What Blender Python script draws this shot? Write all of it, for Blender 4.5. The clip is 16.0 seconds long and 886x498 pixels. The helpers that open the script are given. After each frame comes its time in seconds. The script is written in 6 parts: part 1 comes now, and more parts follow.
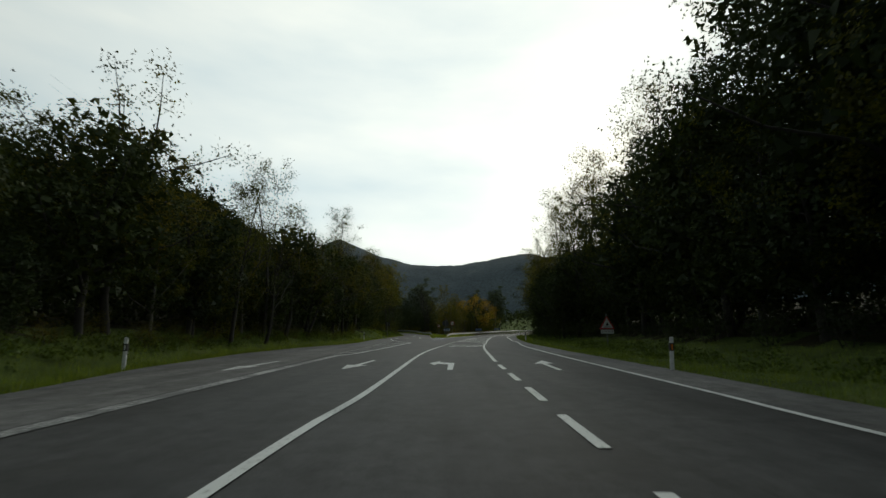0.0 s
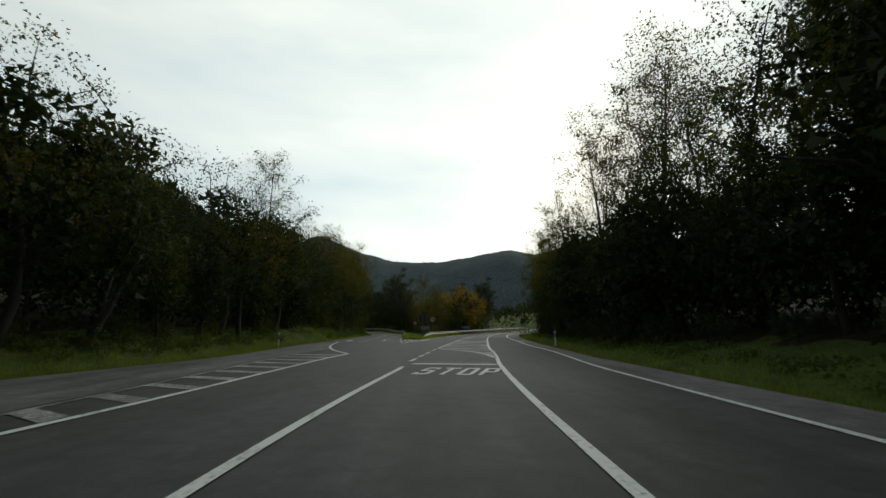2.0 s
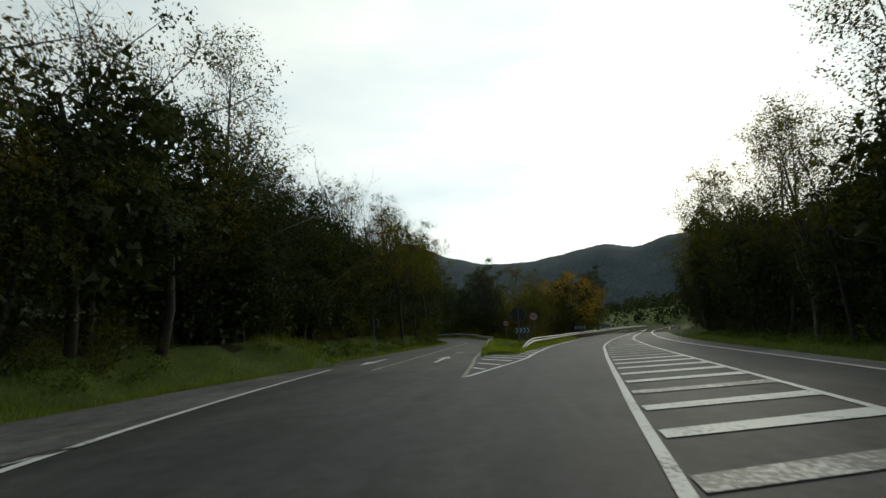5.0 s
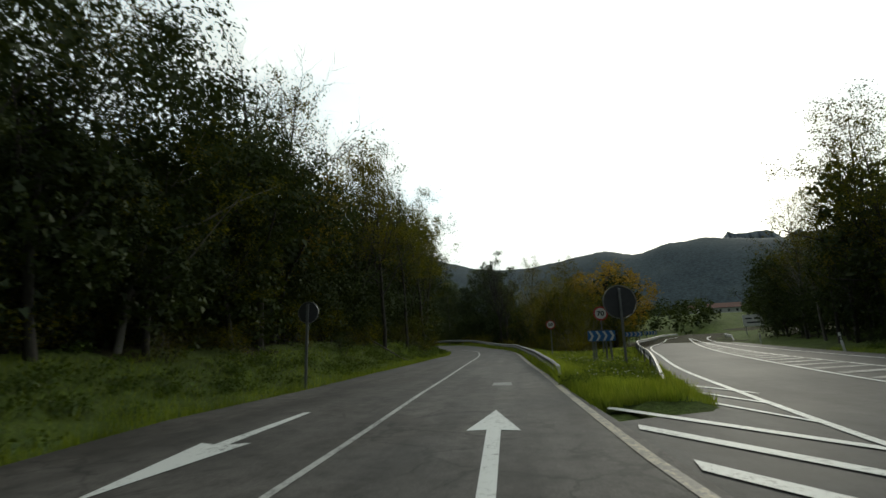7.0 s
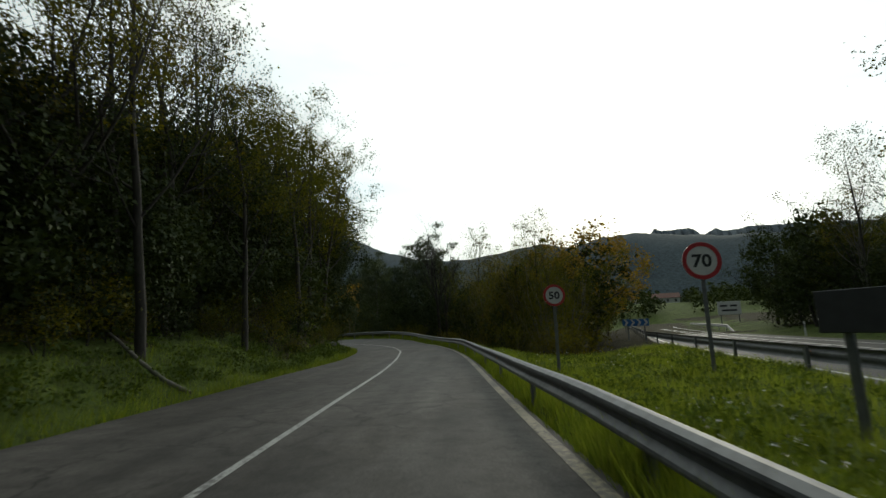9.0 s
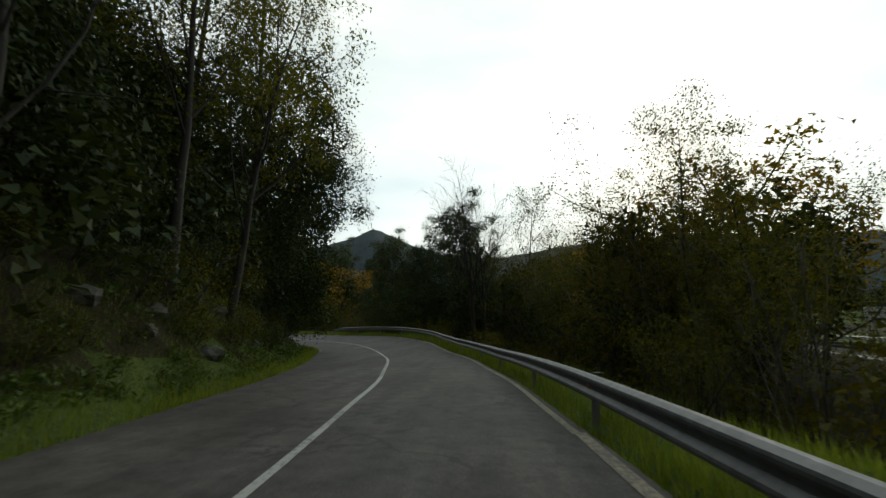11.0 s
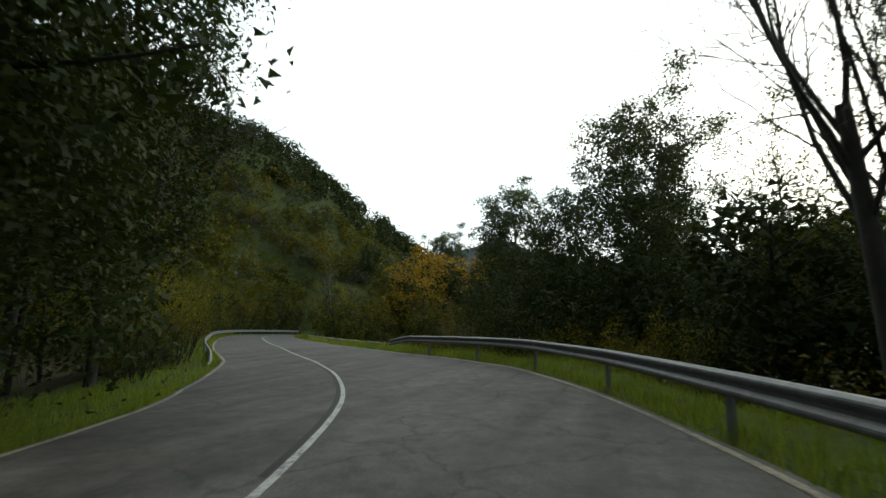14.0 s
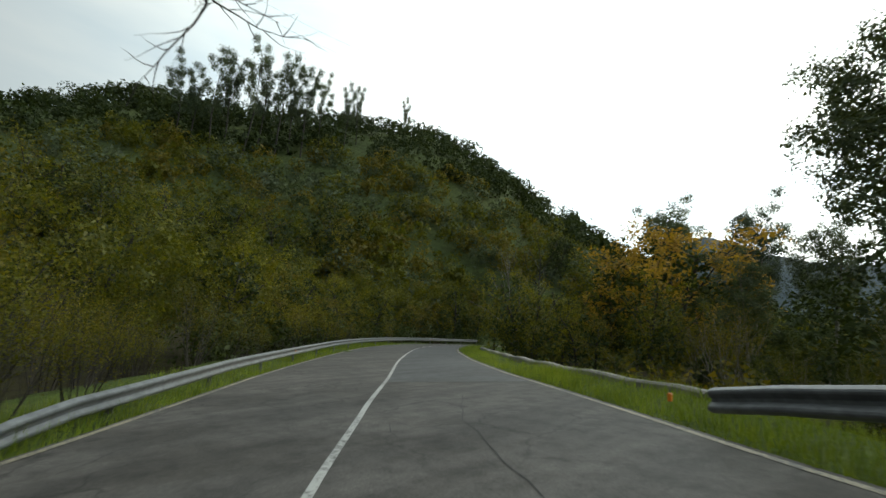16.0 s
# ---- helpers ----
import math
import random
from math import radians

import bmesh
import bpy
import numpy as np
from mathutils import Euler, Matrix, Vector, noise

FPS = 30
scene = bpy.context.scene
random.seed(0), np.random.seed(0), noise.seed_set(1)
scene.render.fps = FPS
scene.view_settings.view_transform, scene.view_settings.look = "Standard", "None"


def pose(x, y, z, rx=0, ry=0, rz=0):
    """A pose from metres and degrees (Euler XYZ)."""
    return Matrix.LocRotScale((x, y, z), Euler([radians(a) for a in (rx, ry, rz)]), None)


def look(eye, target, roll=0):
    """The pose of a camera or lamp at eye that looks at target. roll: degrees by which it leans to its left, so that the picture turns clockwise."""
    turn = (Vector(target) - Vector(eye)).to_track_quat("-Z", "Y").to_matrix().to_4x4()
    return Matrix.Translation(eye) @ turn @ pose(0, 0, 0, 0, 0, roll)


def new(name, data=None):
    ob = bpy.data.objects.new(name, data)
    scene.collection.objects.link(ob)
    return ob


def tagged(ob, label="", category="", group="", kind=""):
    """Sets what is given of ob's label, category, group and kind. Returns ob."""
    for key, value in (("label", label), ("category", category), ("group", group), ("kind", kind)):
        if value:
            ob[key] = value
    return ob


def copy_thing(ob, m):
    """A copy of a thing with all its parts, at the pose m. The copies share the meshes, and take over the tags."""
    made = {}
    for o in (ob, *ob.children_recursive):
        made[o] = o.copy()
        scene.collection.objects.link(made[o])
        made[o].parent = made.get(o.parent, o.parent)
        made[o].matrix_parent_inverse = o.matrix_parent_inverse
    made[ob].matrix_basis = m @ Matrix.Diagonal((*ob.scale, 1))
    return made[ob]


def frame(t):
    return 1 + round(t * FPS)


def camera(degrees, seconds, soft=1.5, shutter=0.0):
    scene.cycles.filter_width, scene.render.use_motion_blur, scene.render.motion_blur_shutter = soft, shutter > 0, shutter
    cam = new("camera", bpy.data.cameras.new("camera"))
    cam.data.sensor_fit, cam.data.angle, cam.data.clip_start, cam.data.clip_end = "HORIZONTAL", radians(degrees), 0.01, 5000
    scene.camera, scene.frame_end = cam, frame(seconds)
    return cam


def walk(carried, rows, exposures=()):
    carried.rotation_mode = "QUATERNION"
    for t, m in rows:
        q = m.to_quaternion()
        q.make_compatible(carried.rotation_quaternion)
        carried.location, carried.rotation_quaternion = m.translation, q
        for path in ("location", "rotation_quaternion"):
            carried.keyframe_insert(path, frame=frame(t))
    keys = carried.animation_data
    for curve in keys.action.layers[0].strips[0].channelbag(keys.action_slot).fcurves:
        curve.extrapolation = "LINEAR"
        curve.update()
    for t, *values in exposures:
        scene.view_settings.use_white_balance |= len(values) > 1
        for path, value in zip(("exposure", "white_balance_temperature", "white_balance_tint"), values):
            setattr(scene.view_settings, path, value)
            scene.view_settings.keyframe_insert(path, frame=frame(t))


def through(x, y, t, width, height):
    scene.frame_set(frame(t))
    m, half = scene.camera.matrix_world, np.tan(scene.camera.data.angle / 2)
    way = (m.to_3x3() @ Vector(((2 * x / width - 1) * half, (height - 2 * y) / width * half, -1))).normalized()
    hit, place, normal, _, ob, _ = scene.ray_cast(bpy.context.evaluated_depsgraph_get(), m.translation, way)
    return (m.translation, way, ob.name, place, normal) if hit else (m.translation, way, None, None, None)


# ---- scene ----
cam = camera(87.4, 16.0, shutter=0.15)
PATH = [
    (0, (0.942, 2.34, 1.235), (0.929, 4.311, 1.579), -0.1),
    (0.5, (0.987, 8.448, 1.256), (0.995, 10.417, 1.607), -0.3),
    (1, (1.141, 14.269, 1.243), (1.166, 16.239, 1.582), -0.6),
    (1.5, (1.332, 19.619, 1.25), (1.372, 21.592, 1.575), -1.0),
    (2, (1.604, 24.508, 1.245), (1.665, 26.479, 1.58), -0.4),
    (2.5, (1.912, 29.125, 1.247), (1.996, 31.094, 1.586), -1.8),
    (3, (2.222, 33.38, 1.251), (2.308, 35.351, 1.58), -1.8),
    (3.5, (2.445, 37.496, 1.242), (2.509, 39.466, 1.583), -2.4),
    (4, (2.43, 41.549, 1.264), (2.357, 43.517, 1.617), -3.1),
    (4.5, (1.983, 45.721, 1.251), (1.72, 47.671, 1.607), -3.5),
    (6.8, (-2.343, 65.316, 1.232), (-2.705, 67.244, 1.622), -1.8),
    (7, (-2.561, 67.091, 1.261), (-2.861, 69.03, 1.647), -1.7),
    (7.5, (-2.944, 71.487, 1.259), (-3.097, 73.449, 1.616), -1.3),
    (8, (-3.031, 75.926, 1.253), (-3.082, 77.895, 1.6), -1.6),
    (8.5, (-2.993, 80.496, 1.247), (-3.027, 82.466, 1.59), -2.0),
    (9, (-3.083, 85.1, 1.238), (-3.132, 87.07, 1.58), -1.8),
    (9.2, (-3.146, 86.937, 1.243), (-3.206, 88.908, 1.579), -1.9),
    (11.3, (-4.292, 105.614, 1.249), (-4.496, 107.575, 1.581), 0.8),
    (11.5, (-4.465, 107.388, 1.248), (-4.685, 109.348, 1.578), 0.4),
    (12, (-5.072, 111.85, 1.245), (-5.334, 113.805, 1.572), 0.8),
    (12.5, (-5.893, 116.482, 1.273), (-6.24, 118.424, 1.602), 0.5),
    (13, (-6.77, 121.145, 1.247), (-7.217, 123.067, 1.574), 1.3),
    (13.5, (-7.968, 125.904, 1.235), (-8.526, 127.792, 1.587), 2.0),
    (14, (-9.399, 130.543, 1.248), (-10.102, 132.38, 1.609), 2.9),
    (14.5, (-11.215, 134.791, 1.243), (-12.098, 136.547, 1.614), 3.6),
    (15, (-13.472, 138.792, 1.246), (-14.539, 140.442, 1.614), 5.1),
    (15.5, (-16.165, 142.611, 1.251), (-17.398, 144.145, 1.607), 5.0),
    (16, (-19.058, 146.229, 1.255), (-20.424, 147.646, 1.611), 4.1),
]
walk(cam, [(t, look(eye, target, roll)) for t, eye, target, roll in PATH], [(0, -0.75, 6800, 3), (4.5, -0.65, 6800, 3), (7, -0.35, 6800, 3), (9, -0.45, 6800, 3), (11.3, -0.6, 6800, 3), (12, -0.4, 6800, 3), (12.5, -0.1, 6800, 3), (13, 0.05, 6800, 3), (16, 0.55, 6800, 3)])

# ---- world, sun ----
SUN_AZ, SUN_EL = -22.5, 21.0          # degrees: to the right of +y, above the horizon
world = bpy.data.worlds.new("world")
scene.world = world
world.use_nodes = True
wn, wl = world.node_tree.nodes, world.node_tree.links
wn.clear()
w_out = wn.new("ShaderNodeOutputWorld")
w_bg = wn.new("ShaderNodeBackground")
w_sky = wn.new("ShaderNodeTexSky")
w_sky.sky_type = "NISHITA"
w_sky.sun_disc = False
w_sky.sun_elevation = radians(SUN_EL)
w_sky.sun_rotation = radians(-SUN_AZ)
w_sky.air_density, w_sky.dust_density, w_sky.ozone_density = 1.0, 1.2, 1.0
# a bright, thin veil of cloud over the blue
w_tc = wn.new("ShaderNodeTexCoord")
w_map = wn.new("ShaderNodeMapping")
w_map.inputs["Scale"].default_value = (1.2, 1.2, 4.5)
w_noise = wn.new("ShaderNodeTexNoise")
w_noise.inputs["Scale"].default_value = 1.6
w_noise.inputs["Detail"].default_value = 5.0
w_cloud = wn.new("ShaderNodeValToRGB")
for e, (p, c) in zip(w_cloud.color_ramp.elements, ((0.3, (4.7, 5.5, 6.0)), (0.72, (7.3, 7.5, 7.3)))):
    e.position, e.color = p, (*c, 1)
w_mix = wn.new("ShaderNodeMix")
w_mix.data_type = "RGBA"
w_mix.inputs["Factor"].default_value = 0.72
wl.new(w_tc.outputs["Generated"], w_map.inputs["Vector"])
wl.new(w_map.outputs["Vector"], w_noise.inputs["Vector"])
wl.new(w_noise.outputs["Fac"], w_cloud.inputs["Fac"])
wl.new(w_sky.outputs["Color"], w_mix.inputs["A"])
# the veil is brightest round the sun behind it
w_dot = wn.new("ShaderNodeVectorMath")
w_dot.operation = "DOT_PRODUCT"
w_dot.inputs[1].default_value = (-math.sin(radians(SUN_AZ)) * math.cos(radians(SUN_EL)), math.cos(radians(SUN_AZ)) * math.cos(radians(SUN_EL)), math.sin(radians(SUN_EL)))
w_glow = wn.new("ShaderNodeMapRange")
w_glow.interpolation_type = "SMOOTHSTEP"
for key, v in (("From Min", -0.6), ("From Max", 1.0), ("To Min", 0.28), ("To Max", 2.5)):
    w_glow.inputs[key].default_value = v
w_veil = wn.new("ShaderNodeVectorMath")
w_veil.operation = "SCALE"
wl.new(w_tc.outputs["Generated"], w_dot.inputs[0])
wl.new(w_dot.outputs["Value"], w_glow.inputs["Value"])
wl.new(w_cloud.outputs["Color"], w_veil.inputs[0])
wl.new(w_glow.outputs["Result"], w_veil.inputs["Scale"])
wl.new(w_veil.outputs["Vector"], w_mix.inputs["B"])
wl.new(w_mix.outputs["Result"], w_bg.inputs["Color"])
w_bg.inputs["Strength"].default_value = 0.12
wl.new(w_bg.outputs["Background"], w_out.inputs["Surface"])

sun = new("sun", bpy.data.lights.new("sun", "SUN"))
sun.data.energy, sun.data.angle, sun.data.color = 0.8, radians(10), (1.0, 0.93, 0.82)
_el, _az = radians(SUN_EL), radians(SUN_AZ)
sun_way = Vector((-math.sin(_az) * math.cos(_el), math.cos(_az) * math.cos(_el), math.sin(_el)))
sun.matrix_world = look(tuple(sun_way * 200), (0, 0, 0))

# ---- materials ----


def material(name):
    m = bpy.data.materials.new(name)
    m.use_nodes = True
    nt = m.node_tree
    b = nt.nodes["Principled BSDF"]
    return m, nt, b


def noise_node(nt, scale, detail=4.0, rough=0.55, coords="Object", stretch=None):
    tc = nt.nodes.new("ShaderNodeTexCoord")
    n = nt.nodes.new("ShaderNodeTexNoise")
    n.inputs["Scale"].default_value = scale
    n.inputs["Detail"].default_value = detail
    n.inputs["Roughness"].default_value = rough
    if stretch:
        mp = nt.nodes.new("ShaderNodeMapping")
        mp.inputs["Scale"].default_value = stretch
        nt.links.new(tc.outputs[coords], mp.inputs["Vector"])
        nt.links.new(mp.outputs["Vector"], n.inputs["Vector"])
    else:
        nt.links.new(tc.outputs[coords], n.inputs["Vector"])
    return n


def ramp_node(nt, source, stops):
    r = nt.nodes.new("ShaderNodeValToRGB")
    els = r.color_ramp.elements
    while len(els) < len(stops):
        els.new(0.5)
    for e, (p, c) in zip(els, stops):
        e.position, e.color = p, (*c, 1)
    nt.links.new(source, r.inputs["Fac"])
    return r


def mix_node(nt, fac, a, b, blend="MIX"):
    m = nt.nodes.new("ShaderNodeMix")
    m.data_type, m.blend_type = "RGBA", blend
    for key, v in (("Factor", fac), ("A", a), ("B", b)):
        if isinstance(v, (int, float)):
            m.inputs[key].default_value = v
        elif isinstance(v, tuple):
            m.inputs[key].default_value = (*v, 1)
        else:
            nt.links.new(v, m.inputs[key])
    return m.outputs["Result"]


def bump(nt, b, source, strength, distance=0.02):
    n = nt.nodes.new("ShaderNodeBump")
    n.inputs["Strength"].default_value, n.inputs["Distance"].default_value = strength, distance
    nt.links.new(source, n.inputs["Height"])
    nt.links.new(n.outputs["Normal"], b.inputs["Normal"])


def asphalt(name, dark, light, cracks, rough):
    m, nt, b = material(name)
    grain = noise_node(nt, 38.0, 5.0, 0.8)
    patch = noise_node(nt, 0.35, 5.0, 0.6)
    streak = noise_node(nt, 0.9, 4.0, 0.6, stretch=(1.6, 0.12, 1))
    base = ramp_node(nt, patch.outputs["Fac"], [(0.3, dark), (0.7, light)]).outputs["Color"]
    tone = ramp_node(nt, streak.outputs["Fac"], [(0.32, (0.6,) * 3), (0.68, (1.3,) * 3)]).outputs["Color"]
    base = mix_node(nt, 0.85, base, tone, "MULTIPLY")
    speck = ramp_node(nt, grain.outputs["Fac"], [(0.36, (0.45,) * 3), (0.64, (1.6,) * 3)]).outputs["Color"]
    base = mix_node(nt, 0.7, base, speck, "MULTIPLY")
    blot = noise_node(nt, 2.6, 6.0, 0.7)
    spot = ramp_node(nt, blot.outputs["Fac"], [(0.34, (0.52,) * 3), (0.5, (1.0,) * 3), (0.66, (1.3,) * 3)]).outputs["Color"]
    base = mix_node(nt, 0.85, base, spot, "MULTIPLY")
    stain = noise_node(nt, 0.45, 5.0, 0.75, stretch=(1.0, 0.5, 1))
    dirt = ramp_node(nt, stain.outputs["Fac"], [(0.4, (0.6, 0.58, 0.54)), (0.52, (1.0,) * 3)]).outputs["Color"]
    base = mix_node(nt, 0.75, base, dirt, "MULTIPLY")
    if cracks:
        tc = nt.nodes.new("ShaderNodeTexCoord")
        wob = noise_node(nt, 1.5, 4.0, 0.6)
        add = nt.nodes.new("ShaderNodeVectorMath")
        add.operation = "MULTIPLY_ADD"
        nt.links.new(wob.outputs["Color"], add.inputs[0])
        add.inputs[1].default_value = (0.9, 0.9, 0.9)
        nt.links.new(tc.outputs["Object"], add.inputs[2])
        v = nt.nodes.new("ShaderNodeTexVoronoi")
        v.feature = "DISTANCE_TO_EDGE"
        v.inputs["Scale"].default_value = 0.6
        nt.links.new(add.outputs["Vector"], v.inputs["Vector"])
        line = ramp_node(nt, v.outputs["Distance"], [(0.005, (0.3,) * 3), (0.026, (1,) * 3)]).outputs["Color"]
        mask = noise_node(nt, 0.22, 2.0)
        some = ramp_node(nt, mask.outputs["Fac"], [(0.42, (0, 0, 0)), (0.54, (1, 1, 1))]).outputs["Color"]
        base = mix_node(nt, some, base, mix_node(nt, cracks, base, line, "MULTIPLY"))
    nt.links.new(base, b.inputs["Base Color"])
    rr = nt.nodes.new("ShaderNodeMapRange")
    rr.inputs["To Min"].default_value, rr.inputs["To Max"].default_value = rough - 0.12, rough + 0.1
    nt.links.new(patch.outputs["Fac"], rr.inputs["Value"])
    nt.links.new(rr.outputs["Result"], b.inputs["Roughness"])
    b.inputs["Specular IOR Level"].default_value = 0.3
    bump(nt, b, grain.outputs["Fac"], 0.35, 0.006)
    return m


def paint(name, colour, worn, wear=0.5):
    """Road paint, rubbed through to the dark asphalt in places."""
    m, nt, b = material(name)
    n = noise_node(nt, 14.0, 7.0, 0.8)
    big = noise_node(nt, 0.8, 3.0)
    s = nt.nodes.new("ShaderNodeMath")
    s.operation = "MULTIPLY_ADD"
    nt.links.new(big.outputs["Fac"], s.inputs[0])
    s.inputs[1].default_value = 0.45
    nt.links.new(n.outputs["Fac"], s.inputs[2])
    col = ramp_node(nt, s.outputs["Value"], [(wear, worn), (wear + 0.13, colour)]).outputs["Color"]
    nt.links.new(col, b.inputs["Base Color"])
    b.inputs["Roughness"].default_value = 0.6
    bump(nt, b, n.outputs["Fac"], 0.2, 0.005)
    return m


def ground_mat(name, stops, scale=0.5):
    m, nt, b = material(name)
    a = noise_node(nt, scale, 6.0, 0.65)
    f = noise_node(nt, scale * 18, 4.0, 0.7)
    col = ramp_node(nt, a.outputs["Fac"], stops).outputs["Color"]
    tone = ramp_node(nt, f.outputs["Fac"], [(0.3, (0.45,) * 3), (0.7, (1.35,) * 3)]).outputs["Color"]
    col = mix_node(nt, 0.9, col, tone, "MULTIPLY")
    nt.links.new(col, b.inputs["Base Color"])
    b.inputs["Roughness"].default_value = 0.95
    b.inputs["Specular IOR Level"].default_value = 0.1
    bump(nt, b, f.outputs["Fac"], 0.9, 0.12)
    return m


def leaf_mat(name, stops, through=0.45, gloss=0.45):
    """Leaves: each one a tone of its own, each plant a shift of its own; some light comes through."""
    m, nt, b = material(name)
    nt.nodes.remove(b)
    geo = nt.nodes.new("ShaderNodeNewGeometry")
    info = nt.nodes.new("ShaderNodeObjectInfo")
    mixv = nt.nodes.new("ShaderNodeMath")
    mixv.operation = "MULTIPLY_ADD"
    nt.links.new(geo.outputs["Random Per Island"], mixv.inputs[0])
    mixv.inputs[1].default_value = 0.55
    half = nt.nodes.new("ShaderNodeMath")
    half.operation = "MULTIPLY"
    nt.links.new(info.outputs["Random"], half.inputs[0])
    half.inputs[1].default_value = 0.45
    nt.links.new(half.outputs["Value"], mixv.inputs[2])
    col = ramp_node(nt, mixv.outputs["Value"], stops).outputs["Color"]
    clump = noise_node(nt, 0.7, 3.0)
    tone = ramp_node(nt, clump.outputs["Fac"], [(0.3, (0.6,) * 3), (0.7, (1.3,) * 3)]).outputs["Color"]
    col = mix_node(nt, 0.8, col, tone, "MULTIPLY")
    d = nt.nodes.new("ShaderNodeBsdfDiffuse")
    t = nt.nodes.new("ShaderNodeBsdfTranslucent")
    nt.links.new(col, d.inputs["Color"])
    nt.links.new(mix_node(nt, 1.0, col, (1.25, 1.15, 0.4), "MULTIPLY"), t.inputs["Color"])
    mx = nt.nodes.new("ShaderNodeMixShader")
    mx.inputs["Fac"].default_value = through
    nt.links.new(d.outputs["BSDF"], mx.inputs[1])
    nt.links.new(t.outputs["BSDF"], mx.inputs[2])
    g = nt.nodes.new("ShaderNodeBsdfGlossy")
    g.inputs["Roughness"].default_value = gloss
    g.inputs["Color"].default_value = (0.8, 0.85, 0.8, 1)
    mg = nt.nodes.new("ShaderNodeMixShader")
    mg.inputs["Fac"].default_value = 0.015
    nt.links.new(mx.outputs["Shader"], mg.inputs[1])
    nt.links.new(g.outputs["BSDF"], mg.inputs[2])
    nt.links.new(mg.outputs["Shader"], nt.nodes["Material Output"].inputs["Surface"])
    return m


def bark_mat(name, dark, light):
    m, nt, b = material(name)
    n = noise_node(nt, 6.0, 6.0, 0.7, stretch=(1, 1, 0.3))
    l = noise_node(nt, 1.3, 3.0)
    col = ramp_node(nt, n.outputs["Fac"], [(0.3, dark), (0.7, light)]).outputs["Color"]
    moss = ramp_node(nt, l.outputs["Fac"], [(0.5, (1, 1, 1)), (0.68, (0.55, 0.75, 0.4))]).outputs["Color"]
    nt.links.new(mix_node(nt, 0.7, col, moss, "MULTIPLY"), b.inputs["Base Color"])
    b.inputs["Roughness"].default_value = 0.9
    bump(nt, b, n.outputs["Fac"], 0.7, 0.03)
    return m


def plain(name, colour, rough=0.5, metal=0.0, dirt=0.25, scale=7.0):
    m, nt, b = material(name)
    n = noise_node(nt, scale, 5.0, 0.65)
    tone = ramp_node(nt, n.outputs["Fac"], [(0.3, (1 - dirt,) * 3), (0.65, (1.0,) * 3)]).outputs["Color"]
    nt.links.new(mix_node(nt, 1.0, colour, tone, "MULTIPLY"), b.inputs["Base Color"])
    b.inputs["Roughness"].default_value, b.inputs["Metallic"].default_value = rough, metal
    bump(nt, b, n.outputs["Fac"], 0.08, 0.01)
    return m


M_ROAD = asphalt("asphalt_dark", (0.023, 0.0235, 0.0235), (0.044, 0.044, 0.043), 0.35, 0.72)
M_LANE = asphalt("asphalt_worn", (0.045, 0.0415, 0.0375), (0.086, 0.079, 0.072), 0.7, 0.75)
M_PATCH = asphalt("asphalt_new", (0.042, 0.043, 0.044), (0.058, 0.059, 0.06), 0.0, 0.62)
M_SHOULDER = asphalt("asphalt_shoulder", (0.075, 0.074, 0.072), (0.13, 0.128, 0.123), 0.3, 0.75)
M_PAINT = paint("road_paint", (0.56, 0.57, 0.55), (0.10, 0.10, 0.098), 0.555)
M_WORN = paint("road_paint_worn", (0.45, 0.45, 0.43), (0.08, 0.08, 0.078), 0.7)
M_FILL = paint("road_paint_rubbed", (0.2, 0.2, 0.19), (0.11, 0.11, 0.105), 0.66)
M_EDGE = paint("edge_paint_dirty", (0.26, 0.225, 0.15), (0.075, 0.07, 0.06), 0.66)
M_LINE = paint("centre_paint_worn", (0.38, 0.38, 0.36), (0.085, 0.083, 0.08), 0.61)
M_GROUND = ground_mat("grass_ground", [(0.3, (0.045, 0.06, 0.016)), (0.55, (0.075, 0.105, 0.024)), (0.75, (0.11, 0.125, 0.035))])
M_LITTER = ground_mat("leaf_litter", [(0.3, (0.02, 0.018, 0.01)), (0.6, (0.045, 0.04, 0.018)), (0.8, (0.04, 0.055, 0.018))], 0.8)
M_HILL = ground_mat("hill_cover", [(0.3, (0.035, 0.05, 0.018)), (0.6, (0.06, 0.075, 0.025)), (0.8, (0.09, 0.09, 0.03))], 0.06)
# the blue of distance haze is mixed into both mountain colours
M_FAR_HAZED = ground_mat("far_wooded_mountain_hazed", [(0.3, (0.04, 0.056, 0.066)), (0.6, (0.06, 0.08, 0.088)), (0.8, (0.085, 0.10, 0.095))], 0.012)
M_CRAG_HAZED = ground_mat("far_bare_rock_hazed", [(0.3, (0.10, 0.125, 0.15)), (0.6, (0.15, 0.175, 0.19)), (0.8, (0.2, 0.215, 0.215))], 0.009)
M_BLADE = leaf_mat("grass_blade", [(0.05, (0.075, 0.11, 0.02)), (0.5, (0.12, 0.18, 0.03)), (0.9, (0.21, 0.26, 0.05))], 0.5)
# blade colour raised by half: sunlight on the island painted into the grass
M_BLADE_LIT = leaf_mat("grass_blade_lit", [(0.05, (0.11, 0.16, 0.03)), (0.5, (0.18, 0.25, 0.05)), (0.9, (0.3, 0.35, 0.09))], 0.55)
M_WEED = leaf_mat("leaf_weed", [(0.05, (0.045, 0.07, 0.016)), (0.5, (0.075, 0.115, 0.024)), (0.9, (0.13, 0.17, 0.04))], 0.35)
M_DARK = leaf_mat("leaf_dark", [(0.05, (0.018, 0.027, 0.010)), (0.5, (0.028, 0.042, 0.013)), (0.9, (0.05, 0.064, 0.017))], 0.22)
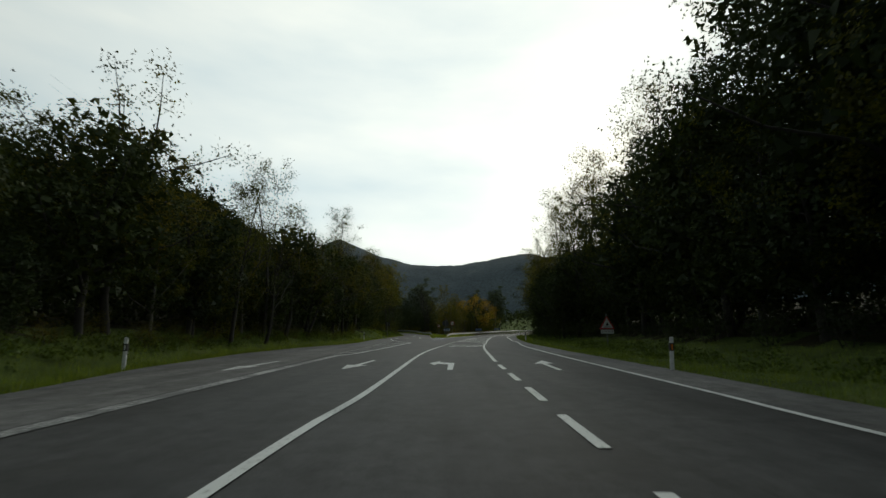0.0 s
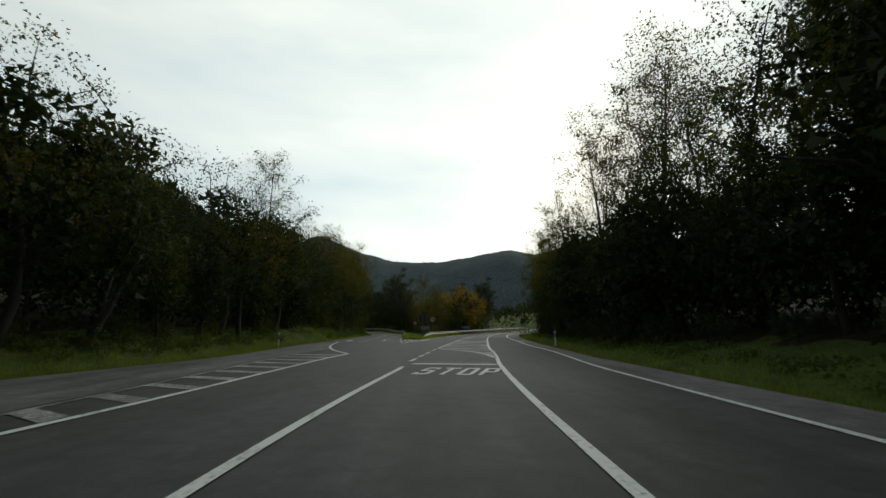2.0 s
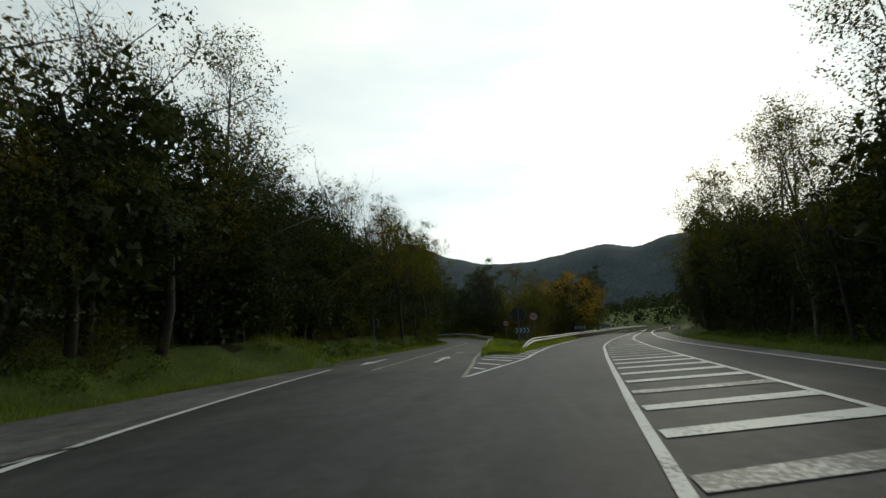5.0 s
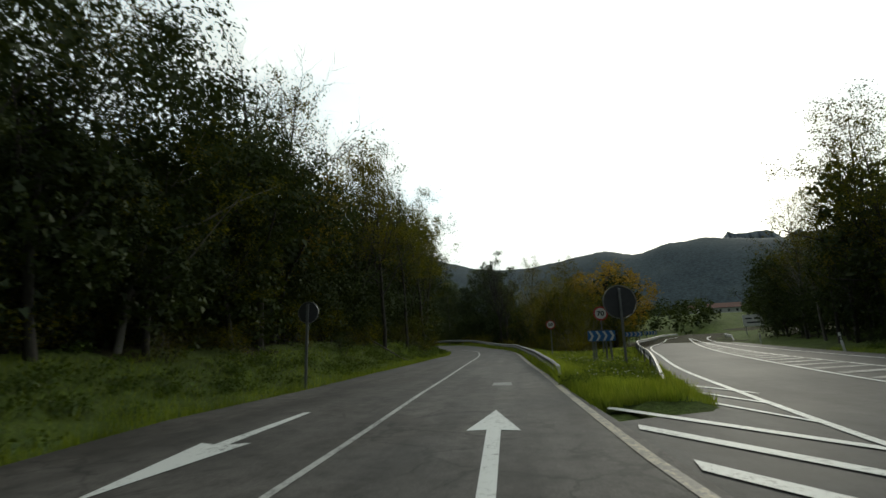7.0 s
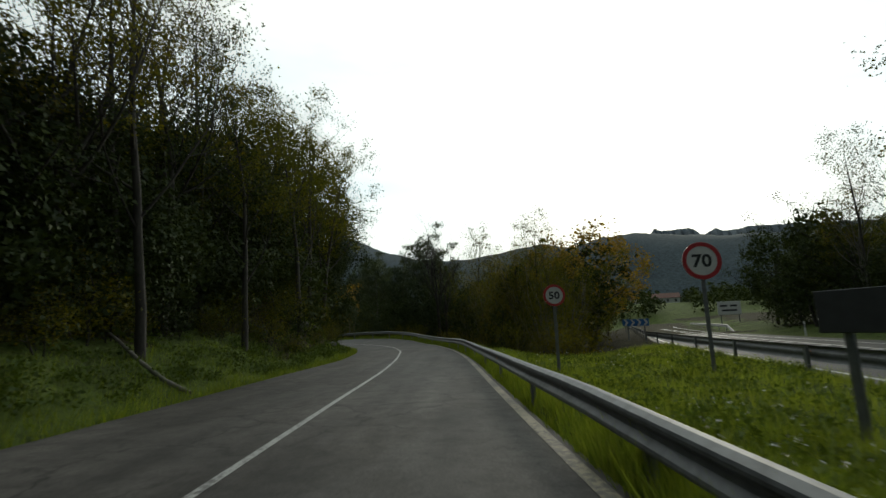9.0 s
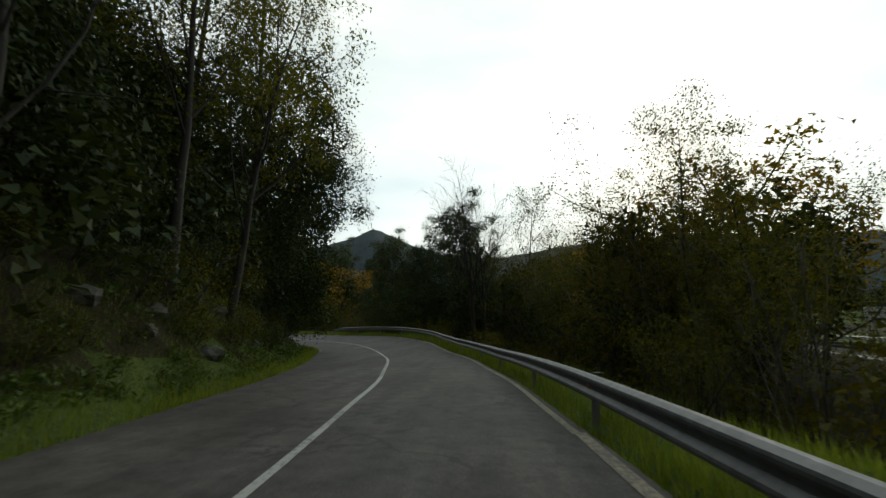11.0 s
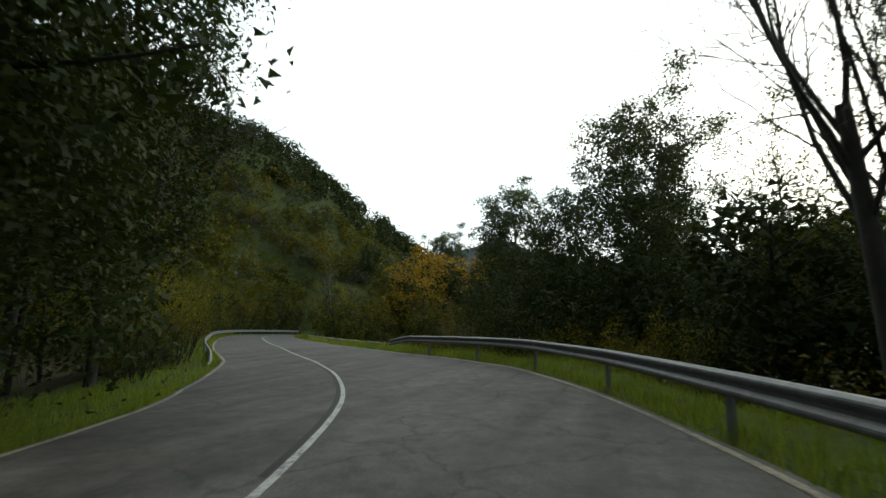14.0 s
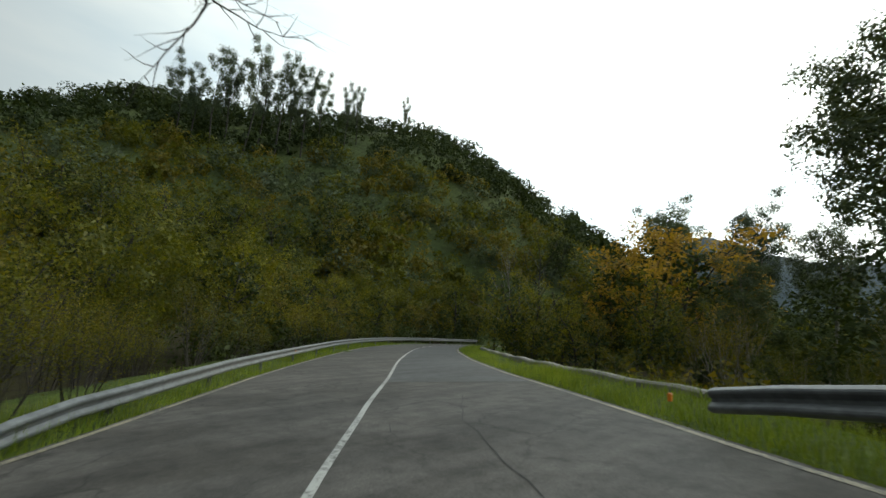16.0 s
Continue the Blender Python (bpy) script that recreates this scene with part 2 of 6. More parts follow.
M_GREEN = leaf_mat("leaf_olive", [(0.05, (0.045, 0.055, 0.008)), (0.5, (0.082, 0.09, 0.011)), (0.9, (0.155, 0.138, 0.016))], 0.5)
M_AUTUMN = leaf_mat("leaf_autumn", [(0.05, (0.075, 0.088, 0.011)), (0.45, (0.125, 0.125, 0.014)), (0.9, (0.2, 0.162, 0.018))], 0.5)
M_BROWN = leaf_mat("leaf_brown_olive", [(0.05, (0.05, 0.052, 0.01)), (0.5, (0.088, 0.083, 0.014)), (0.9, (0.145, 0.115, 0.018))], 0.45)
M_IVY = leaf_mat("leaf_ivy", [(0.05, (0.06, 0.075, 0.035)), (0.5, (0.11, 0.125, 0.065)), (0.9, (0.2, 0.2, 0.12))], 0.2)
M_ORANGE = leaf_mat("leaf_orange", [(0.05, (0.16, 0.12, 0.025)), (0.5, (0.26, 0.17, 0.03)), (0.9, (0.36, 0.225, 0.045))], 0.5)
M_EUCA = leaf_mat("leaf_grey_green", [(0.05, (0.03, 0.045, 0.028)), (0.5, (0.055, 0.075, 0.045)), (0.9, (0.09, 0.11, 0.065))], 0.3)
M_BARK = bark_mat("bark_brown", (0.010, 0.009, 0.007), (0.044, 0.038, 0.030))
M_PALE = bark_mat("bark_grey", (0.06, 0.055, 0.048), (0.18, 0.165, 0.145))
M_ZINC = plain("galvanised_steel", (0.155, 0.165, 0.17), 0.5, 0.15, 0.5)
M_POST = plain("post_grey_steel", (0.17, 0.18, 0.18), 0.55, 0.4, 0.35)
M_WHITE = plain("sign_white", (0.58, 0.58, 0.56), 0.45, 0.0, 0.15)
M_RED = plain("sign_red", (0.42, 0.02, 0.025), 0.45)
M_BLUE = plain("sign_blue", (0.02, 0.12, 0.33), 0.45)
M_BLACK = plain("sign_black", (0.015, 0.015, 0.016), 0.5)
M_BACK = plain("sign_back_grey", (0.05, 0.052, 0.055), 0.6, 0.3)
M_PLASTIC = plain("white_plastic", (0.75, 0.76, 0.76), 0.5, 0.0, 0.25)
M_AMBER = plain("amber_reflector", (0.7, 0.2, 0.02), 0.3)
M_ROCK = plain("mossy_rock", (0.085, 0.083, 0.07), 0.9, 0.0, 0.6, 2.5)
M_TILE = plain("roof_tile_red", (0.15, 0.07, 0.05), 0.8, 0.0, 0.4, 1.5)
M_TAR = plain("tar_seam", (0.012, 0.012, 0.012), 0.8, 0.0, 0.4, 20.0)
M_STONE = plain("weathered_concrete", (0.2, 0.19, 0.17), 0.9, 0.0, 0.5, 3.0)

# ---- plan: lines of the roads ----


def smooth(points, step=1.0):
    """A smooth line through the points, resampled."""
    p = [np.array(q, float) for q in points]
    p = [2 * p[0] - p[1], *p, 2 * p[-1] - p[-2]]
    out = []
    for i in range(1, len(p) - 2):
        n = max(2, int(np.linalg.norm(p[i + 1] - p[i]) / step))
        for k in range(n):
            t = k / n
            out.append(0.5 * (2 * p[i] + (p[i + 1] - p[i - 1]) * t + (2 * p[i - 1] - 5 * p[i] + 4 * p[i + 1] - p[i + 2]) * t * t
                              + (3 * p[i] - p[i - 1] - 3 * p[i + 1] + p[i + 2]) * t**3))
    return np.array([*out, p[-2]])


SIDE = smooth([(-4.6, 62), (-4.8, 70), (-4.9, 74), (-5.05, 78.5), (-5.15, 83.5), (-5.3, 89), (-5.42, 94), (-5.55, 100), (-5.9, 106), (-6.35, 110.8), (-6.62, 113.6),
               (-7.05, 116.2), (-7.95, 121), (-9.2, 125.2), (-10.7, 129.8), (-12.4, 134.2), (-14.5, 138.4), (-17.0, 142), (-20.0, 145.5), (-23.1, 148.8),
               (-28.9, 154.3), (-36.8, 161.7), (-46, 171.5), (-53, 182), (-57, 193), (-58.5, 205), (-58, 222)])
SIDE_LEN = np.r_[0, np.cumsum(np.hypot(*np.diff(SIDE, axis=0).T))]


def along(points):
    d = np.gradient(points, axis=0)
    d /= np.hypot(*d.T)[:, None]
    return d, np.stack([-d[:, 1], d[:, 0]], 1)      # ahead, left


SIDE_DIR, SIDE_LEFT = along(SIDE)


def side_at(y):
    """How far along the side road a value of y lies."""
    return float(np.interp(y, SIDE[:, 1], SIDE_LEN))


W_RIGHT = ([side_at(v) for v in (62, 70, 78, 85, 92, 99, 112, 117, 125, 130, 134, 138.5, 142, 145.5, 149, 152.5, 156, 161, 180)],
           [3.8, 3.72, 3.5, 3.4, 3.2, 3.1, 3.2, 3.2, 3.42, 3.95, 4.65, 5.3, 5.65, 5.4, 4.75, 4.4, 3.95, 3.75, 3.5])
W_LEFT = ([side_at(v) for v in (62, 69, 75, 80, 86, 92, 100, 107.5, 112, 117, 122, 125, 130, 134, 142, 149, 155, 180)],
          [4.2, 3.3, 3.9, 3.45, 3.35, 3.1, 2.95, 2.45, 2.55, 2.65, 2.95, 2.95, 2.95, 3.15, 3.75, 3.3, 3.7, 3.3])
BANK = ([side_at(v) for v in (100, 114, 119, 124, 128.5, 133, 137.5, 141.5, 145.5, 149, 160, 175, 200)], [0, 0.3, 0.7, 1.3, 2.0, 2.9, 3.7, 5.0, 4.8, 4.2, 3.6, 2.0, 0.5])


def near_side(x, y):
    """For arrays of places: how far along the side road, and how far to its left."""
    x, y = np.atleast_1d(np.asarray(x, float)), np.atleast_1d(np.asarray(y, float))
    s, off = np.zeros(x.shape), np.zeros(x.shape)
    for a in range(0, len(x), 4000):
        q = np.stack([x[a:a + 4000], y[a:a + 4000]], 1)
        d2 = ((q[:, None] - SIDE[None, ::2]) ** 2).sum(-1)
        i = d2.argmin(1) * 2
        v = q - SIDE[i]
        s[a:a + 4000] = SIDE_LEN[i] + (v * SIDE_DIR[i]).sum(1)
        off[a:a + 4000] = (v * SIDE_LEFT[i]).sum(1)
    return s, off


def step01(v, a, b):
    t = np.clip((np.asarray(v, float) - a) / (b - a), 0, 1)
    return t * t * (3 - 2 * t)


MAIN_L = ([-60, -20, 5, 12, 18, 28, 36, 44, 49, 57, 63, 68, 71, 73.5, 75, 75.6, 76.5, 80, 85, 95, 105, 115, 135, 156, 180, 210],
          [-7, -7, -7.2, -7.8, -9.2, -10.1, -9.6, -8.1, -7.8, -8.3, -8.5, -8.1, -6.0, -3.0, -0.6, 0.5, 0.95, 1.5, 2.5, 4.6, 6.8, 9.3, 16.2, 23, 32.5, 48])
MAIN_R = ([-60, -20, 8, 17, 30, 44, 52, 60, 70, 85, 100, 115, 133, 155, 175, 210], [7.4, 7.6, 7.85, 8.05, 8.1, 8.5, 9.2, 9.95, 11.1, 13.2, 16.2, 19.8, 24.4, 32, 40.5, 58])


def main_l(y):
    return np.interp(y, *MAIN_L)


def main_r(y):
    return np.interp(y, *MAIN_R)


HILL_AZ = ([-180, -30, 0, 12, 19, 24, 32, 41, 47, 58, 75, 80, 90, 120, 150, 180], [2, 3, 6, 13, 24, 37, 53, 73, 81, 81, 73, 72, 56, 44, 20, 2])
HILL_AT = (-19.0, 146.0)


def road_h(x, y):
    """The height of the roads' own plane: level, leaning into the bend of the side road."""
    s, off = near_side(x, y)
    lean = np.tan(np.radians(np.interp(s, *BANK)))
    return -lean * (np.clip(off, -7, 6) + 2.05)


def height(x, y):
    """The ground."""
    x, y = np.atleast_1d(np.asarray(x, float)), np.atleast_1d(np.asarray(y, float))
    s, off = near_side(x, y)
    h = -np.tan(np.radians(np.interp(s, *BANK))) * (np.clip(off, -7, 6) + 2.05)
    wob = 0.10 * np.sin(x * 0.9 + 1.3 * np.sin(y * 0.31)) * np.sin(y * 0.47 + x * 0.2) + 0.05 * np.sin(x * 2.3 + y * 1.9)
    on_side = (s > 6) & (y > 66)
    # beyond the left margins of both roads
    left_edge = np.where(y < 71.5, main_l(y), -1e3)
    e_main = np.where(y < 71.5, left_edge - x, -1.0)
    e_side = np.where(on_side, off - np.interp(s, *W_LEFT), -1.0)
    e = np.where(y < 71.5, e_main, e_side)
    open_left = step01(s, side_at(129), side_at(136))          # past the bend the left margin is level, then falls
    h += np.where(e > 0, (1 - open_left) * (1.15 * step01(e, 0.5, 4.0) + 0.13 * np.clip(e - 3, 0, 30)) - open_left * 1.2 * step01(e, 2.5, 8), 0)
    steep = np.where(y > 71.5, step01(s, side_at(103), side_at(110)), 0) * (1 - open_left)      # the overgrown bank inside the bend
    h += np.where(e > 0, steep * 1.7 * step01(e, 1.0, 4.2), 0)
    # beyond the right margin of the main road
    r = x - main_r(y)
    h += np.where((r > 0) & (y > -60), 0.9 * step01(r, 2.0, 8.5) + 0.13 * np.clip(r - 6, 0, 40) * (1 - step01(y, 105, 140)), 0)
    # beyond the rail of the side road the ground falls away
    q = -off - np.interp(s, *W_RIGHT)
    fall = step01(s, side_at(100), side_at(112)) * np.where(y > 66, 1, 0) * np.where(y < 205, step01(main_l(y) - x, 1.5, 8.0), 1)
    h -= np.where((q > 1.4) & (r < 0), fall * 2.2 * step01(q, 1.6, 6.0), 0)
    edge = np.minimum(np.where(e > 0, e, 9), np.where(r > 0, r, 9))
    h += wob * np.where((e > 0.4) | (r > 0.4) | ((q > 0.6) & (x < main_l(y) - 0.5) & (y > 76)), 1, 0)
    # the island of grass between the roads
    isle = (q > 0.3) & (x < main_l(y) - 0.3) & (y > 75)
    h += np.where(isle, 0.10, 0)
    # meadows rise at the end of the valley
    h += 6.0 * step01(y, 214, 300) * step01(x, 20, 50)
    # hill behind the bend
    hx, hy = x - HILL_AT[0], y - HILL_AT[1]
    rad, az = np.hypot(hx, hy), np.degrees(np.arctan2(-hx, hy))
    near_road = np.where(y < 215, step01(abs(off), 6, 26), 1.0)
    h += step01(rad, 45, 190) * np.interp(az, *HILL_AZ) * step01(y, 68, 118) * near_road
    return h


def ground_z(x, y):
    return float(height([x], [y])[0])


def mesh_object(name, verts, faces, mat, parent=None, label="", flat=True):
    me = bpy.data.meshes.new(name)
    me.from_pydata([tuple(map(float, v)) for v in verts], [], [tuple(map(int, f)) for f in faces])
    if not flat:
        me.polygons.foreach_set("use_smooth", [True] * len(me.polygons))
    me.update()
    me.materials.append(mat)
    ob = new(name, me)
    if parent:
        ob.parent = parent
    if label:
        ob["label"] = label
    return ob


def part(name, bm, mat, parent=None, label="", shade=False):
    """A bmesh as one mesh object under a thing or a part."""
    me = bpy.data.meshes.new(name)
    bm.to_mesh(me)
    bm.free()
    me.materials.append(mat)
    if shade:
        me.polygons.foreach_set("use_smooth", [True] * len(me.polygons))
    ob = new(name, me)
    if parent:
        ob.parent = parent
    if label:
        ob["label"] = label
    return ob


def sheet(name, left, right, zs, mat, across=1, lift=0.0):
    """A strip between two lines of equal length; zs(x, y) gives its height."""
    left, right = np.asarray(left, float), np.asarray(right, float)
    rows = [left + (right - left) * k / across for k in range(across + 1)]
    flat = np.stack(rows, 1).reshape(-1, 2)
    z = zs(flat[:, 0], flat[:, 1]) + lift
    w, faces = across + 1, []
    for i in range(len(left) - 1):
        for k in range(across):
            faces.append((i * w + k, i * w + k + 1, (i + 1) * w + k + 1, (i + 1) * w + k))
    return mesh_object(name, np.c_[flat, z], faces, mat)


# ---- ground ----
def axis(stops):
    out = [stops[0][0]]
    for (a, _), (b, gap) in zip(stops, stops[1:]):
        n = max(1, int(round((b - a) / gap)))
        out += [a + (b - a) * (k + 1) / n for k in range(n)]
    return np.array(out)


gx = axis([(-2600, 0), (-400, 200), (-140, 20), (-60, 5), (-34, 2), (22, 0.8), (60, 4), (160, 20), (400, 60), (2600, 200)])
gy = axis([(-1500, 0), (-100, 200), (-24, 8), (4, 2), (175, 0.9), (225, 4), (400, 12), (600, 50), (2800, 200)])
GX, GY = np.meshgrid(gx, gy)
GZ = height(GX.ravel(), GY.ravel()).reshape(GX.shape)
# the bed under the asphalt lies a little lower
s_, off_ = near_side(GX.ravel(), GY.ravel())
in_side = ((off_ < np.interp(s_, *W_LEFT) + 0.45) & (off_ > -np.interp(s_, *W_RIGHT) - 0.7) & (s_ > 0) & (GY.ravel() > 62) & (GY.ravel() < 218)).reshape(GX.shape)
in_main = (GX > main_l(GY) - 0.3) & (GX < main_r(GY) + 0.3) & (GY > -60) & (GY < 210)
GZ = np.where(in_side | in_main, GZ - 0.12, GZ)
# fields run out level towards the mountains
far = step01(np.hypot(GX, GY - 80), 300, 700)
GZ = GZ * (1 - far)
ny, nx = GX.shape
faces = [(j * nx + i, j * nx + i + 1, (j + 1) * nx + i + 1, (j + 1) * nx + i) for j in range(ny - 1) for i in range(nx - 1)]
ground = mesh_object("ground", np.c_[GX.ravel(), GY.ravel(), GZ.ravel()], faces, M_GROUND, flat=False)
tagged(ground, "green grassy ground with banks beside the roads", "ground", kind="structure")
ground.data.materials.append(M_LITTER)
ground.data.materials.append(M_HILL)
cx, cy = (GX[:-1, :-1] + GX[1:, 1:]) / 2, (GY[:-1, :-1] + GY[1:, 1:]) / 2
s_, off_ = near_side(cx.ravel(), cy.ravel())
e_ = np.where(cy < 71.5, main_l(cy) - cx, np.where(cx < main_l(cy), (off_ - np.interp(s_, *W_LEFT)).reshape(cx.shape), -1))
r_ = cx - main_r(cy)
q_ = (-off_ - np.interp(s_, *W_RIGHT)).reshape(cx.shape)
jag = 0.7 * np.sin(cx * 1.7 + cy * 0.9) + 0.5 * np.sin(cy * 2.1)
wood = (e_ > np.where((cy > 104) & (cy < 136), 1.6, 4.2) + jag * np.where((cy > 104) & (cy < 136), 0.3, 1)) | (r_ > 6.5 + jag) | ((q_ > 3.4 + jag) & (cy > 101) & (r_ < 0))
slot = np.where((np.hypot(cx + 19, cy - 146) > 70) & (cx < 15) & (cy > 110), 2, np.where(wood & (cy < 225), 1, 0))
ground.data.polygons.foreach_set("material_index", slot.ravel().astype(int).tolist())

# ---- roads ----
ys = np.arange(-60, 210.1, 1.0)
ys = np.sort(np.r_[ys, 73.5, 75.6, 76.5])
flat0 = lambda x, y: np.zeros(len(x))
road_main = sheet("road", np.c_[main_l(ys), ys], np.c_[main_r(ys), ys], flat0, M_ROAD, 10, 0.0)
tagged(road_main, "dark asphalt main road with a turning lane", "road", kind="structure")
i0 = int(np.argmin(abs(SIDE[:, 1] - 66.5)))
wl_, wr_ = np.interp(SIDE_LEN, *W_LEFT)[:, None], np.interp(SIDE_LEN, *W_RIGHT)[:, None]
road_side = sheet("road", (SIDE + SIDE_LEFT * wl_)[i0:], (SIDE - SIDE_LEFT * (wr_ + 0.15))[i0:], road_h, M_LANE, 8, 0.006)
tagged(road_side, "worn grey asphalt country road with fine cracks", "road", kind="structure")


def road_top(x, y):
    return road_h(x, y) + 0.014


def stripe(line, width, mat=None, name="road_marking", label="white painted line on the asphalt", lift=0.0):
    line = np.asarray(line, float)
    _, left = along(line)
    ob = sheet(name, line + left * width / 2, line - left * width / 2, road_top, mat or M_PAINT, 1, lift)
    return tagged(ob, label, "road marking", kind="structure")


def blob(corners, mat=None, name="road_marking", label="white painted mark on the asphalt", lift=0.001):
    c = np.asarray(corners, float)
    z = road_top(c[:, 0], c[:, 1]) + lift
    ob = mesh_object(name, np.c_[c, z], [tuple(range(len(c)))], mat or M_PAINT)
    return tagged(ob, label, "road marking", kind="structure")


def line_y(pairs, a, b, step=1.0):
    """Points x(y) along a table of (x, y)."""
    p = smooth(pairs, 0.5)
    v = np.arange(a, b + step / 2, step)
    return np.c_[np.interp(v, p[:, 1], p[:, 0]), v]


# main road: right edge, lane lines, turning lane, hatched island
EDGE_R = [(5.9, -40), (6.0, -10), (6.1, 8), (6.2, 12.2), (6.35, 24), (6.5, 30), (6.9, 39), (7.5, 44.5), (8.1, 50), (8.5, 57), (9.5, 66), (11.5, 84), (15.2, 104), (22, 132), (30, 156), (43, 188)]
LANE_R = [(2.4, -40), (2.5, -10), (2.6, 7.5), (2.68, 12), (2.77, 17), (2.87, 21), (3.0, 24), (3.42, 33), (3.95, 40), (4.4, 44), (4.85, 48.3), (5.25, 53), (6.25, 61.7), (9.1, 84), (13.2, 105), (26.5, 154)]
LANE_L = [(-1.15, -40), (-1.0, -10), (-0.9, 6.6), (-0.65, 12), (-0.47, 23), (-0.3, 28), (0.05, 33), (0.75, 39.8)]
OUT_L = [(-4.3, -40), (-4.35, -5), (-4.4, 14), (-4.42, 20), (-4.35, 26)]
stripe(line_y(EDGE_R, -40, 185), 0.15)
stripe(line_y(LANE_R, 20.9, 154), 0.15)
for k in range(-12, 4):
    y0 = 7.5 + k * 3.3
    stripe(line_y(LANE_R, y0, y0 + 2.0, 0.65), 0.15)
stripe(line_y(LANE_L, -40, 39.6), 0.15)
stripe(line_y(OUT_L, -40, 26), 0.34, M_WORN)
for a, b in (((0.88, 42.4), (1.08, 43.9)), ((1.16, 45.0), (1.36, 46.45)), ((1.43, 47.5), (1.65, 48.95)), ((1.8, 50.5), (1.98, 51.9))):
    stripe(np.array([a, ((a[0] + b[0]) / 2, (a[1] + b[1]) / 2), b]), 0.14)

# stop line, faint older line, STOP
LANE_X = np.array([2.2, -0.53]) / math.hypot(2.2, 0.53)
LANE_Y = np.array([-LANE_X[1], LANE_X[0]])


def lane_place(o, u, v):
    return np.array(o) + LANE_X * u + LANE_Y * v


blob([lane_place((0.97, 41.0), u, v) for u, v in ((0, 0), (2.95, 0), (2.95, 0.42), (0.05, 0.42))], label="white painted stop line across the lane")
blob([lane_place((1.1, 42.0), u, v) for u, v in ((0, 0), (2.75, 0), (2.75, 0.16), (0.0, 0.16))], M_WORN, label="worn remnant of an older stop line")


def text_mesh(body, width, height_, bold=0.02):
    cu = bpy.data.curves.new("lettering", "FONT")
    cu.body, cu.offset, cu.fill_mode, cu.resolution_u = body, bold, "FRONT", 3
    tmp = new("lettering", cu)
    me = bpy.data.meshes.new_from_object(tmp.evaluated_get(bpy.context.evaluated_depsgraph_get()))
    bpy.data.objects.remove(tmp)
    v = np.zeros(len(me.vertices) * 3)
    me.vertices.foreach_get("co", v)
    v = v.reshape(-1, 3)
    lo, hi = v.min(0), v.max(0)
    v[:, 0] = (v[:, 0] - lo[0]) / (hi[0] - lo[0]) * width
    v[:, 1] = (v[:, 1] - lo[1]) / (hi[1] - lo[1]) * height_
    me.vertices.foreach_set("co", v.ravel())
    me.update()
    me.materials.clear()
    return me


# letters of straight strokes, chamfered at the corners, in a cell one wide and one high
STROKES = {
    "S": [[(0, 0.03), (0.12, 0), (0.85, 0), (1, 0.1), (1, 0.49), (0.85, 0.58), (0.27, 0.58), (0.27, 0.86), (0.73, 0.86), (0.73, 0.74), (1, 0.74), (1, 0.92),
           (0.86, 1), (0.14, 1), (0, 0.9), (0, 0.53), (0.15, 0.44), (0.73, 0.44), (0.73, 0.14), (0.27, 0.14), (0.27, 0.25), (0, 0.25)]],
    "T": [[(0.37, 0), (0.63, 0), (0.63, 0.86), (1, 0.86), (1, 1), (0, 1), (0, 0.86), (0.37, 0.86)]],
    "O": [[(0, 0.1), (0.14, 0), (0.5, 0), (0.5, 0.14), (0.27, 0.14), (0.27, 0.86), (0.5, 0.86), (0.5, 1), (0.14, 1), (0, 0.9)],
          [(0.5, 0), (0.86, 0), (1, 0.1), (1, 0.9), (0.86, 1), (0.5, 1), (0.5, 0.86), (0.73, 0.86), (0.73, 0.14), (0.5, 0.14)]],
    "P": [[(0, 0), (0.27, 0), (0.27, 1), (0, 1)],
          [(0.27, 0.36), (0.86, 0.36), (1, 0.46), (1, 0.9), (0.86, 1), (0.27, 1), (0.27, 0.86), (0.73, 0.86), (0.73, 0.5), (0.27, 0.5)]]}
for k, letter in enumerate("STOP"):
    V, F = [], []
    for outline in STROKES[letter]:
        F.append(tuple(range(len(V), len(V) + len(outline))))
        V += [(*lane_place((0.98, 37.5), 0.12 + k * 0.61 + 0.46 * u, 2.1 * v), 0.0165) for u, v in outline]
    tagged(mesh_object("road_letter", V, F, M_PAINT), "white painted letter %s of STOP on the asphalt" % letter, "road marking", kind="structure")

# arrows: outline along y, tip at the far end
STRAIGHT = [(-0.07, 0), (0.07, 0), (0.1, 2.6), (0.38, 2.5), (0.0, 4.4), (-0.38, 2.5), (-0.1, 2.6)]
LEFT_TURN = [(0.18, 0), (0.36, 0), (0.42, 3.0), (-0.15, 3.35), (-0.12, 4.1), (-0.52, 3.0), (-0.3, 1.9), (-0.2, 2.55), (0.2, 2.25)]


def arrow(shape, x, y, turn, size=1.0, mat=None, label="white painted straight arrow on the lane"):
    c, s = math.cos(radians(turn)), math.sin(radians(turn))
    blob([(x + size * (c * u - s * v), y + size * (s * u + c * v)) for u, v in shape], mat, label=label)


arrow(LEFT_TURN, 0.78, 17.2, -1, label="white painted left-turn arrow on the lane")
arrow([(-0.05, 0), (0.1, 0), (0.12, 2.7), (0.42, 2.9), (0.28, 4.5), (-0.35, 2.6), (-0.06, 2.8)], 4.42, 17.05, -1)
arrow(STRAIGHT, -2.0, 21.8, 175)
arrow(STRAIGHT, -5.75, 21.3, 177)
arrow([(-0.08, 0), (0.08, 0), (0.10, 3.1), (0.38, 3.05), (0.0, 4.95), (-0.38, 3.05), (-0.10, 3.1)], -2.89, 70.85, 1.7)
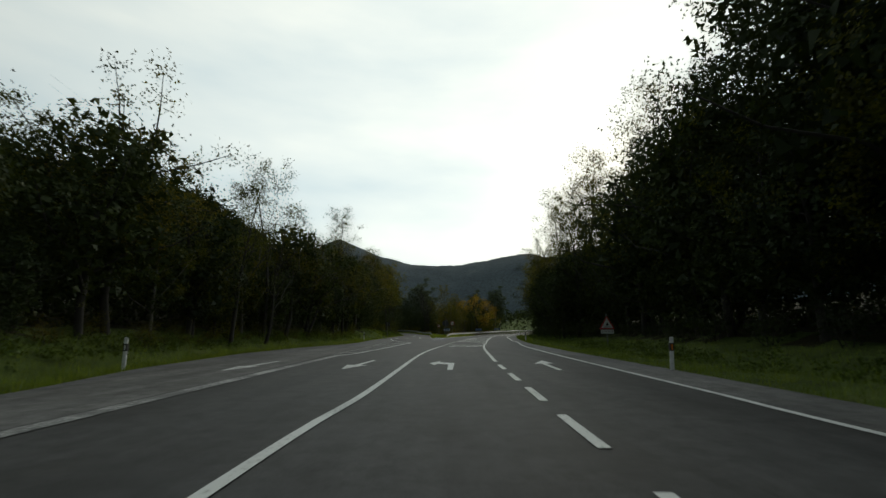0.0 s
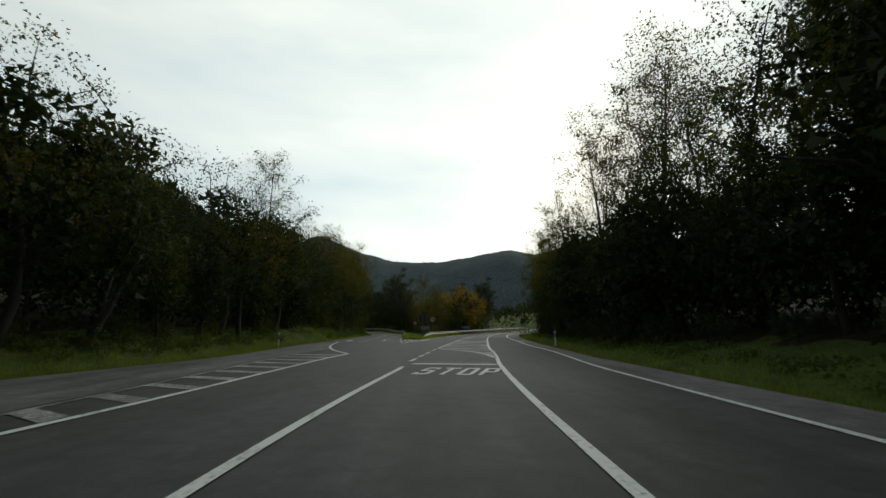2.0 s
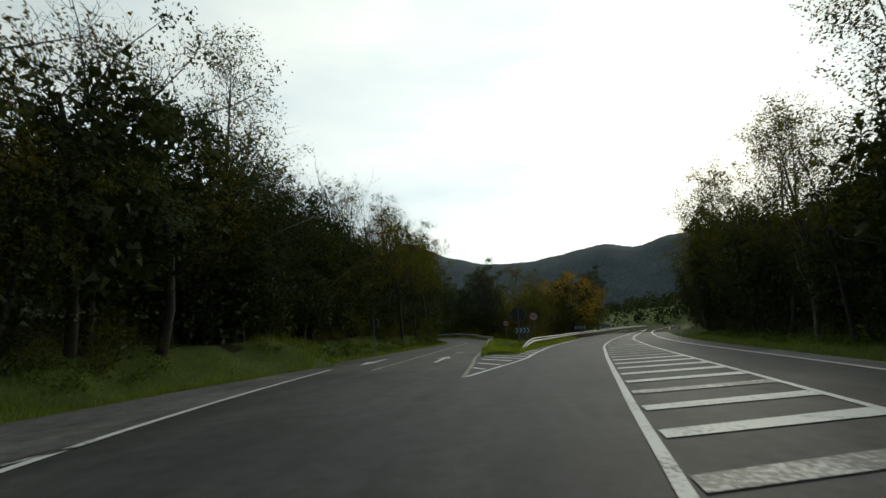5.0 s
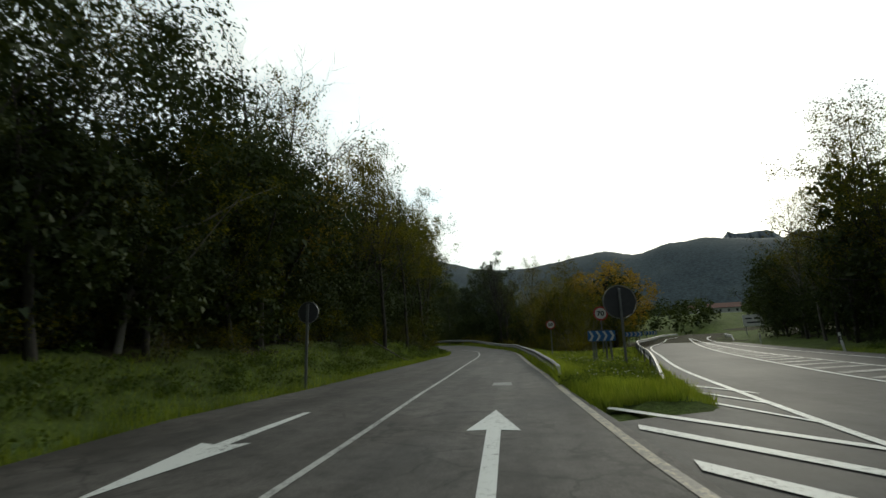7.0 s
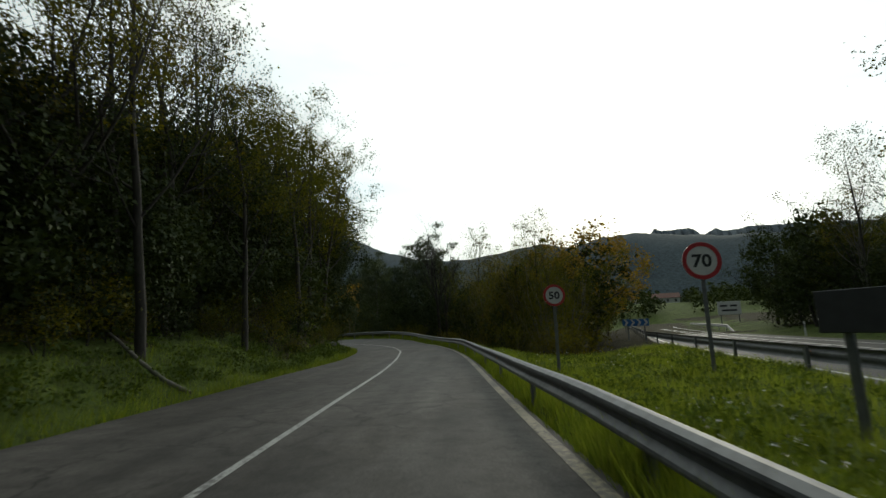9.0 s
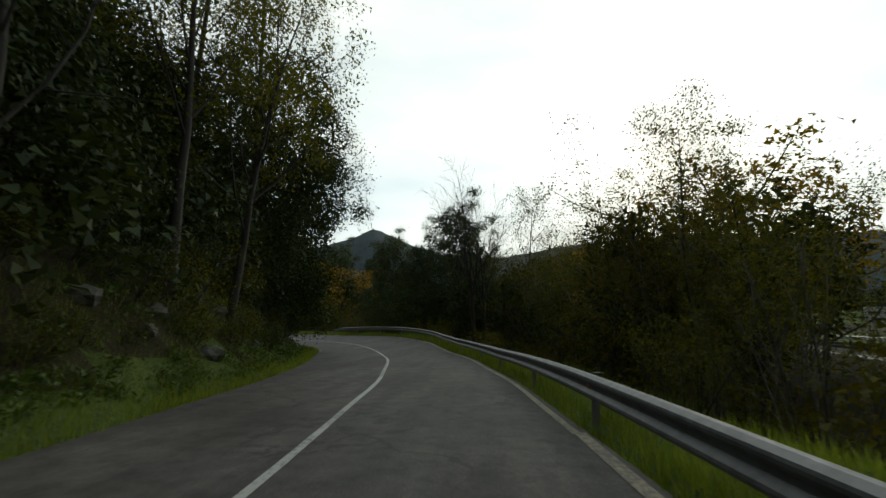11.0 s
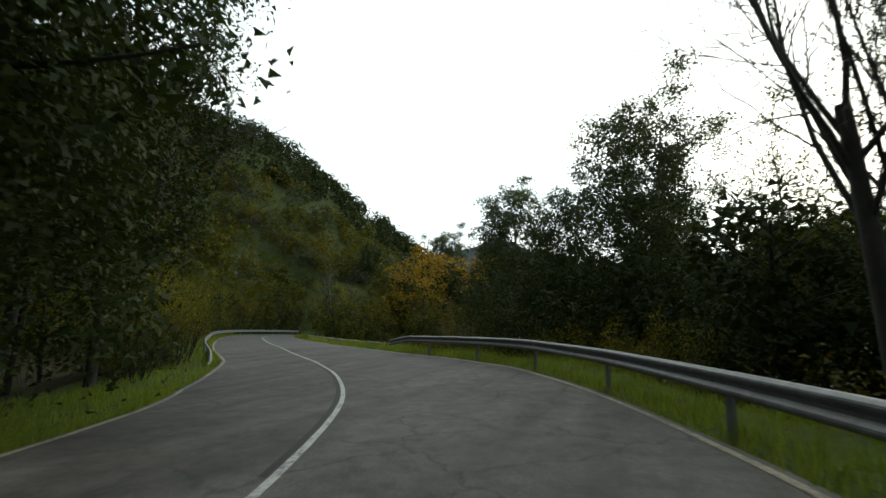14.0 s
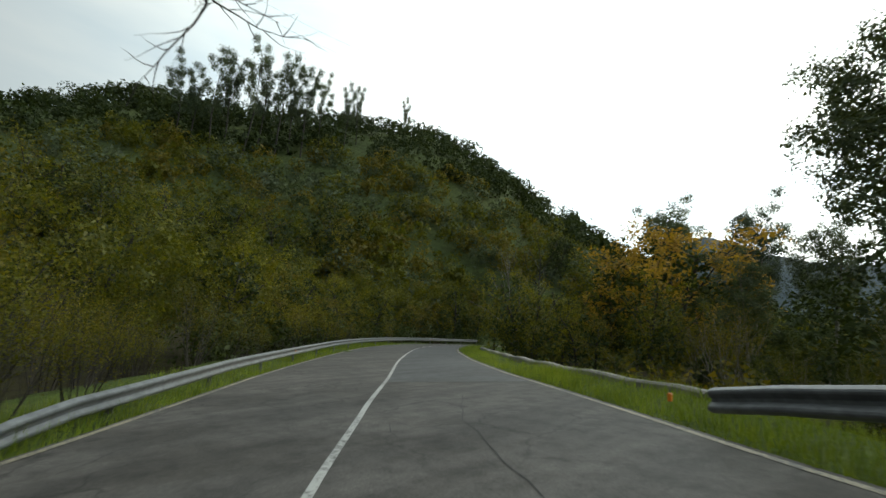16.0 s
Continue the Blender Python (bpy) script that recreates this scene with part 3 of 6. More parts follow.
arrow([(-0.07, 0), (0.07, 0), (0.1, 2.7), (0.34, 2.6), (-0.05, 5.0), (-0.36, 2.6), (-0.1, 2.7)], -6.53, 75.65, 181.4)
blob([(-3.35, 80.2), (-2.8, 80.2), (-2.85, 81.1), (-3.35, 81.0)], M_FILL, label="worn remnant of a white mark")

# gore on the left, with its hatching
stripe(smooth([(-4.25, 25.4), (-3.82, 27.4), (-3.65, 30), (-3.3, 34.2), (-2.8, 43.6), (-2.38, 48.0)]), 0.16)
stripe(smooth([(-4.75, 26), (-4.78, 29), (-4.78, 34), (-4.95, 42), (-5.15, 49), (-4.75, 55.4)]), 0.12, M_WORN)
stripe(smooth([(-2.38, 48.0), (-3.3, 50.4), (-4.0, 52.4), (-5.1, 56.8), (-6.0, 62), (-6.8, 68.5)]), 0.15)
for k in range(13):
    y = 26.9 + k * 1.72
    xl, xr = -4.7 - 0.012 * (y - 26), float(np.interp(y - 0.8, [25.4, 27.4, 30, 34.2, 43.6, 48], [-4.25, -3.82, -3.65, -3.3, -2.8, -2.38])) - 0.1
    blob([(xr, y - 0.85), (xr, y - 0.3), (xl, y + 0.45), (xl, y - 0.05)], M_WORN, label="worn white hatching bar in the gore")

# hatched island between the lanes of the main road
ISL_L = [(2.15, 53.4), (3.0, 60), (4.9, 73.5), (6.9, 85.5), (11, 103), (17, 124), (26, 153)]
stripe(line_y(ISL_L, 53.4, 153), 0.14)
stripe(smooth([(2.15, 53.3), (2.66, 52.2), (3.05, 51.0), (3.6, 49.7), (4.2, 47.0), (4.33, 44.3)], 0.5), 0.16)
blob([(4.36, 43.6), (4.62, 46.2), (4.86, 48.25), (4.07, 48.4), (4.22, 46.9), (4.34, 45.0)], M_FILL, label="worn grey-white filled tip of the hatched island")
blob([(3.4, 50.5), (4.26, 49.5), (5.0, 49.75), (5.08, 50.4), (4.45, 50.1), (3.5, 50.72)], M_WORN, label="worn white hatching bar on the island")
blob([(2.62, 52.7), (4.2, 51.1), (5.1, 51.75), (5.14, 52.25), (4.3, 51.55), (2.7, 52.95)], M_WORN, label="worn white hatching bar on the island")
for k in range(40):
    yr = 53.35 + 1.78 * k
    xr, xl = (float(np.interp(v_, [p[1] for p in q_], [p[0] for p in q_])) for q_, v_ in ((LANE_R, yr), (ISL_L, yr - 1.15)))
    if xr - xl > 0.9:
        blob([(xl + 0.12, yr - 1.3), (xr - 0.1, yr - 0.1), (xr - 0.07, yr + 0.42), (xl + 0.14, yr - 0.88)], M_WORN if k in (1, 4) or k > 9 else M_PAINT, label="white hatching bar on the island")

# nose between main road and side road
NOSE_R = smooth([(-0.6, 63.5), (1.07, 71.0), (1.35, 73.4), (1.98, 78.2), (3.1, 85.4), (5.2, 95), (9.9, 115), (16.8, 135), (23.6, 156), (35, 184)])
stripe(NOSE_R, 0.14)
stripe(smooth([(-0.65, 63.3), (-1.06, 70.1), (-1.28, 72.4), (-1.58, 79), (-1.8, 84.8), (-2.06, 89.5), (-2.3, 95), (-2.6, 103), (-2.95, 109)]), 0.15, M_EDGE)
for a, b, w in (((-0.78, 66.8), (-0.25, 66.0), 0.3), ((-0.87, 69.3), (0.2, 67.9), 0.35), ((-0.96, 72.0), (0.55, 70.1), 0.4), ((-1.03, 74.0), (1.0, 71.3), 0.35),
                ((-1.12, 75.85), (1.2, 72.9), 0.3), ((0.78, 76.4), (1.45, 74.5), 0.3), ((1.1, 78.0), (1.78, 76.2), 0.3), ((1.4, 79.5), (2.2, 77.9), 0.3)):
    blob([(a[0], a[1]), (b[0], b[1] - w / 2), (b[0], b[1] + w / 2), (a[0] + 0.06, a[1] + w)], label="white hatching bar on the nose")

# side road: centre line, edge lines, a newer patch beyond a seam
i1 = int(np.argmin(abs(SIDE[:, 1] - 67.5)))
drift = np.interp(SIDE_LEN, [side_at(v) for v in (128, 132, 140, 143.5, 146.5, 149, 152, 155, 160, 167, 178)], [0.08, 0.03, 0.22, 0.34, 0.28, 0.12, 0.12, 0.25, 0.36, 0.5, 0.4])[:, None]
stripe((SIDE - SIDE_LEFT * drift)[i1:], 0.095, M_LINE)
i2, i3 = int(np.argmin(abs(SIDE[:, 1] - 108))), int(np.argmin(abs(SIDE[:, 1] - 196)))
stripe((SIDE - SIDE_LEFT * (wr_ - 0.02))[i2:i3], 0.11, M_EDGE, label="dirty yellowed edge line of the side road")
i4 = int(np.argmin(abs(SIDE[:, 1] - 130)))
stripe((SIDE + SIDE_LEFT * (wl_ - 0.12))[i4:i3], 0.1, M_EDGE, label="dirty yellowed edge line of the side road")
i5 = int(np.argmin(abs(SIDE[:, 1] - 154)))
patch = sheet("road_patch", (SIDE - SIDE_LEFT * (drift + 0.06))[i5:i3], (SIDE - SIDE_LEFT * (wr_ - 0.15))[i5:i3], road_h, M_PATCH, 4, 0.0095)
tagged(patch, "newer darker asphalt patch beyond a straight seam", "road", kind="structure")
# worn shoulders of the main road
for nm, lf, rg in (("shoulder", EDGE_R, None), ("shoulder", None, OUT_L)):
    v = np.arange(-40, 72, 1.5)
    if rg is None:
        inner = np.interp(v, [p[1] for p in lf], [p[0] for p in lf]) + 0.12
        ob = sheet(nm, np.c_[inner, v], np.c_[main_r(v) - 0.02, v], flat0, M_SHOULDER, 2, 0.005)
    else:
        inner = np.interp(v, [-40, 14, 26, 42, 49, 55.5, 62, 68.5, 72], [-4.55, -4.65, -4.95, -5.1, -5.3, -4.9, -6.2, -7.0, -5.6])
        ob = sheet(nm, np.c_[main_l(v) + 0.02, v], np.c_[inner, v], flat0, M_SHOULDER, 2, 0.005)
    tagged(ob, "grey gravelly asphalt shoulder along the main road", "road", kind="structure")

# ---- crash barriers ----
PROFILE = [(0.0, 0.0), (0.03, -0.008), (0.078, -0.038), (0.085, -0.06), (0.08, -0.085), (0.03, -0.135), (0.03, -0.175), (0.08, -0.225), (0.085, -0.25), (0.078, -0.272), (0.03, -0.302), (0.0, -0.31)]


def tube(points, radii, sides, V, F):
    """A tapered tube along points, added to the lists."""
    p = np.asarray(points, float)
    d = np.gradient(p, axis=0)
    d /= np.linalg.norm(d, axis=1)[:, None] + 1e-9
    ref = np.where(abs(d[:, 2:3]) > 0.9, [[1.0, 0, 0]], [[0, 0, 1.0]])
    u = np.cross(d, ref)
    u /= np.linalg.norm(u, axis=1)[:, None] + 1e-9
    w = np.cross(d, u)
    base = len(V)
    for i in range(len(p)):
        for k in range(sides):
            a = 2 * math.pi * k / sides
            V.append(p[i] + radii[i] * (math.cos(a) * u[i] + math.sin(a) * w[i]))
    for i in range(len(p) - 1):
        for k in range(sides):
            a, b = base + i * sides + k, base + i * sides + (k + 1) % sides
            F.append((a, b, b + sides, a + sides))


def box_bm(sx, sy, sz, at=(0, 0, 0), bevel=0.0):
    bm = bmesh.new()
    bmesh.ops.create_cube(bm, size=1.0, matrix=Matrix.Translation(at) @ Matrix.Diagonal((sx, sy, sz, 1)))
    if bevel:
        bmesh.ops.bevel(bm, geom=bm.edges[:], offset=bevel, segments=1, affect="EDGES")
    return bm


def channel_post(height_):
    """A C-shaped steel post."""
    bm = bmesh.new()
    outline = [(-0.06, -0.03), (0.06, -0.03), (0.06, 0.03), (0.045, 0.03), (0.045, -0.018), (-0.045, -0.018), (-0.045, 0.03), (-0.06, 0.03)]
    lo = [bm.verts.new((x, y, -0.4)) for x, y in outline]
    hi = [bm.verts.new((x, y, height_)) for x, y in outline]
    n = len(outline)
    for k in range(n):
        bm.faces.new((lo[k], lo[(k + 1) % n], hi[(k + 1) % n], hi[k]))
    bm.faces.new(hi)
    return bm


def barrier(line, tops, face, label, piece=4.0, caps=True):
    """A W-beam barrier along a line; tops: height of the beam's top over the ground line; face: +1 if its corrugated side looks left."""
    rail = new("crash_barrier")
    line = np.asarray(line, float)
    lens = np.r_[0, np.cumsum(np.hypot(*np.diff(line, axis=0).T))]
    rail.location = (*line[0], ground_z(*line[0]))
    base = Vector(rail.location)
    zr = road_h(line[:, 0], line[:, 1]) + np.asarray(tops)
    _, left = along(line)
    post_me = cap_me = None
    n = max(1, int(lens[-1] / piece))
    for k in range(n):
        marks = np.linspace(lens[-1] * k / n, lens[-1] * (k + 1) / n, 5)
        V, F = [], []
        for m in marks:
            x, y, z = (np.interp(m, lens, c) for c in (line[:, 0], line[:, 1], zr))
            lx, ly = (np.interp(m, lens, c) for c in (left[:, 0], left[:, 1]))
            for back in (0.0, -0.006):
                for o, dz in PROFILE:
                    V.append((x + face * lx * (o + 0.05 + back) - base.x, y + face * ly * (o + 0.05 + back) - base.y, z + dz - base.z))
        w = len(PROFILE)
        for i in range(len(marks) - 1):
            for side in (0, w):
                for q in range(w - 1):
                    a = i * 2 * w + side + q
                    F.append((a, a + 1, a + 1 + 2 * w, a + 2 * w))
            for q in (0, w - 1):
                a = i * 2 * w + q
                F.append((a, a + w, a + 3 * w, a + 2 * w))
        mesh_object("beam", V, F, M_ZINC, rail)
        x, y, z = (np.interp(marks[0], lens, c) for c in (line[:, 0], line[:, 1], zr))
        lx, ly = (np.interp(marks[0], lens, c) for c in (left[:, 0], left[:, 1]))
        if z - road_h([x], [y])[0] > 0.3:
            if post_me is None:
                post = part("post", channel_post(0.0), M_POST, rail)
                post_me = post.data
            else:
                post = new("post", post_me)
                post.parent = rail
            post.matrix_basis = Matrix.Translation((x - base.x, y - base.y, z - 0.03 - base.z)) @ Matrix.Rotation(math.atan2(ly, lx) + math.pi / 2, 4, "Z") @ Matrix.Diagonal((1, 1, 2.4, 1))
            if caps and k % 3 == 1 and k > 2:
                if cap_me is None:
                    cap = part("post_cap", box_bm(0.06, 0.2, 0.014, (0, 0, 0.012), 0.004), M_ZINC, rail, "flat steel cap on the post")
                    cap_me = cap.data
                else:
                    cap = new("post_cap", cap_me)
                    cap.parent = rail
                cap.matrix_basis = Matrix.Translation((x - base.x - face * lx * 0.05, y - base.y - face * ly * 0.05, z - base.z)) @ Matrix.Rotation(math.atan2(ly, lx), 4, "Z") @ Matrix.Rotation(0.06, 4, "X")
                eye_ = part("reflector", box_bm(0.02, 0.075, 0.06, (0, 0, 0), 0.006), M_AMBER, rail, "small amber reflector in the groove of the beam")
                eye_.matrix_basis = Matrix.Translation((x - base.x + face * lx * 0.085, y - base.y + face * ly * 0.085, z - 0.155 - base.z)) @ Matrix.Rotation(math.atan2(ly, lx), 4, "Z")
    return tagged(rail, label, "crash barrier", "crash barriers along the roads")


def side_line(a, b, offset, step=1.0):
    """A line beside the side road from y=a to y=b; offset(s) to the left."""
    s = np.arange(side_at(a), side_at(b), step)
    x, y = (np.interp(s, SIDE_LEN, c) for c in SIDE.T)
    lx, ly = (np.interp(s, SIDE_LEN, c) for c in SIDE_LEFT.T)
    o = offset(s)
    return np.c_[x + lx * o, y + ly * o], s


pts, s_ = side_line(80.5, 150.3, lambda s: -(np.interp(s, *W_RIGHT) + np.interp(s, [side_at(79), side_at(112), side_at(125), side_at(138), side_at(150.6)], [0.3, 0.3, 0.42, 0.35, 0.0])))
barrier(pts, np.interp(s_, [side_at(v) for v in (80.5, 81.4, 83, 86, 90, 96, 103, 110, 116, 121, 127, 132, 138, 143, 148.4, 150.6)], [-0.06, 0.42, 0.5, 0.56, 0.67, 0.66, 0.62, 0.7, 0.64, 0.62, 0.7, 0.76, 0.86, 0.9, 0.88, 0.42]), 1,
        "weathered galvanised W-beam crash barrier on steel posts beside the bend")
pts, s_ = side_line(148.2, 200, lambda s: np.interp(s, *W_LEFT) + 0.5)
barrier(pts, np.interp(s_, [side_at(v) for v in (148.2, 150, 155, 165, 200)], [-0.05, 0.4, 0.55, 0.66, 0.66]), -1,
        "pale galvanised W-beam crash barrier on steel posts over grass")
v = np.r_[79.0, 79.8, np.arange(80.7, 184, 1.0)]
pts = np.c_[main_l(v) - 0.6, v]
barrier(pts, np.interp(v, [79, 81.5, 84, 200], [0.02, 0.5, 0.7, 0.7]), -1, "galvanised W-beam crash barrier along the main road")
v = np.arange(134, 178, 1.0)
pts = np.c_[main_r(v) + 0.5, v]
barrier(pts, np.interp(v, [134, 137, 200], [0.05, 0.7, 0.7]), 1, "dark galvanised crash barrier on the outer side of the main road")

# low wall past the barrier
pts, s_ = side_line(151.4, 173, lambda s: -(np.interp(s, *W_RIGHT) + 1.7))
V, F = [], []
_, left = along(pts)
zt = road_h(pts[:, 0], pts[:, 1])
for i, (x, y) in enumerate(pts):
    for o, dz in ((0.0, -0.9), (0.0, 0.2), (0.05, 0.25), (0.3, 0.25), (0.35, 0.2), (0.35, -0.9)):
        V.append((x - left[i, 0] * o, y - left[i, 1] * o, zt[i] + dz + 0.03 * math.sin(i * 1.7)))
for i in range(len(pts) - 1):
    for k in range(5):
        a = i * 6 + k
        F.append((a, a + 1, a + 7, a + 6))
F += [tuple(range(6)), tuple(range(len(V) - 6, len(V)))]
tagged(mesh_object("low_wall", V, F, M_STONE), "low weathered grey concrete wall along the verge", "wall", kind="structure")



# open cracks and tarred seams in the asphalt
def crack(points, width=0.03, seed=0):
    line = smooth(points, 0.35)
    k = np.arange(len(line))
    line = line + np.c_[0.035 * np.sin(k * 1.9 + seed) + 0.03 * np.sin(k * 0.7 + 2 * seed), 0.03 * np.sin(k * 1.3 + seed)]
    stripe(line, width * 0.6, M_TAR, "road_crack", "dark open crack in the asphalt", 0.0006)


crack([(-5.6, 112.6), (-4.9, 112.2), (-4.1, 112.7)], 0.02, 9)
crack([(-20.9, 149.6), (-22.6, 150.9), (-24.1, 152.2), (-25.7, 154.0)], 0.02, 11)
crack([(-22.6, 150.9), (-23.6, 150.4), (-24.4, 150.9)], 0.018, 12)
crack([(-24.9, 147.2), (-26.3, 148.8), (-27.8, 150.4)], 0.018, 13)
# tar along the worn centre line of the bend
k = (SIDE[:, 1] > 134) & (SIDE[:, 1] < 147)
stripe((SIDE - SIDE_LEFT * (drift - 0.11))[k], 0.09, M_TAR, "road_seam", "dark tarred seam beside the centre line", 0.0003)

# ---- signs and marker posts ----


def disc_bm(radius, thick, sides=32, hole=0.0):
    """A disc standing upright, facing -y."""
    bm = bmesh.new()
    rot = Matrix.Rotation(math.pi / 2, 4, "X")
    bmesh.ops.create_cone(bm, cap_ends=True, segments=sides, radius1=radius, radius2=radius, depth=thick, matrix=rot)
    return bm


def ring_bm(r0, r1, y0, y1, sides=36):
    bm = bmesh.new()
    rows = []
    for r, y in ((r0, y0), (r1, y0), (r1, y1), (r0, y1)):
        rows.append([bm.verts.new((r * math.cos(2 * math.pi * k / sides), y, r * math.sin(2 * math.pi * k / sides))) for k in range(sides)])
    for a in range(4):
        for k in range(sides):
            bm.faces.new((rows[a][k], rows[a][(k + 1) % sides], rows[(a + 1) % 4][(k + 1) % sides], rows[(a + 1) % 4][k]))
    return bm


def plate_bm(outline, y0, y1):
    """A flat plate from an outline in x and z, between y0 and y1."""
    bm = bmesh.new()
    a = [bm.verts.new((x, y0, z)) for x, z in outline]
    b = [bm.verts.new((x, y1, z)) for x, z in outline]
    n = len(outline)
    bm.faces.new(a)
    bm.faces.new(b[::-1])
    for k in range(n):
        bm.faces.new((a[k], b[k], b[(k + 1) % n], a[(k + 1) % n]))
    bmesh.ops.recalc_face_normals(bm, faces=bm.faces[:])
    return bm


def moved(bm, m):
    bmesh.ops.transform(bm, matrix=m, verts=bm.verts[:])
    return bm


def pole(thing, top, width=0.08, depth=0.04, x=0.0, y=0.05, name="post"):
    bm = box_bm(width, depth, top + 0.5, (x, y, top / 2 - 0.25), 0.008)
    return part(name, bm, M_POST, thing)


def letters(thing, body, width, height_, x, z, y, mat=None, bold=0.02):
    me = text_mesh(body, width, height_, bold)
    me.materials.append(mat or M_BLACK)
    ob = new("lettering", me)
    ob.parent = thing
    ob.matrix_basis = Matrix.Translation((x - width / 2, y, z - height_ / 2)) @ Matrix.Rotation(math.pi / 2, 4, "X")
    return ob


def stand(thing, x, y, turn, sink=0.0):
    thing.matrix_basis = pose(x, y, ground_z(x, y) - sink, 0, 0, turn)
    return thing


def round_sign(number, x, y, turn, centre, radius, label):
    t = new("speed_sign")
    pole(t, centre + radius * 0.7)
    part("plate", moved(disc_bm(radius, 0.02), Matrix.Translation((0, 0.0, centre))), M_WHITE, t)
    part("rim", moved(ring_bm(radius * 0.78, radius * 1.0, -0.016, -0.0115), Matrix.Translation((0, 0, centre))), M_RED, t, "red rim")
    part("back", moved(disc_bm(radius * 0.99, 0.008), Matrix.Translation((0, 0.016, centre))), M_BACK, t)
    letters(t, number, radius * 1.0, radius * 0.72, 0, centre, -0.014, bold=0.03)
    stand(t, x, y, turn)
    return tagged(t, label, "road sign")


def sign_from_behind(x, y, turn, centre, radius, label, sides=32):
    t = new("road_sign")
    pole(t, centre + radius * 0.8, y=-0.05)
    part("plate", moved(disc_bm(radius, 0.02, sides), Matrix.Translation((0, 0.0, centre))), M_BACK, t)
    part("rim", moved(ring_bm(radius * 0.97, radius * 1.02, -0.02, 0.02), Matrix.Translation((0, 0, centre))), M_POST, t)
    stand(t, x, y, turn)
    return tagged(t, label, "road sign")


def chevron_board(x, y, turn, width, bottom, count, label, high=0.45, legs=True, back=False):
    t = new("chevron_board")
    part("board", moved(box_bm(width, 0.03, high, (0, 0, bottom + high / 2), 0.006), Matrix.Identity(4)), M_BACK if back else M_BLUE, t)
    if not back:
        step = width / count
        for k in range(count):
            cx_ = -width / 2 + step * (k + 0.5)
            h2, w = high * 0.46, step * 0.34
            o = [(cx_ - w * 1.1, h2), (cx_ - w * 0.1, h2), (cx_ + w * 1.1, 0), (cx_ - w * 0.1, -h2), (cx_ - w * 1.1, -h2), (cx_ + w * 0.1, 0)]
            part("chevron", plate_bm([(a, b + bottom + high / 2) for a, b in o], -0.02, -0.0155), M_WHITE, t, "white arrowhead" if k == 0 else "")
    if legs:
        for sx in (-0.32, 0.32):
            pole(t, bottom + high * 0.9, 0.09, 0.05, sx * width, 0.045)
    stand(t, x, y, turn)
    return tagged(t, label, "chevron sign", "chevron boards along the bend")


def delineator(x, y, turn=0, lean=0, amber=False):
    """A white roadside marker post with a black band and a reflector."""
    t = new("marker_post")
    bm = bmesh.new()
    o = [(-0.06, -0.03), (0.06, -0.03), (0.045, 0.045), (-0.045, 0.045)]
    lo = [bm.verts.new((a, b, -0.3)) for a, b in o]
    hi = [bm.verts.new((a, b, 1.02 - (0.06 if b > 0 else 0))) for a, b in o]
    for k in range(4):
        bm.faces.new((lo[k], lo[(k + 1) % 4], hi[(k + 1) % 4], hi[k]))
    bm.faces.new(hi)
    bmesh.ops.bevel(bm, geom=[e for e in bm.edges], offset=0.008, segments=1, affect="EDGES")
    part("body", bm, M_PLASTIC, t)
    part("band", box_bm(0.135, 0.085, 0.24, (0, 0.006, 0.7)), M_BLACK, t, "black band")
    part("reflector", box_bm(0.05, 0.01, 0.16, (0, -0.043, 0.7), 0.003), M_AMBER if amber else M_WHITE, t, "amber reflector" if amber else "white reflector")
    t.matrix_basis = pose(x, y, ground_z(x, y), lean, lean, turn)
    return tagged(t, "white plastic marker post with a black band in the grass", "marker post", "marker posts along the road")


def warning_sign(x, y, turn):
    t = new("warning_sign")
    pole(t, 2.2)
    c, r = 1.17, 1.02
    tri = [(-r / 2, c), (r / 2, c), (0, c + r * 0.87)]
    part("plate", plate_bm(tri, -0.01, 0.012), M_RED, t, "red-bordered triangle")
    mid = (0, c + r * 0.29)
    inner = [(mid[0] + (a - mid[0]) * 0.74, mid[1] + (b - mid[1]) * 0.74) for a, b in tri]
    part("panel", plate_bm(inner, -0.016, -0.0115), M_WHITE, t, "white inner triangle")
    # a plain dark shape and a bar on the triangle
    part("symbol", plate_bm([(-0.12, c + 0.22), (0.12, c + 0.24), (0.07, c + 0.36), (0.01, c + 0.47), (-0.03, c + 0.34)], -0.021, -0.017), M_BLACK, t, "plain dark symbol")
    part("symbol_bar", plate_bm([(-0.2, c + 0.12), (0.2, c + 0.12), (0.2, c + 0.16), (-0.2, c + 0.16)], -0.021, -0.017), M_BLACK, t)
    part("distance_plate", box_bm(0.84, 0.02, 0.26, (0, 0, c - 0.17), 0.005), M_WHITE, t, "white distance plate")
    letters(t, "4,3 km", 0.44, 0.13, 0, c - 0.17, -0.012, bold=0.015)
    for sx in (-0.32, 0.32):
        o = [(sx - 0.015, c - 0.24), (sx + 0.015, c - 0.24), (sx + 0.015, c - 0.15), (sx + 0.045, c - 0.15), (sx, c - 0.09), (sx - 0.045, c - 0.15), (sx - 0.015, c - 0.15)]
        part("arrow", plate_bm(o, -0.015, -0.011), M_BLACK, t)
    stand(t, x, y, turn)
    return tagged(t, "red and white triangular warning sign with a distance plate", "road sign")


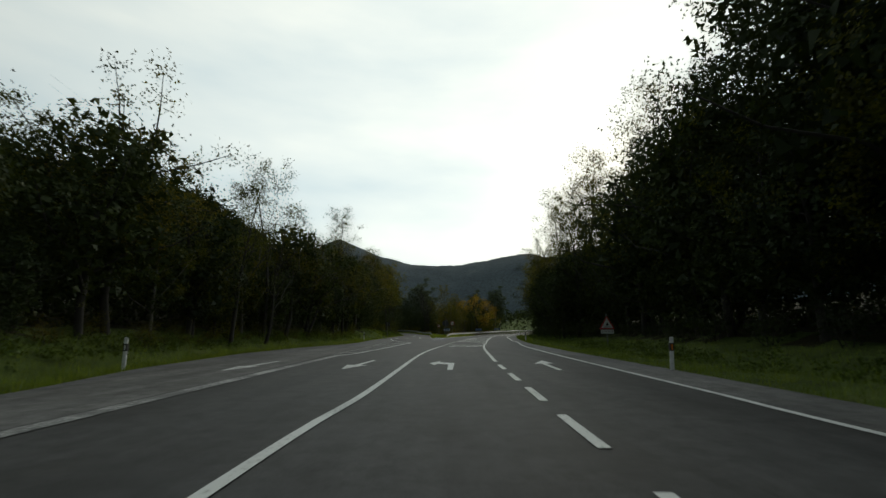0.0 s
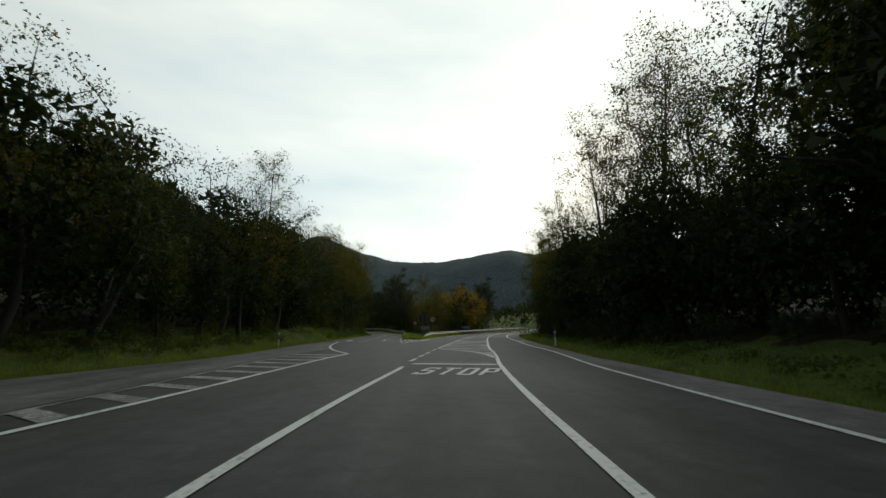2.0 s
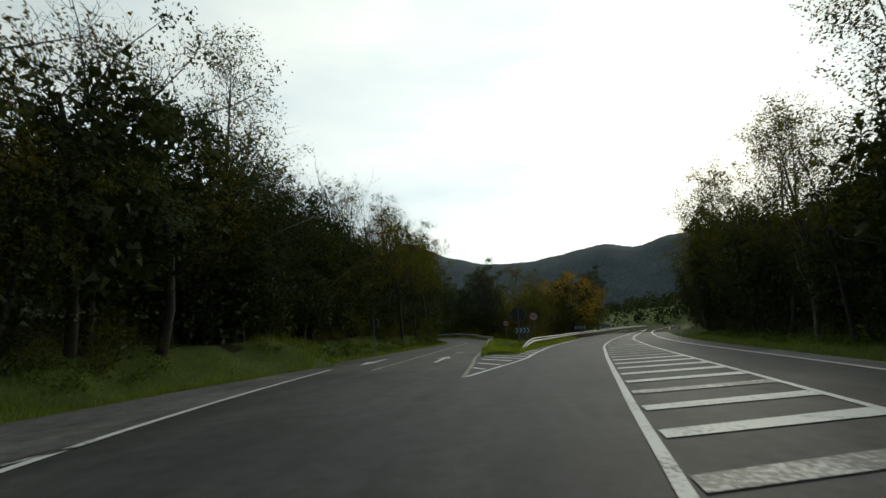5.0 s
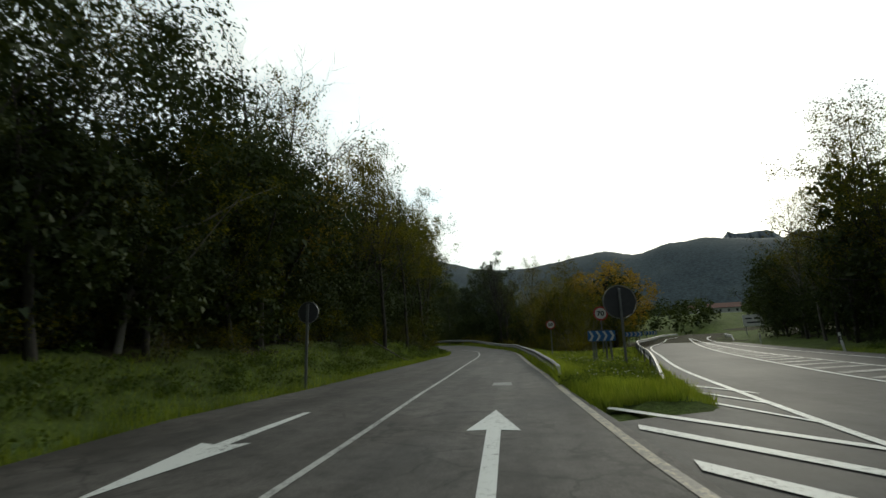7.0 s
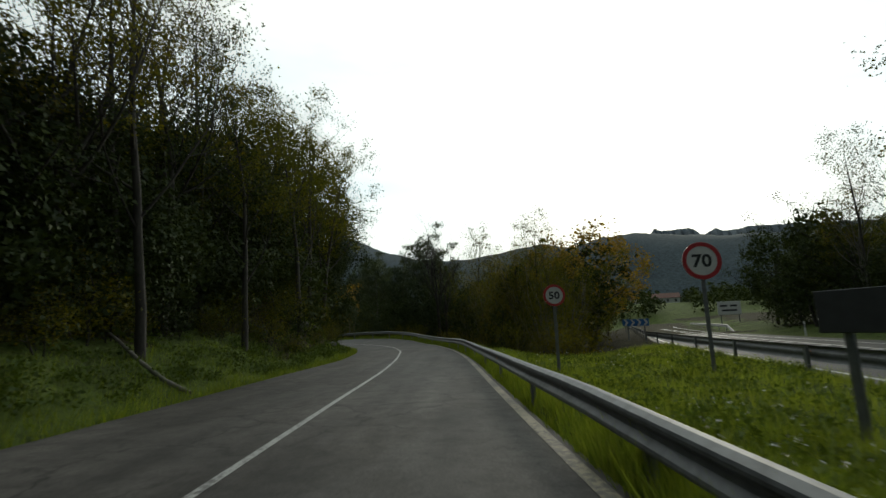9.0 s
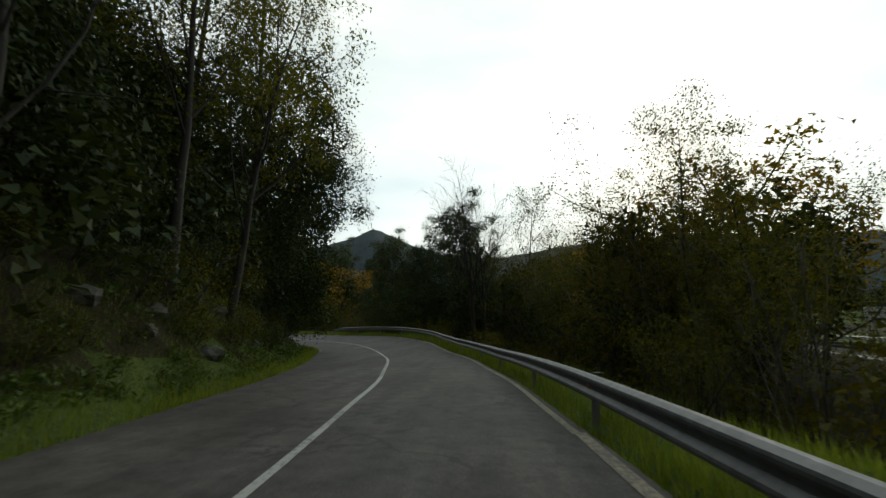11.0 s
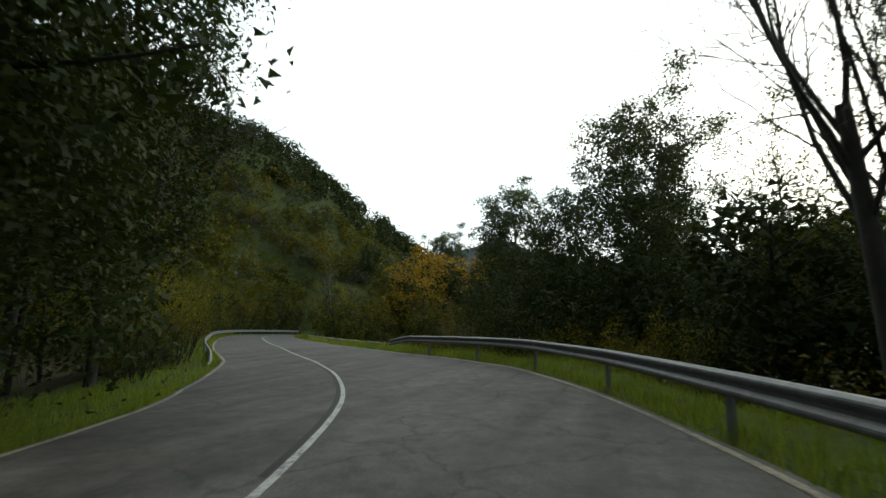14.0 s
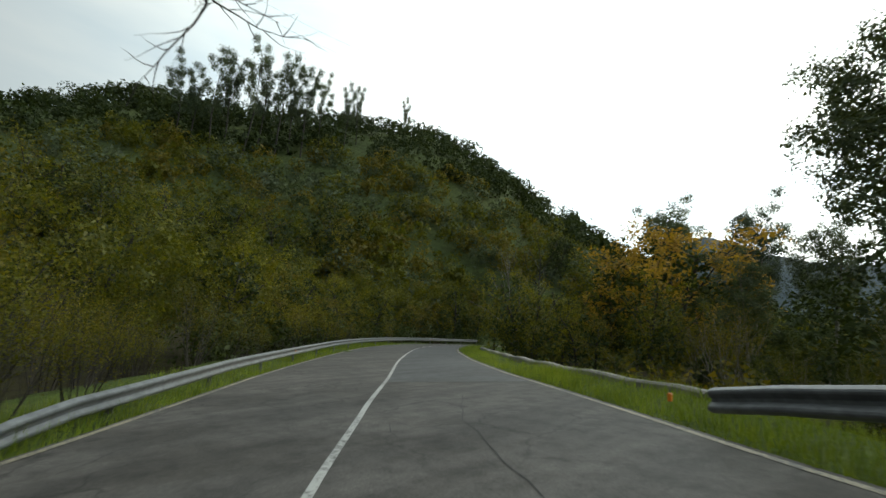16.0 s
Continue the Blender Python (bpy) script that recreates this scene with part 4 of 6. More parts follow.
warning_sign(11.75, 34.0, -3)
round_sign("70", 2.15, 95.0, -4, 2.35, 0.4, "round white speed limit sign with red rim reading 70")
round_sign("50", -0.55, 97.2, -4, 1.97, 0.28, "round white speed limit sign with red rim reading 50")
sign_from_behind(-8.8, 80.4, 0, 2.2, 0.32, "grey back of a round road sign on a thin post")
sign_from_behind(0.82, 83.3, 8, 2.14, 0.55, "dark back of an octagonal road sign on a post", 8)
chevron_board(1.1, 89.68, -69, 1.4, 1.08, 4, "dark back of a chevron board on two posts", back=True)
chevron_board(1.06, 88.8, 6, 1.2, 0.96, 4, "blue board with white chevrons on two posts")
for x, y, a in ((8.8, 116.7, -22), (15.3, 135.5, -30)):
    chevron_board(x, y, a, 1.6, 0.95, 4, "blue board with white chevrons beside the barrier")
for x, y, a, l in ((7.95, 17.2, 0, 2), (9.75, 54.8, -5, 0), (-9.3, 17.4, 0, 0), (-8.55, 56.8, 5, 0), (15.6, 97.2, -10, -5), (21.4, 119, -20, 0)):
    delineator(x, y, a, l, amber=(x == 7.95))


def info_board(x, y, turn):
    t = new("information_board")
    part("board", box_bm(3.1, 0.06, 2.0, (0, 0, 2.3), 0.02), M_WHITE, t)
    for k, (sx, sz, w) in enumerate(((-0.7, 2.65, 1.0), (0.6, 2.65, 0.9), (0.0, 1.95, 2.0))):
        part("text_bar", box_bm(w, 0.01, 0.28, (sx, -0.037, sz)), M_BLACK, t)
    for sx in (-1.2, 1.2):
        pole(t, 3.2, 0.14, 0.1, sx, 0.09)
    stand(t, x, y, turn)
    return tagged(t, "white rectangular information board on two posts", "road sign")


info_board(38.7, 158, -24)

# ---- plants ----
rng = np.random.default_rng(7)          # where plants stand
prng = np.random.default_rng(11)        # how each kind of plant grows


def unit(v):
    return v / (np.linalg.norm(v) + 1e-9)


def grow(V, F, tips, start, way, length, radius, level, spec):
    """One branch and its children."""
    n = spec["segments"][level]
    pts, d = [np.array(start, float)], unit(np.array(way, float))
    for k in range(n):
        d = unit(d + prng.normal(0, spec["bend"][level], 3) + np.array([0, 0, spec["lift"][level]]))
        pts.append(pts[-1] + d * length / n)
    radii = [radius * (1 - spec["taper"][level] * k / n) for k in range(n + 1)]
    tube(pts, radii, spec["sides"][level], V, F)
    last = level + 1 >= len(spec["count"]) + 0
    if last:
        tips += [(pts[-1], d), (pts[len(pts) // 2], d)]
        return
    for c in range(spec["count"][level]):
        f = spec["from"][level] + (1 - spec["from"][level]) * (c + prng.random()) / spec["count"][level]
        i = min(int(f * n), n - 1)
        p = pts[i] + (pts[i + 1] - pts[i]) * (f * n - i)
        az = c * 2.4 + prng.random() * 1.2
        axis_d = unit(pts[i + 1] - pts[i])
        side = unit(np.cross(axis_d, [math.cos(az), math.sin(az), 0.3]))
        ang = radians(spec["angle"][level] + prng.normal(0, 9))
        way2 = axis_d * math.cos(ang) + side * math.sin(ang)
        ln = length * spec["ratio"][level] * (1.15 - spec["short"][level] * f) * (0.75 + 0.5 * prng.random())
        grow(V, F, tips, p, way2, ln, max(radii[i] * spec["thin"][level], 0.011), level + 1, spec)


def leaves(points, n, size, spread, squash=1.0, facing=None):
    """n small pointed leaves scattered in clumps about the points; facing: which way the leaves of each clump look, more or less."""
    pts = np.asarray(points, float)
    pick_ = prng.integers(0, len(pts), n)
    at = pts[pick_] + prng.normal(0, 1, (n, 3)) * spread * np.array([1, 1, squash])
    a = prng.normal(0, 1, (n, 3))
    if facing is not None:
        a = np.cross(facing[pick_] + prng.normal(0, 0.42, (n, 3)) + np.array([0, 0, 0.2]), a)
    a /= np.linalg.norm(a, axis=1)[:, None] + 1e-9
    b = prng.normal(0, 1, (n, 3)) if facing is None else facing[pick_] + prng.normal(0, 0.42, (n, 3))
    b = np.cross(a, b)
    b /= np.linalg.norm(b, axis=1)[:, None] + 1e-9
    s = size * (0.55 + 0.9 * prng.random((n, 1)))
    V = np.stack([at - b * s * 0.36, at + b * s * 0.36, at + a * s], 1).reshape(-1, 3)
    F = np.arange(n * 3).reshape(-1, 3)
    return V, F


def shell(n, rx, rz, zc, lumps=13):
    """Points on the skin of a crown made of overlapping boughs, each a rounded clump, and the way that each point looks."""
    k = np.arange(lumps) + 0.5
    up = 1 - 1.75 * k / lumps
    az = k * 2.39996 + prng.random() * 6
    flat = np.sqrt(np.clip(1 - up * up, 0, 1))
    d = np.stack([np.cos(az) * flat, np.sin(az) * flat, up], 1)
    c = d * (0.5 + 0.26 * prng.random((lumps, 1))) * np.array([rx, rx, rz]) + np.array([0, 0, zc])
    r = min(rx, rz) * (0.30 + 0.24 * prng.random(lumps))
    m = n * 3
    i = prng.choice(lumps, m, p=r * r / (r * r).sum())
    u = prng.normal(0, 1, (m, 3)) + 0.5 * d[i] + np.array([0, 0, 0.25])
    u /= np.linalg.norm(u, axis=1)[:, None]
    p = c[i] + u * (r[i] * (0.8 + 0.32 * prng.random(m) ** 1.5))[:, None]
    far_ = np.linalg.norm(p[:, None] - c[None], axis=2) > 0.8 * r[None]
    far_[np.arange(m), i] = True
    keep = far_.all(1)
    return p[keep][:n], u[keep][:n]


def inside(n, rx, rz, zc):
    """Points in the depth of a crown."""
    d = prng.normal(0, 1, (n, 3))
    d *= (0.3 + 0.52 * prng.random(n) ** 0.5)[:, None] / np.linalg.norm(d, axis=1)[:, None]
    return d * np.array([rx, rx, rz]) + np.array([0, 0, zc])


def spec(segments, bend, lift, taper, sides, count, angle, ratio, short, thin, first):
    d = dict(segments=segments, bend=bend, lift=lift, taper=taper, sides=sides, count=count, angle=angle, ratio=ratio, short=short, thin=thin)
    d["from"] = first
    return d


OAK = spec([5, 3, 2], [0.10, 0.16, 0.22], [0.05, 0.06, 0.03], [0.6, 0.7, 0.8], [7, 4, 3], [9, 6], [55, 45], [0.62, 0.55], [0.45, 0.4], [0.45, 0.5], [0.25, 0.25])
TALL = spec([8, 4, 3, 2], [0.05, 0.12, 0.2, 0.24], [0.04, 0.14, 0.05, 0.0], [0.88, 0.8, 0.8, 0.8], [7, 4, 3, 3], [13, 6, 4], [46, 44, 42], [0.37, 0.5, 0.5], [0.7, 0.5, 0.3],
            [0.40, 0.5, 0.55], [0.25, 0.2, 0.15])
BARE = spec([8, 5, 4, 3], [0.06, 0.13, 0.18, 0.22], [0.04, 0.12, 0.07, 0.04], [0.85, 0.85, 0.85, 0.8], [7, 4, 3, 3], [14, 8, 6], [36, 38, 38], [0.52, 0.45, 0.45], [0.65, 0.5, 0.3],
            [0.5, 0.45, 0.5], [0.28, 0.2, 0.15])
FORK = spec([4, 5, 4, 2], [0.06, 0.14, 0.2, 0.25], [0.02, 0.12, 0.05, 0.02], [0.45, 0.85, 0.85, 0.8], [8, 5, 3, 3], [6, 10, 6], [28, 38, 38], [1.05, 0.36, 0.45], [0.2, 0.4, 0.3],
            [0.5, 0.35, 0.5], [0.6, 0.2, 0.2])
GUM = spec([8, 5, 3], [0.05, 0.16, 0.2], [0.03, 0.14, 0.08], [0.8, 0.8, 0.8], [7, 4, 3], [11, 4], [50, 42], [0.3, 0.5], [0.35, 0.3], [0.42, 0.5], [0.38, 0.35])
FAN = spec([3, 8, 5, 3], [0.04, 0.085, 0.15, 0.2], [0.03, 0.06, 0.06, 0.04], [0.35, 0.85, 0.8, 0.6], [8, 5, 3, 3], [7, 12, 7, 0], [19, 32, 36], [1.0, 0.36, 0.42], [0.1, 0.55, 0.3],
           [0.42, 0.42, 0.6], [0.6, 0.2, 0.2])
BUSH = spec([3, 3, 2], [0.15, 0.2, 0.25], [0.12, 0.1, 0.05], [0.6, 0.7, 0.8], [3, 3, 3], [4, 4], [35, 40], [0.6, 0.5], [0.3, 0.3], [0.6, 0.6], [0.2, 0.2])
WAND = spec([4, 3, 2], [0.08, 0.14, 0.2], [0.10, 0.14, 0.1], [0.7, 0.8, 0.8], [3, 3, 3], [6, 4], [26, 30], [0.5, 0.5], [0.4, 0.3], [0.55, 0.6], [0.25, 0.2])


HIGH = spec([6, 4, 2], [0.08, 0.16, 0.22], [0.05, 0.06, 0.03], [0.65, 0.75, 0.8], [7, 4, 3], [14, 6], [60, 45], [0.3, 0.5], [0.4, 0.4], [0.4, 0.5], [0.25, 0.25])


def plant(name, high, form, trunk_r, leaf_n, leaf_size, spread, leaf_m, bark_m, label, category, crown=None, stems=1, group="", core=0, lean=0.05, ivy=0, trunk=None, splay=0.45, lumps=13, core_size=0.32, ivy_m=None):
    """A plant from its skeleton; crown: (n, radius, half height, centre) of leaves on the skin of a dense crown, core:
    larger leaves inside it, coloured dark as painted shade; ivy: leaves climbing the trunk.
    """
    t = new(name)
    V, F, tips = [], [], []
    for k in range(stems):
        a = 2 * math.pi * k / stems + prng.random()
        if stems == 1:
            grow(V, F, tips, (0, 0, -0.3), (prng.normal(0, lean), prng.normal(0, lean), 1), high * (trunk or (0.68 if form is OAK else 0.92)), trunk_r, 0, form)
        else:
            o = 0.05 * high
            grow(V, F, tips, (math.cos(a) * o, math.sin(a) * o, -0.2), (math.cos(a) * splay, math.sin(a) * splay, 1), high * 0.62 * (0.7 + 0.5 * prng.random()), trunk_r, 0, form)
    grown = high / max(v[2] for v in V)
    V, tips = [np.asarray(v) * grown for v in V], [(np.asarray(p) * grown, d) for p, d in tips]
    cut = (form["segments"][0] + 1) * form["sides"][0]
    if stems == 1 and not leaf_n:
        mesh_object("crown", V[cut:], [[i - cut for i in f] for f in F if min(f) >= cut], bark_m, t, "bare twiggy crown", flat=False)
        F = [f for f in F if max(f) < cut]
        mesh_object("trunk", V[:cut], F, bark_m, t, flat=False)
    else:
        mesh_object("trunk" if stems == 1 else "stem", V, F, bark_m, t, flat=False)
    if ivy:
        low = np.array([v for v in V if v[2] < high * 0.55 and math.hypot(v[0], v[1]) < 0.12 * high])
        iv, if_ = leaves(low, ivy, 0.11, 0.09)
        mesh_object("ivy", iv, if_, ivy_m or M_IVY, t, "dark ivy on the trunk" if ivy_m else "pale ivy on the trunk")
    if leaf_n:
        shaded_from = 0
        pts = np.array([p for p, _ in tips if p[2] > high * 0.08])
        lv, lf = leaves(pts, leaf_n, leaf_size, spread, 0.8)
        if crown:
            n, rx, rz, zc = crown
            sp, sd = shell(max(90, n // 16), rx, rz, zc, lumps)
            cv, cf = leaves(sp, n, leaf_size, 0.16, facing=sd)
            lv, lf = np.r_[lv, cv], np.r_[lf, cf + len(lv)]
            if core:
                shaded_from = len(lf)
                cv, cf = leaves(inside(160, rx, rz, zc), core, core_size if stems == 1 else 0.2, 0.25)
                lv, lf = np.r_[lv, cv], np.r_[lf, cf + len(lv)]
        lv[:, 2] = np.maximum(lv[:, 2], 0.02)
        ob = mesh_object("crown" if stems == 1 else "foliage", lv, lf, leaf_m, t)
        # inner leaves get the dark leaf colour: shade painted into the crown's depth
        if shaded_from:
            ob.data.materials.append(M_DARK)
            ob.data.polygons.foreach_set("material_index", [0] * shaded_from + [1] * (len(lf) - shaded_from))
    return tagged(t, label, category, group)


KINDS = {}


def kind(key, builders):
    KINDS[key] = [[b, None] for b in builders]


def place(key, x, y, scale=1.0, turn=None, variant=None, sink=0.0, wide=1.0, tilt=None):
    """Stands a plant of a kind on the ground: the first one built, later ones copied."""
    if key == "dim":
        DEEP.append((x, y, 4.0 * scale))
        return None
    entry = KINDS[key][rng.integers(len(KINDS[key])) if variant is None else variant]
    turn = rng.random() * 360 if turn is None else turn
    z = ground_z(x, y) - 0.05 - sink
    tx, ty = tilt or (rng.normal(0, 2), rng.normal(0, 2))
    m = (Matrix.Translation((x, y, z)) @ Matrix.Rotation(radians(ty), 4, "Y") @ Matrix.Rotation(radians(tx), 4, "X") @ Matrix.Rotation(radians(turn), 4, "Z")
         @ Matrix.Diagonal((scale * wide, scale * wide, scale, 1)))
    if entry[1] is None:
        entry[1] = entry[0]()
        entry[1].matrix_basis = m
        return entry[1]
    return copy_thing(entry[1], m)


W = "woodland trees"
S = "roadside shrubs"
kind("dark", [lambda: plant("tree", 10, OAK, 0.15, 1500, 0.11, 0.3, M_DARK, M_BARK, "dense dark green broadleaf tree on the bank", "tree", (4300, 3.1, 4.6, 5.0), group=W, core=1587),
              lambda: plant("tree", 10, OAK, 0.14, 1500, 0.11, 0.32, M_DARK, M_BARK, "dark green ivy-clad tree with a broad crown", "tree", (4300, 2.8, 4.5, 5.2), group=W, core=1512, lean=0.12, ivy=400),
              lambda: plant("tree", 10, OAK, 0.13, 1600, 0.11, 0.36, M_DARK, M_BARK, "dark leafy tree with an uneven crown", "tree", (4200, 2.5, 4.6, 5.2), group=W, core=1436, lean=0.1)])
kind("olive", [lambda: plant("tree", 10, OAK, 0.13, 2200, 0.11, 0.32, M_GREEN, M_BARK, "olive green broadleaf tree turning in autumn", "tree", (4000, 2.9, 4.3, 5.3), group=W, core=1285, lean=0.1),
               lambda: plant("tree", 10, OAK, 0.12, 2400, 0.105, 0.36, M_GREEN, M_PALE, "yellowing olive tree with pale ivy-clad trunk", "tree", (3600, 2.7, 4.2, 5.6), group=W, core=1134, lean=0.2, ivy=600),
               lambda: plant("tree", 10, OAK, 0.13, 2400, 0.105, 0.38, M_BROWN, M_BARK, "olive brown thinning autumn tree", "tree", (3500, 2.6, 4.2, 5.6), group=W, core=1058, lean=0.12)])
kind("tall", [lambda: plant("tree", 14, TALL, 0.17, 6400, 0.1, 0.24, M_GREEN, M_BARK, "tall slender tree with thin leaves against the sky", "tree", group=W),
              lambda: plant("tree", 14, TALL, 0.17, 3600, 0.1, 0.22, M_DARK, M_BARK, "tall slender half-bare dark tree", "tree", group=W),
              lambda: plant("tree", 14, TALL, 0.15, 5800, 0.095, 0.25, M_BROWN, M_BARK, "tall slender tree with small browning leaves", "tree", group=W)])
kind("bare", [lambda: plant("tree", 13, BARE, 0.17, 0, 0, 0, None, M_PALE, "bare leafless tree with fine grey twigs", "tree", group=W),
              lambda: plant("tree", 13, BARE, 0.16, 0, 0, 0, None, M_BARK, "bare leafless tree with forked dark limbs", "tree", group=W, ivy=700)])
kind("fan", [lambda: plant("tree", 13, FAN, 0.18, 0, 0, 0, None, M_BARK, "bare forked tree with a fan of fine twigs", "tree", group=W, trunk=0.5)])
kind("fork", [lambda: plant("tree", 12, FORK, 0.24, 0, 0, 0, None, M_BARK, "dead forked tree with ivy round its trunk", "tree", group=W, ivy=900, trunk=0.6)])
kind("gum", [lambda: plant("eucalyptus", 18, GUM, 0.28, 11000, 0.14, 0.42, M_EUCA, M_PALE, "tall grey-green eucalyptus with clumped foliage", "tree", (15000, 3.0, 6.0, 11.5), group=W, core=1700, lumps=22, core_size=0.2),
             lambda: plant("eucalyptus", 18, GUM, 0.24, 9500, 0.135, 0.42, M_EUCA, M_PALE, "slender grey-green eucalyptus on the slope", "tree", (11000, 2.4, 6.0, 11.5), group=W, core=1200, lumps=20, core_size=0.2)])
kind("ridge_gum", [lambda: plant("eucalyptus", 18, GUM, 0.28, 5600, 0.27, 0.5, M_EUCA, M_BARK, "tall dark eucalyptus on the ridge with clumped crown", "tree", group=W),
                   lambda: plant("eucalyptus", 18, GUM, 0.24, 4800, 0.27, 0.46, M_EUCA, M_BARK, "slender eucalyptus standing up from the ridge", "tree", group=W)])
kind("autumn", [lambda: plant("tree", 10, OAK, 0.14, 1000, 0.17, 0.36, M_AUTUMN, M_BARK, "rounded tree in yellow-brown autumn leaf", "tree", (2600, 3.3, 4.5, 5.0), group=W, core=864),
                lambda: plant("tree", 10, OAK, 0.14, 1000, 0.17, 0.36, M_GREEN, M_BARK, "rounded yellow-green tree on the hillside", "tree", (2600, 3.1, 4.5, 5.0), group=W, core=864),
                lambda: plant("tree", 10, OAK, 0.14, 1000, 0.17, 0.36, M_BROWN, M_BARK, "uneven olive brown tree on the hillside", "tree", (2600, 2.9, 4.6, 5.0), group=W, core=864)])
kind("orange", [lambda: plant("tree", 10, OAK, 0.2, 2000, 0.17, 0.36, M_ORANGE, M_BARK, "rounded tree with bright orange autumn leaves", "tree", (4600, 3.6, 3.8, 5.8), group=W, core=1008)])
kind("bush", [lambda: plant("shrub", 2.2, BUSH, 0.025, 650, 0.075, 0.2, M_DARK, M_BARK, "dense dark green shrub on the bank", "shrub", (1000, 1.15, 0.9, 0.95), 4, group=S, core=70),
              lambda: plant("shrub", 2.2, BUSH, 0.025, 650, 0.075, 0.22, M_GREEN, M_BARK, "olive green bramble shrub", "shrub", (900, 1.2, 0.75, 0.8), 4, group=S, core=60),
              lambda: plant("shrub", 2.2, BUSH, 0.025, 650, 0.075, 0.24, M_BROWN, M_BARK, "brownish bramble tangle on the bank", "shrub", (700, 1.3, 0.6, 0.65), 5, group=S, core=50)])
kind("willow", [lambda: plant("shrub", 5.0, WAND, 0.03, 2100, 0.085, 0.22, M_GREEN, M_BARK, "tall thin-stemmed olive willow shrub", "shrub", (900, 1.6, 1.9, 2.6), 8, group=S, splay=0.3),
                lambda: plant("shrub", 5.0, WAND, 0.03, 1900, 0.085, 0.22, M_AUTUMN, M_BARK, "tall thin-stemmed yellowing willow shrub", "shrub", (700, 1.5, 1.8, 2.7), 9, group=S, splay=0.3),
                lambda: plant("shrub", 5.0, WAND, 0.03, 1500, 0.085, 0.22, M_BROWN, M_BARK, "brownish half-bare willow shrub with many thin stems", "shrub", (400, 1.5, 1.8, 2.6), 10, group=S, splay=0.28)])
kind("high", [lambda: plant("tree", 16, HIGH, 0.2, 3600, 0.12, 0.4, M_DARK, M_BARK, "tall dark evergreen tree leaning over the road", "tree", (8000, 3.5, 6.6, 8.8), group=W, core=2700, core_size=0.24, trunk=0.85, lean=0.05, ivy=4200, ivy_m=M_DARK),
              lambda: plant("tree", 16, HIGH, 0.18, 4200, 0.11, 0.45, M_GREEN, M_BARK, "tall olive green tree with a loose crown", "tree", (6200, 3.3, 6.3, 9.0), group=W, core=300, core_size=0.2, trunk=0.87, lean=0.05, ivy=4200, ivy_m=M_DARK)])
kind("coppice", [lambda: plant("tree", 9, WAND, 0.05, 5000, 0.065, 0.34, M_GREEN, M_PALE, "many-stemmed olive tree with fine leaves", "tree", (2000, 2.3, 3.0, 4.2), 9, group=W, splay=0.28, core=110),
                 lambda: plant("tree", 9, WAND, 0.05, 5000, 0.065, 0.36, M_BROWN, M_PALE, "many-stemmed browning tree with fine leaves", "tree", (1800, 2.2, 3.0, 4.2), 9, group=W, splay=0.3, core=90),
                 lambda: plant("tree", 9, WAND, 0.05, 5000, 0.065, 0.36, M_AUTUMN, M_PALE, "many-stemmed yellowing tree with fine leaves", "tree", (1800, 2.2, 2.9, 4.2), 8, group=W, splay=0.3, core=90)])

# ---- planting ----


def clear(x, y, margin):
    """True where a plant keeps off both roads by the margin."""
    s, off = near_side([x], [y])
    if y > 58 and -np.interp(s[0], *W_RIGHT) - margin < off[0] < np.interp(s[0], *W_LEFT) + margin:
        return False
    return not (main_l(y) - margin < x < main_r(y) + margin and y < 205)


def pick(weights):
    keys = list(weights)
    p = np.array([weights[k] for k in keys], float)
    return keys[rng.choice(len(keys), p=p / p.sum())]



UNDER, SCRUB = [], []         # undergrowth
DEEP = []          # places of trees deep in the woods, joined into one piece below


def row(ys_, edge, mix, lo, hi, jitter=0.8, slim=0.8):
    """A row of trees beside the main road; edge(y) is where it stands."""
    for y in ys_:
        yy = y + rng.normal(0, 0.5)
        k = pick(mix)
        place(k, float(edge(yy)) + jitter * (rng.random() - 0.5), yy, (lo + (hi - lo) * rng.random()) * (slim if k in ("tall", "bare") else 1))


# wood on the left of the main road
row(np.arange(0, 18, 3.0), lambda y: min(main_l(y) - 3.0, -10.8), dict(dark=5, olive=5), 0.5, 0.62)
row(np.arange(18.5, 27, 2.8), lambda y: min(main_l(y) - 3.0, -10.8), dict(dark=3, olive=7), 0.92, 1.05)
row(np.arange(27, 66, 3.2), lambda y: min(main_l(y) - 3.0, -10.8), dict(dark=4, olive=6), 0.92, 1.08)
row(np.arange(18, 72, 4.6), lambda y: min(main_l(y) - 6.4, -14), dict(dim=4, olive=2), 0.9, 1.05)
for y in np.arange(-12, 73, 3.4):
    DEEP += [(float(min(main_l(y), -8)) - 10.5 + rng.normal(0, 1), y, (2.8 if y < 17 else 3.6) + rng.random()), (float(min(main_l(y), -8)) - 15.5 + rng.normal(0, 1), y + 1.5, (3.0 if y < 17 else 4.2) + rng.random())]
for y in np.arange(5, 66, 2.6):
    place("bush", float(main_l(y)) - 2.6 - 0.9 * rng.random(), y + rng.normal(0, 0.4), 0.5 + 0.4 * rng.random())
for y in np.arange(-6, 72, 2.0):
    UNDER += [(float(min(main_l(y), -7.8)) - 4.6 + rng.normal(0, 0.5), y, 1.2 + 0.6 * rng.random()), (float(min(main_l(y), -7.8)) - 7.5 + rng.normal(0, 0.5), y, 1.6 + 0.6 * rng.random())]
